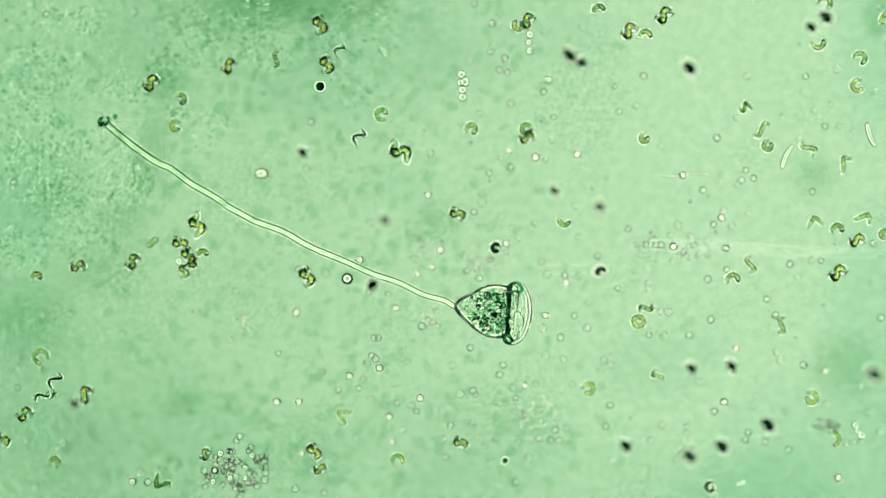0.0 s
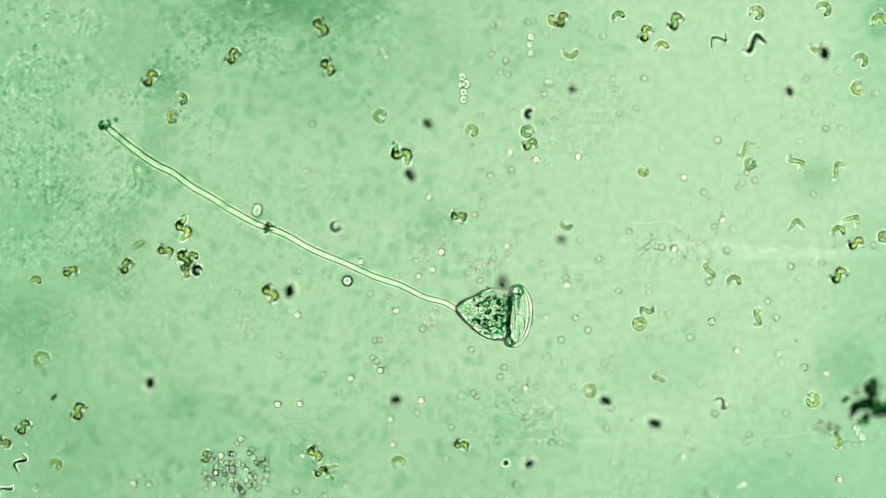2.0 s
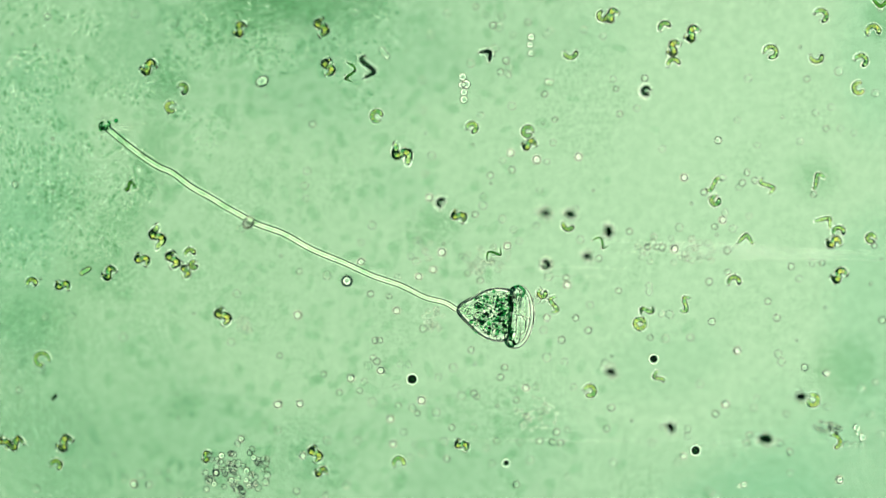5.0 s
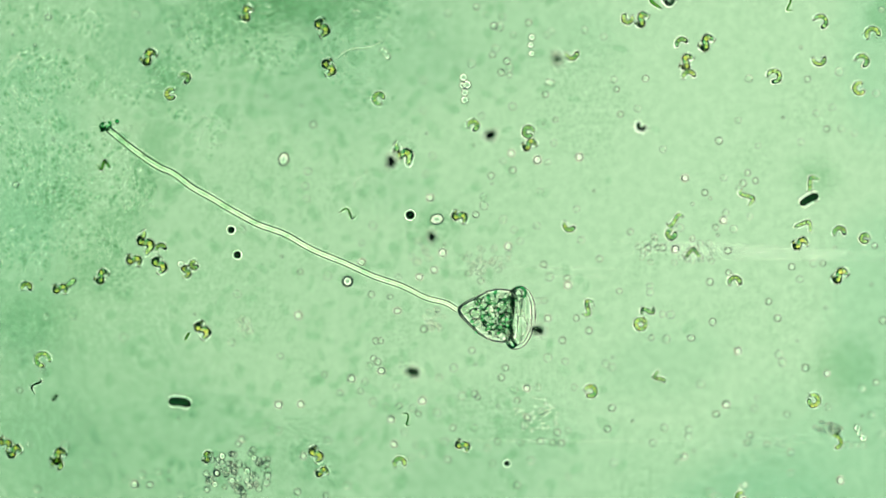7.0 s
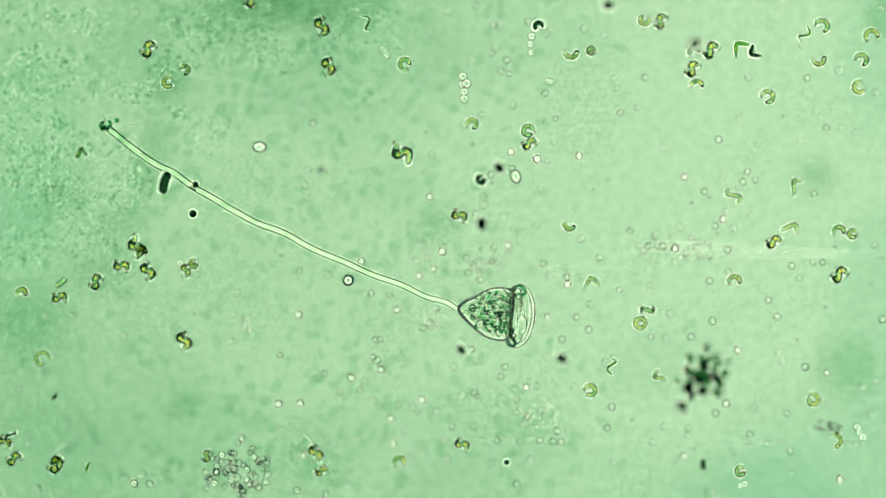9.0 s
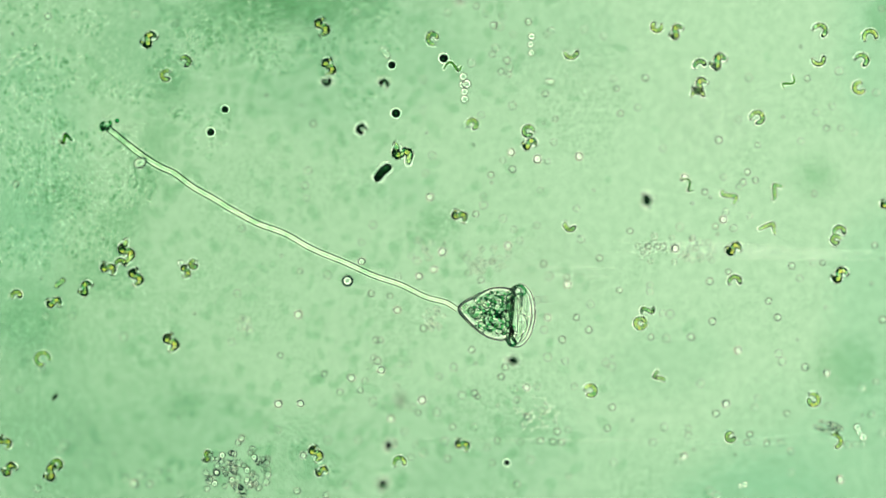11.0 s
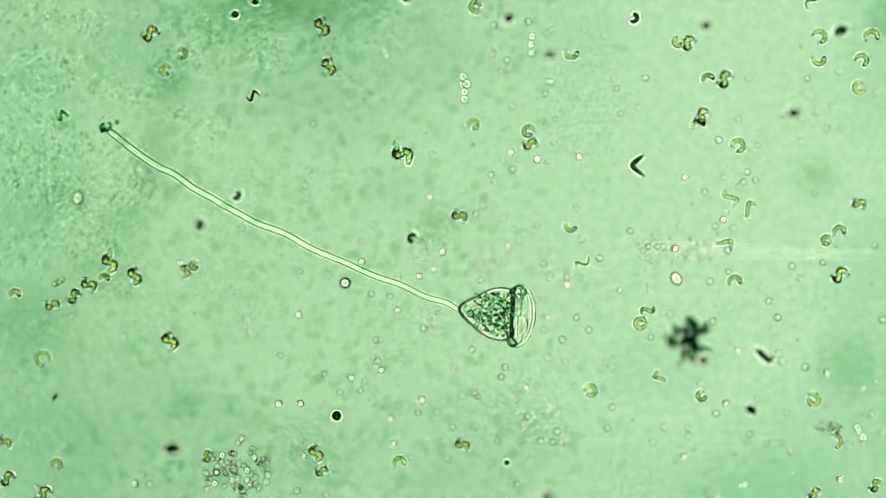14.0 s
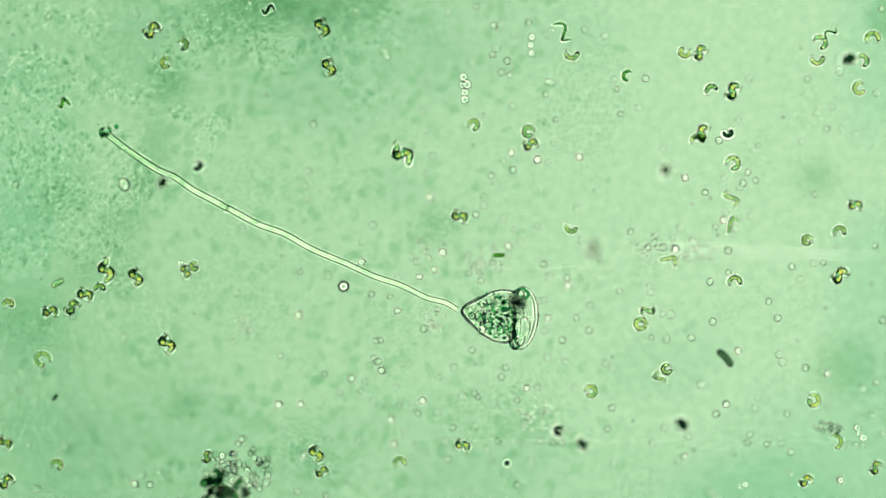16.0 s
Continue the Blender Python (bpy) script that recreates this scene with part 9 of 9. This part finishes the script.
    walk(cell_214, glide((0, 1445, 962, -0.05, 70), (4.3, 1445, 962, -0.05, 70), (4.6, 1352, 857, -0.05, 70), (5, 1158, 636, -0.05, 100), (5.33, 897, 609, -0.05, 121), (5.63, 748, 675, -0.05, 156), (6.03, 701, 836, -0.05, 156), (6.33, 680, 908, 1.8, 156), (7.03, 663, 971, 1.8, 156), (16, 663, 971, 1.8, 156)))
    walk(cell_215, glide((0, 1117, -88, 0.131, 82), (3.9, 1117, -88, 0.131, 82), (4.2, 1093, 29, 0.131, 82), (4.7, 1049, 253, 0.131, 60), (5.1, 910, 401, 0.131, 29), (5.4, 682, 413, 0.131, -12), (5.8, 554, 230, 0.131, -39), (6.2, 571, 22, 0.131, -39), (6.5, 579, -78, 0.131, -39), (16, 579, -78, 0.131, -39)))
    walk(cell_216, glide((0, 1207, 965, 1.8, 12), (3.57, 1207, 965, 1.8, 12), (4.27, 914, 581, 1.8, 12), (4.57, 867, 520, 0.043, 12), (4.87, 790, 419, 0.043, -12), (5.27, 779, 238, 0.043, -20), (5.67, 801, 81, 0.043, -20), (5.97, 810, 10, 1.8, -20), (6.67, 822, -77, 1.8, -20), (16, 822, -77, 1.8, -20)))
    walk(cell_217, glide((0, 1557, 955, 0.072, 41), (4.4, 1557, 955, 0.072, 41), (4.7, 1465, 877, 0.072, 41), (5.2, 1282, 721, 0.072, 49), (5.6, 1084, 613, 0.072, 62), (5.9, 898, 581, 0.072, 86), (6.2, 736, 653, 0.072, 86), (6.5, 639, 696, 1.8, 86), (7.2, 60, 953, 1.8, 86), (16, 60, 953, 1.8, 86)))
    walk(cell_218, glide((0, 492, 966, 1.8, 5), (3.47, 492, 966, 1.8, 5), (4.17, 736, 343, 1.8, 5), (4.47, 761, 277, -0.004, 5), (4.87, 818, 132, -0.004, -31), (5.37, 1024, 70, -0.004, -66), (5.87, 1211, 193, -0.004, -98), (6.27, 1238, 325, -0.004, -98), (6.57, 1250, 384, 1.8, -98), (7.27, 1365, 952, 1.8, -98), (16, 1365, 952, 1.8, -98)))
    walk(cell_219, glide((0, 1364, -76, 1.8, 4), (3.3, 1364, -76, 1.8, 4), (4, 1334, -19, 1.8, 4), (4.3, 1290, 66, -0.017, 4), (4.8, 1169, 302, -0.017, -12), (5.13, 975, 467, -0.017, -44), (5.43, 756, 446, -0.017, -86), (5.8, 675, 269, -0.017, -117), (6.2, 744, 80, -0.017, -117), (6.5, 775, -5, 1.8, -117), (7.2, 799, -70, 1.8, -117), (16, 799, -70, 1.8, -117)))
    walk(cell_220, glide((0, 1376, 954, -0.05, 32), (4.53, 1376, 954, -0.05, 32), (4.83, 1304, 884, -0.05, 32), (5.23, 1102, 686, -0.05, 57), (5.6, 852, 645, -0.05, 91), (5.9, 725, 753, -0.05, 109), (6.3, 664, 886, -0.05, 109), (6.6, 631, 959, -0.05, 109), (16, 631, 959, -0.05, 109)))
    walk(cell_221, glide((0, 1178, -77, 1.8, 73), (3.2, 1178, -77, 1.8, 73), (3.9, 1160, 32, 1.8, 73), (4.2, 1148, 100, 0.093, 73), (4.7, 1117, 289, 0.093, 55), (5.1, 987, 473, 0.093, 14), (5.4, 771, 459, 0.093, -25), (5.8, 652, 256, 0.093, -40), (6.2, 619, 62, 0.093, -40), (6.5, 604, -25, 1.8, -40), (7.2, 596, -76, 1.8, -40), (16, 596, -76, 1.8, -40)))
    walk(cell_222, glide((0, 1398, 967, 1.8, 9), (4, 1398, 967, 1.8, 9), (4.7, 1016, 526, 1.8, 9), (5, 966, 468, 0.043, 9), (5.3, 882, 371, 0.043, -15), (5.7, 858, 176, 0.043, -30), (6.1, 896, 24, 0.043, -30), (6.4, 921, -73, 0.043, -30), (16, 921, -73, 0.043, -30)))
    walk(cell_223, glide((0, 1530, 962, 0.072, 0), (4.1, 1530, 962, 0.072, 0), (4.4, 1425, 902, 0.072, 0), (4.9, 1221, 786, 0.072, -3), (5.3, 1045, 669, 0.072, 12), (5.6, 819, 620, 0.072, 37), (5.9, 665, 687, 0.072, 37), (6.2, 573, 727, 1.8, 37), (6.9, 42, 959, 1.8, 37), (16, 42, 959, 1.8, 37)))
    walk(cell_224, glide((0, 1366, -74, 1.8, 10), (8.27, 1366, -74, 1.8, 10), (8.93, 1332, -25, 1.8, 10), (9.27, 1273, 56, -0.05, 10), (9.73, 1111, 283, -0.05, 5), (10.1, 980, 427, -0.05, -29), (10.4, 726, 424, -0.05, -72), (10.73, 644, 262, -0.05, -108), (11.13, 729, 68, -0.05, -108), (11.47, 767, -19, 1.8, -108), (12.13, 793, -79, 1.8, -108), (16, 793, -79, 1.8, -108)))
    walk(cell_225, glide((0, 1396, 966, 0.126, 39), (9.27, 1396, 966, 0.126, 39), (9.57, 1299, 864, 0.126, 39), (9.97, 1124, 681, 0.126, 66), (10.33, 844, 644, 0.126, 89), (10.63, 731, 698, 0.126, 122), (11.03, 675, 875, 0.126, 122), (11.33, 645, 970, 0.126, 122), (16, 645, 970, 0.126, 122)))
    walk(cell_226, glide((0, 1243, -70, 1.8, 15), (8.17, 1243, -70, 1.8, 15), (8.87, 1222, 23, 1.8, 15), (9.17, 1203, 105, 0.039, 15), (9.67, 1151, 333, 0.039, -8), (10.07, 1013, 471, 0.039, -41), (10.37, 794, 458, 0.039, -81), (10.77, 694, 288, 0.039, -98), (11.17, 673, 72, 0.039, -98), (11.47, 664, -25, 1.8, -98), (12.17, 658, -87, 1.8, -98), (16, 658, -87, 1.8, -98)))
    walk(cell_227, glide((0, 1384, 955, 1.8, 62), (8.3, 1384, 955, 1.8, 62), (9, 900, 539, 1.8, 62), (9.3, 853, 498, 0.089, 62), (9.6, 775, 431, 0.089, 32), (10, 752, 215, 0.089, 24), (10.4, 766, 56, 0.089, 24), (10.7, 772, -15, 1.8, 24), (11.4, 778, -83, 1.8, 24), (16, 778, -83, 1.8, 24)))
    walk(cell_228, glide((0, 1618, 952, -0.013, 72), (9, 1618, 952, -0.013, 72), (9.43, 1456, 873, -0.013, 72), (9.93, 1261, 778, -0.013, 66), (10.33, 1054, 635, -0.013, 86), (10.63, 880, 615, -0.013, 110), (10.93, 731, 695, -0.013, 110), (11.23, 642, 743, 1.8, 110), (11.93, 238, 960, 1.8, 110), (16, 238, 960, 1.8, 110)))
    walk(cell_229, glide((0, 300, 955, 1.8, 47), (8.3, 300, 955, 1.8, 47), (9, 692, 335, 1.8, 47), (9.3, 727, 278, -0.013, 47), (9.7, 806, 153, -0.013, 23), (10.2, 997, 70, -0.013, -16), (10.7, 1187, 189, -0.013, -49), (11.1, 1219, 363, -0.013, -49), (11.4, 1233, 441, 1.8, -49), (12.1, 1327, 953, 1.8, -49), (16, 1327, 953, 1.8, -49)))
    walk(cell_230, glide((0, 1472, -80, 1.8, 12), (8.17, 1472, -80, 1.8, 12), (8.87, 1412, 5, 1.8, 12), (9.17, 1357, 83, -0.05, 12), (9.67, 1204, 302, -0.05, 4), (10.03, 1038, 462, -0.05, -34), (10.33, 815, 418, -0.05, -74), (10.67, 741, 240, -0.05, -104), (11.07, 796, 89, -0.05, -104), (11.37, 821, 21, 1.8, -104), (12.07, 858, -80, 1.8, -104), (16, 858, -80, 1.8, -104)))
    walk(cell_231, glide((0, 1397, 956, 0.093, 51), (9.5, 1397, 956, 0.093, 51), (9.8, 1322, 889, 0.093, 51), (10.2, 1096, 687, 0.093, 72), (10.57, 869, 640, 0.093, 102), (10.87, 721, 729, 0.093, 130), (11.27, 664, 898, 0.093, 130), (11.57, 645, 955, 0.093, 130), (16, 645, 955, 0.093, 130)))
    walk(cell_232, glide((0, 1148, -75, 1.8, 58), (8.2, 1148, -75, 1.8, 58), (8.9, 1137, -15, 1.8, 58), (9.2, 1123, 62, 0.039, 58), (9.7, 1084, 278, 0.039, 37), (10.1, 955, 430, 0.039, -1), (10.4, 742, 413, 0.039, -32), (10.8, 601, 254, 0.039, -55), (11.2, 573, 56, 0.039, -55), (11.5, 560, -33, 1.8, -55), (12.2, 553, -83, 1.8, -55), (16, 553, -83, 1.8, -55)))
    walk(cell_233, glide((0, 1367, 965, 1.8, 33), (8.8, 1367, 965, 1.8, 33), (9.5, 931, 473, 1.8, 33), (9.8, 902, 441, 0.081, 33), (10.1, 855, 388, 0.081, 10), (10.5, 823, 193, 0.081, 3), (10.9, 829, -8, 0.081, 3), (11.2, 831, -88, 0.081, 3), (16, 831, -88, 0.081, 3)))
    walk(cell_234, glide((0, 1645, 949, -0.05, 31), (8.83, 1645, 949, -0.05, 31), (9.2, 1487, 862, -0.05, 31), (9.7, 1265, 741, -0.05, 33), (10.1, 1076, 652, -0.05, 44), (10.4, 874, 617, -0.05, 62), (10.7, 721, 660, -0.05, 62), (11, 629, 686, 1.8, 62), (11.7, -88, 887, 1.8, 62), (16, -88, 887, 1.8, 62)))


motions()
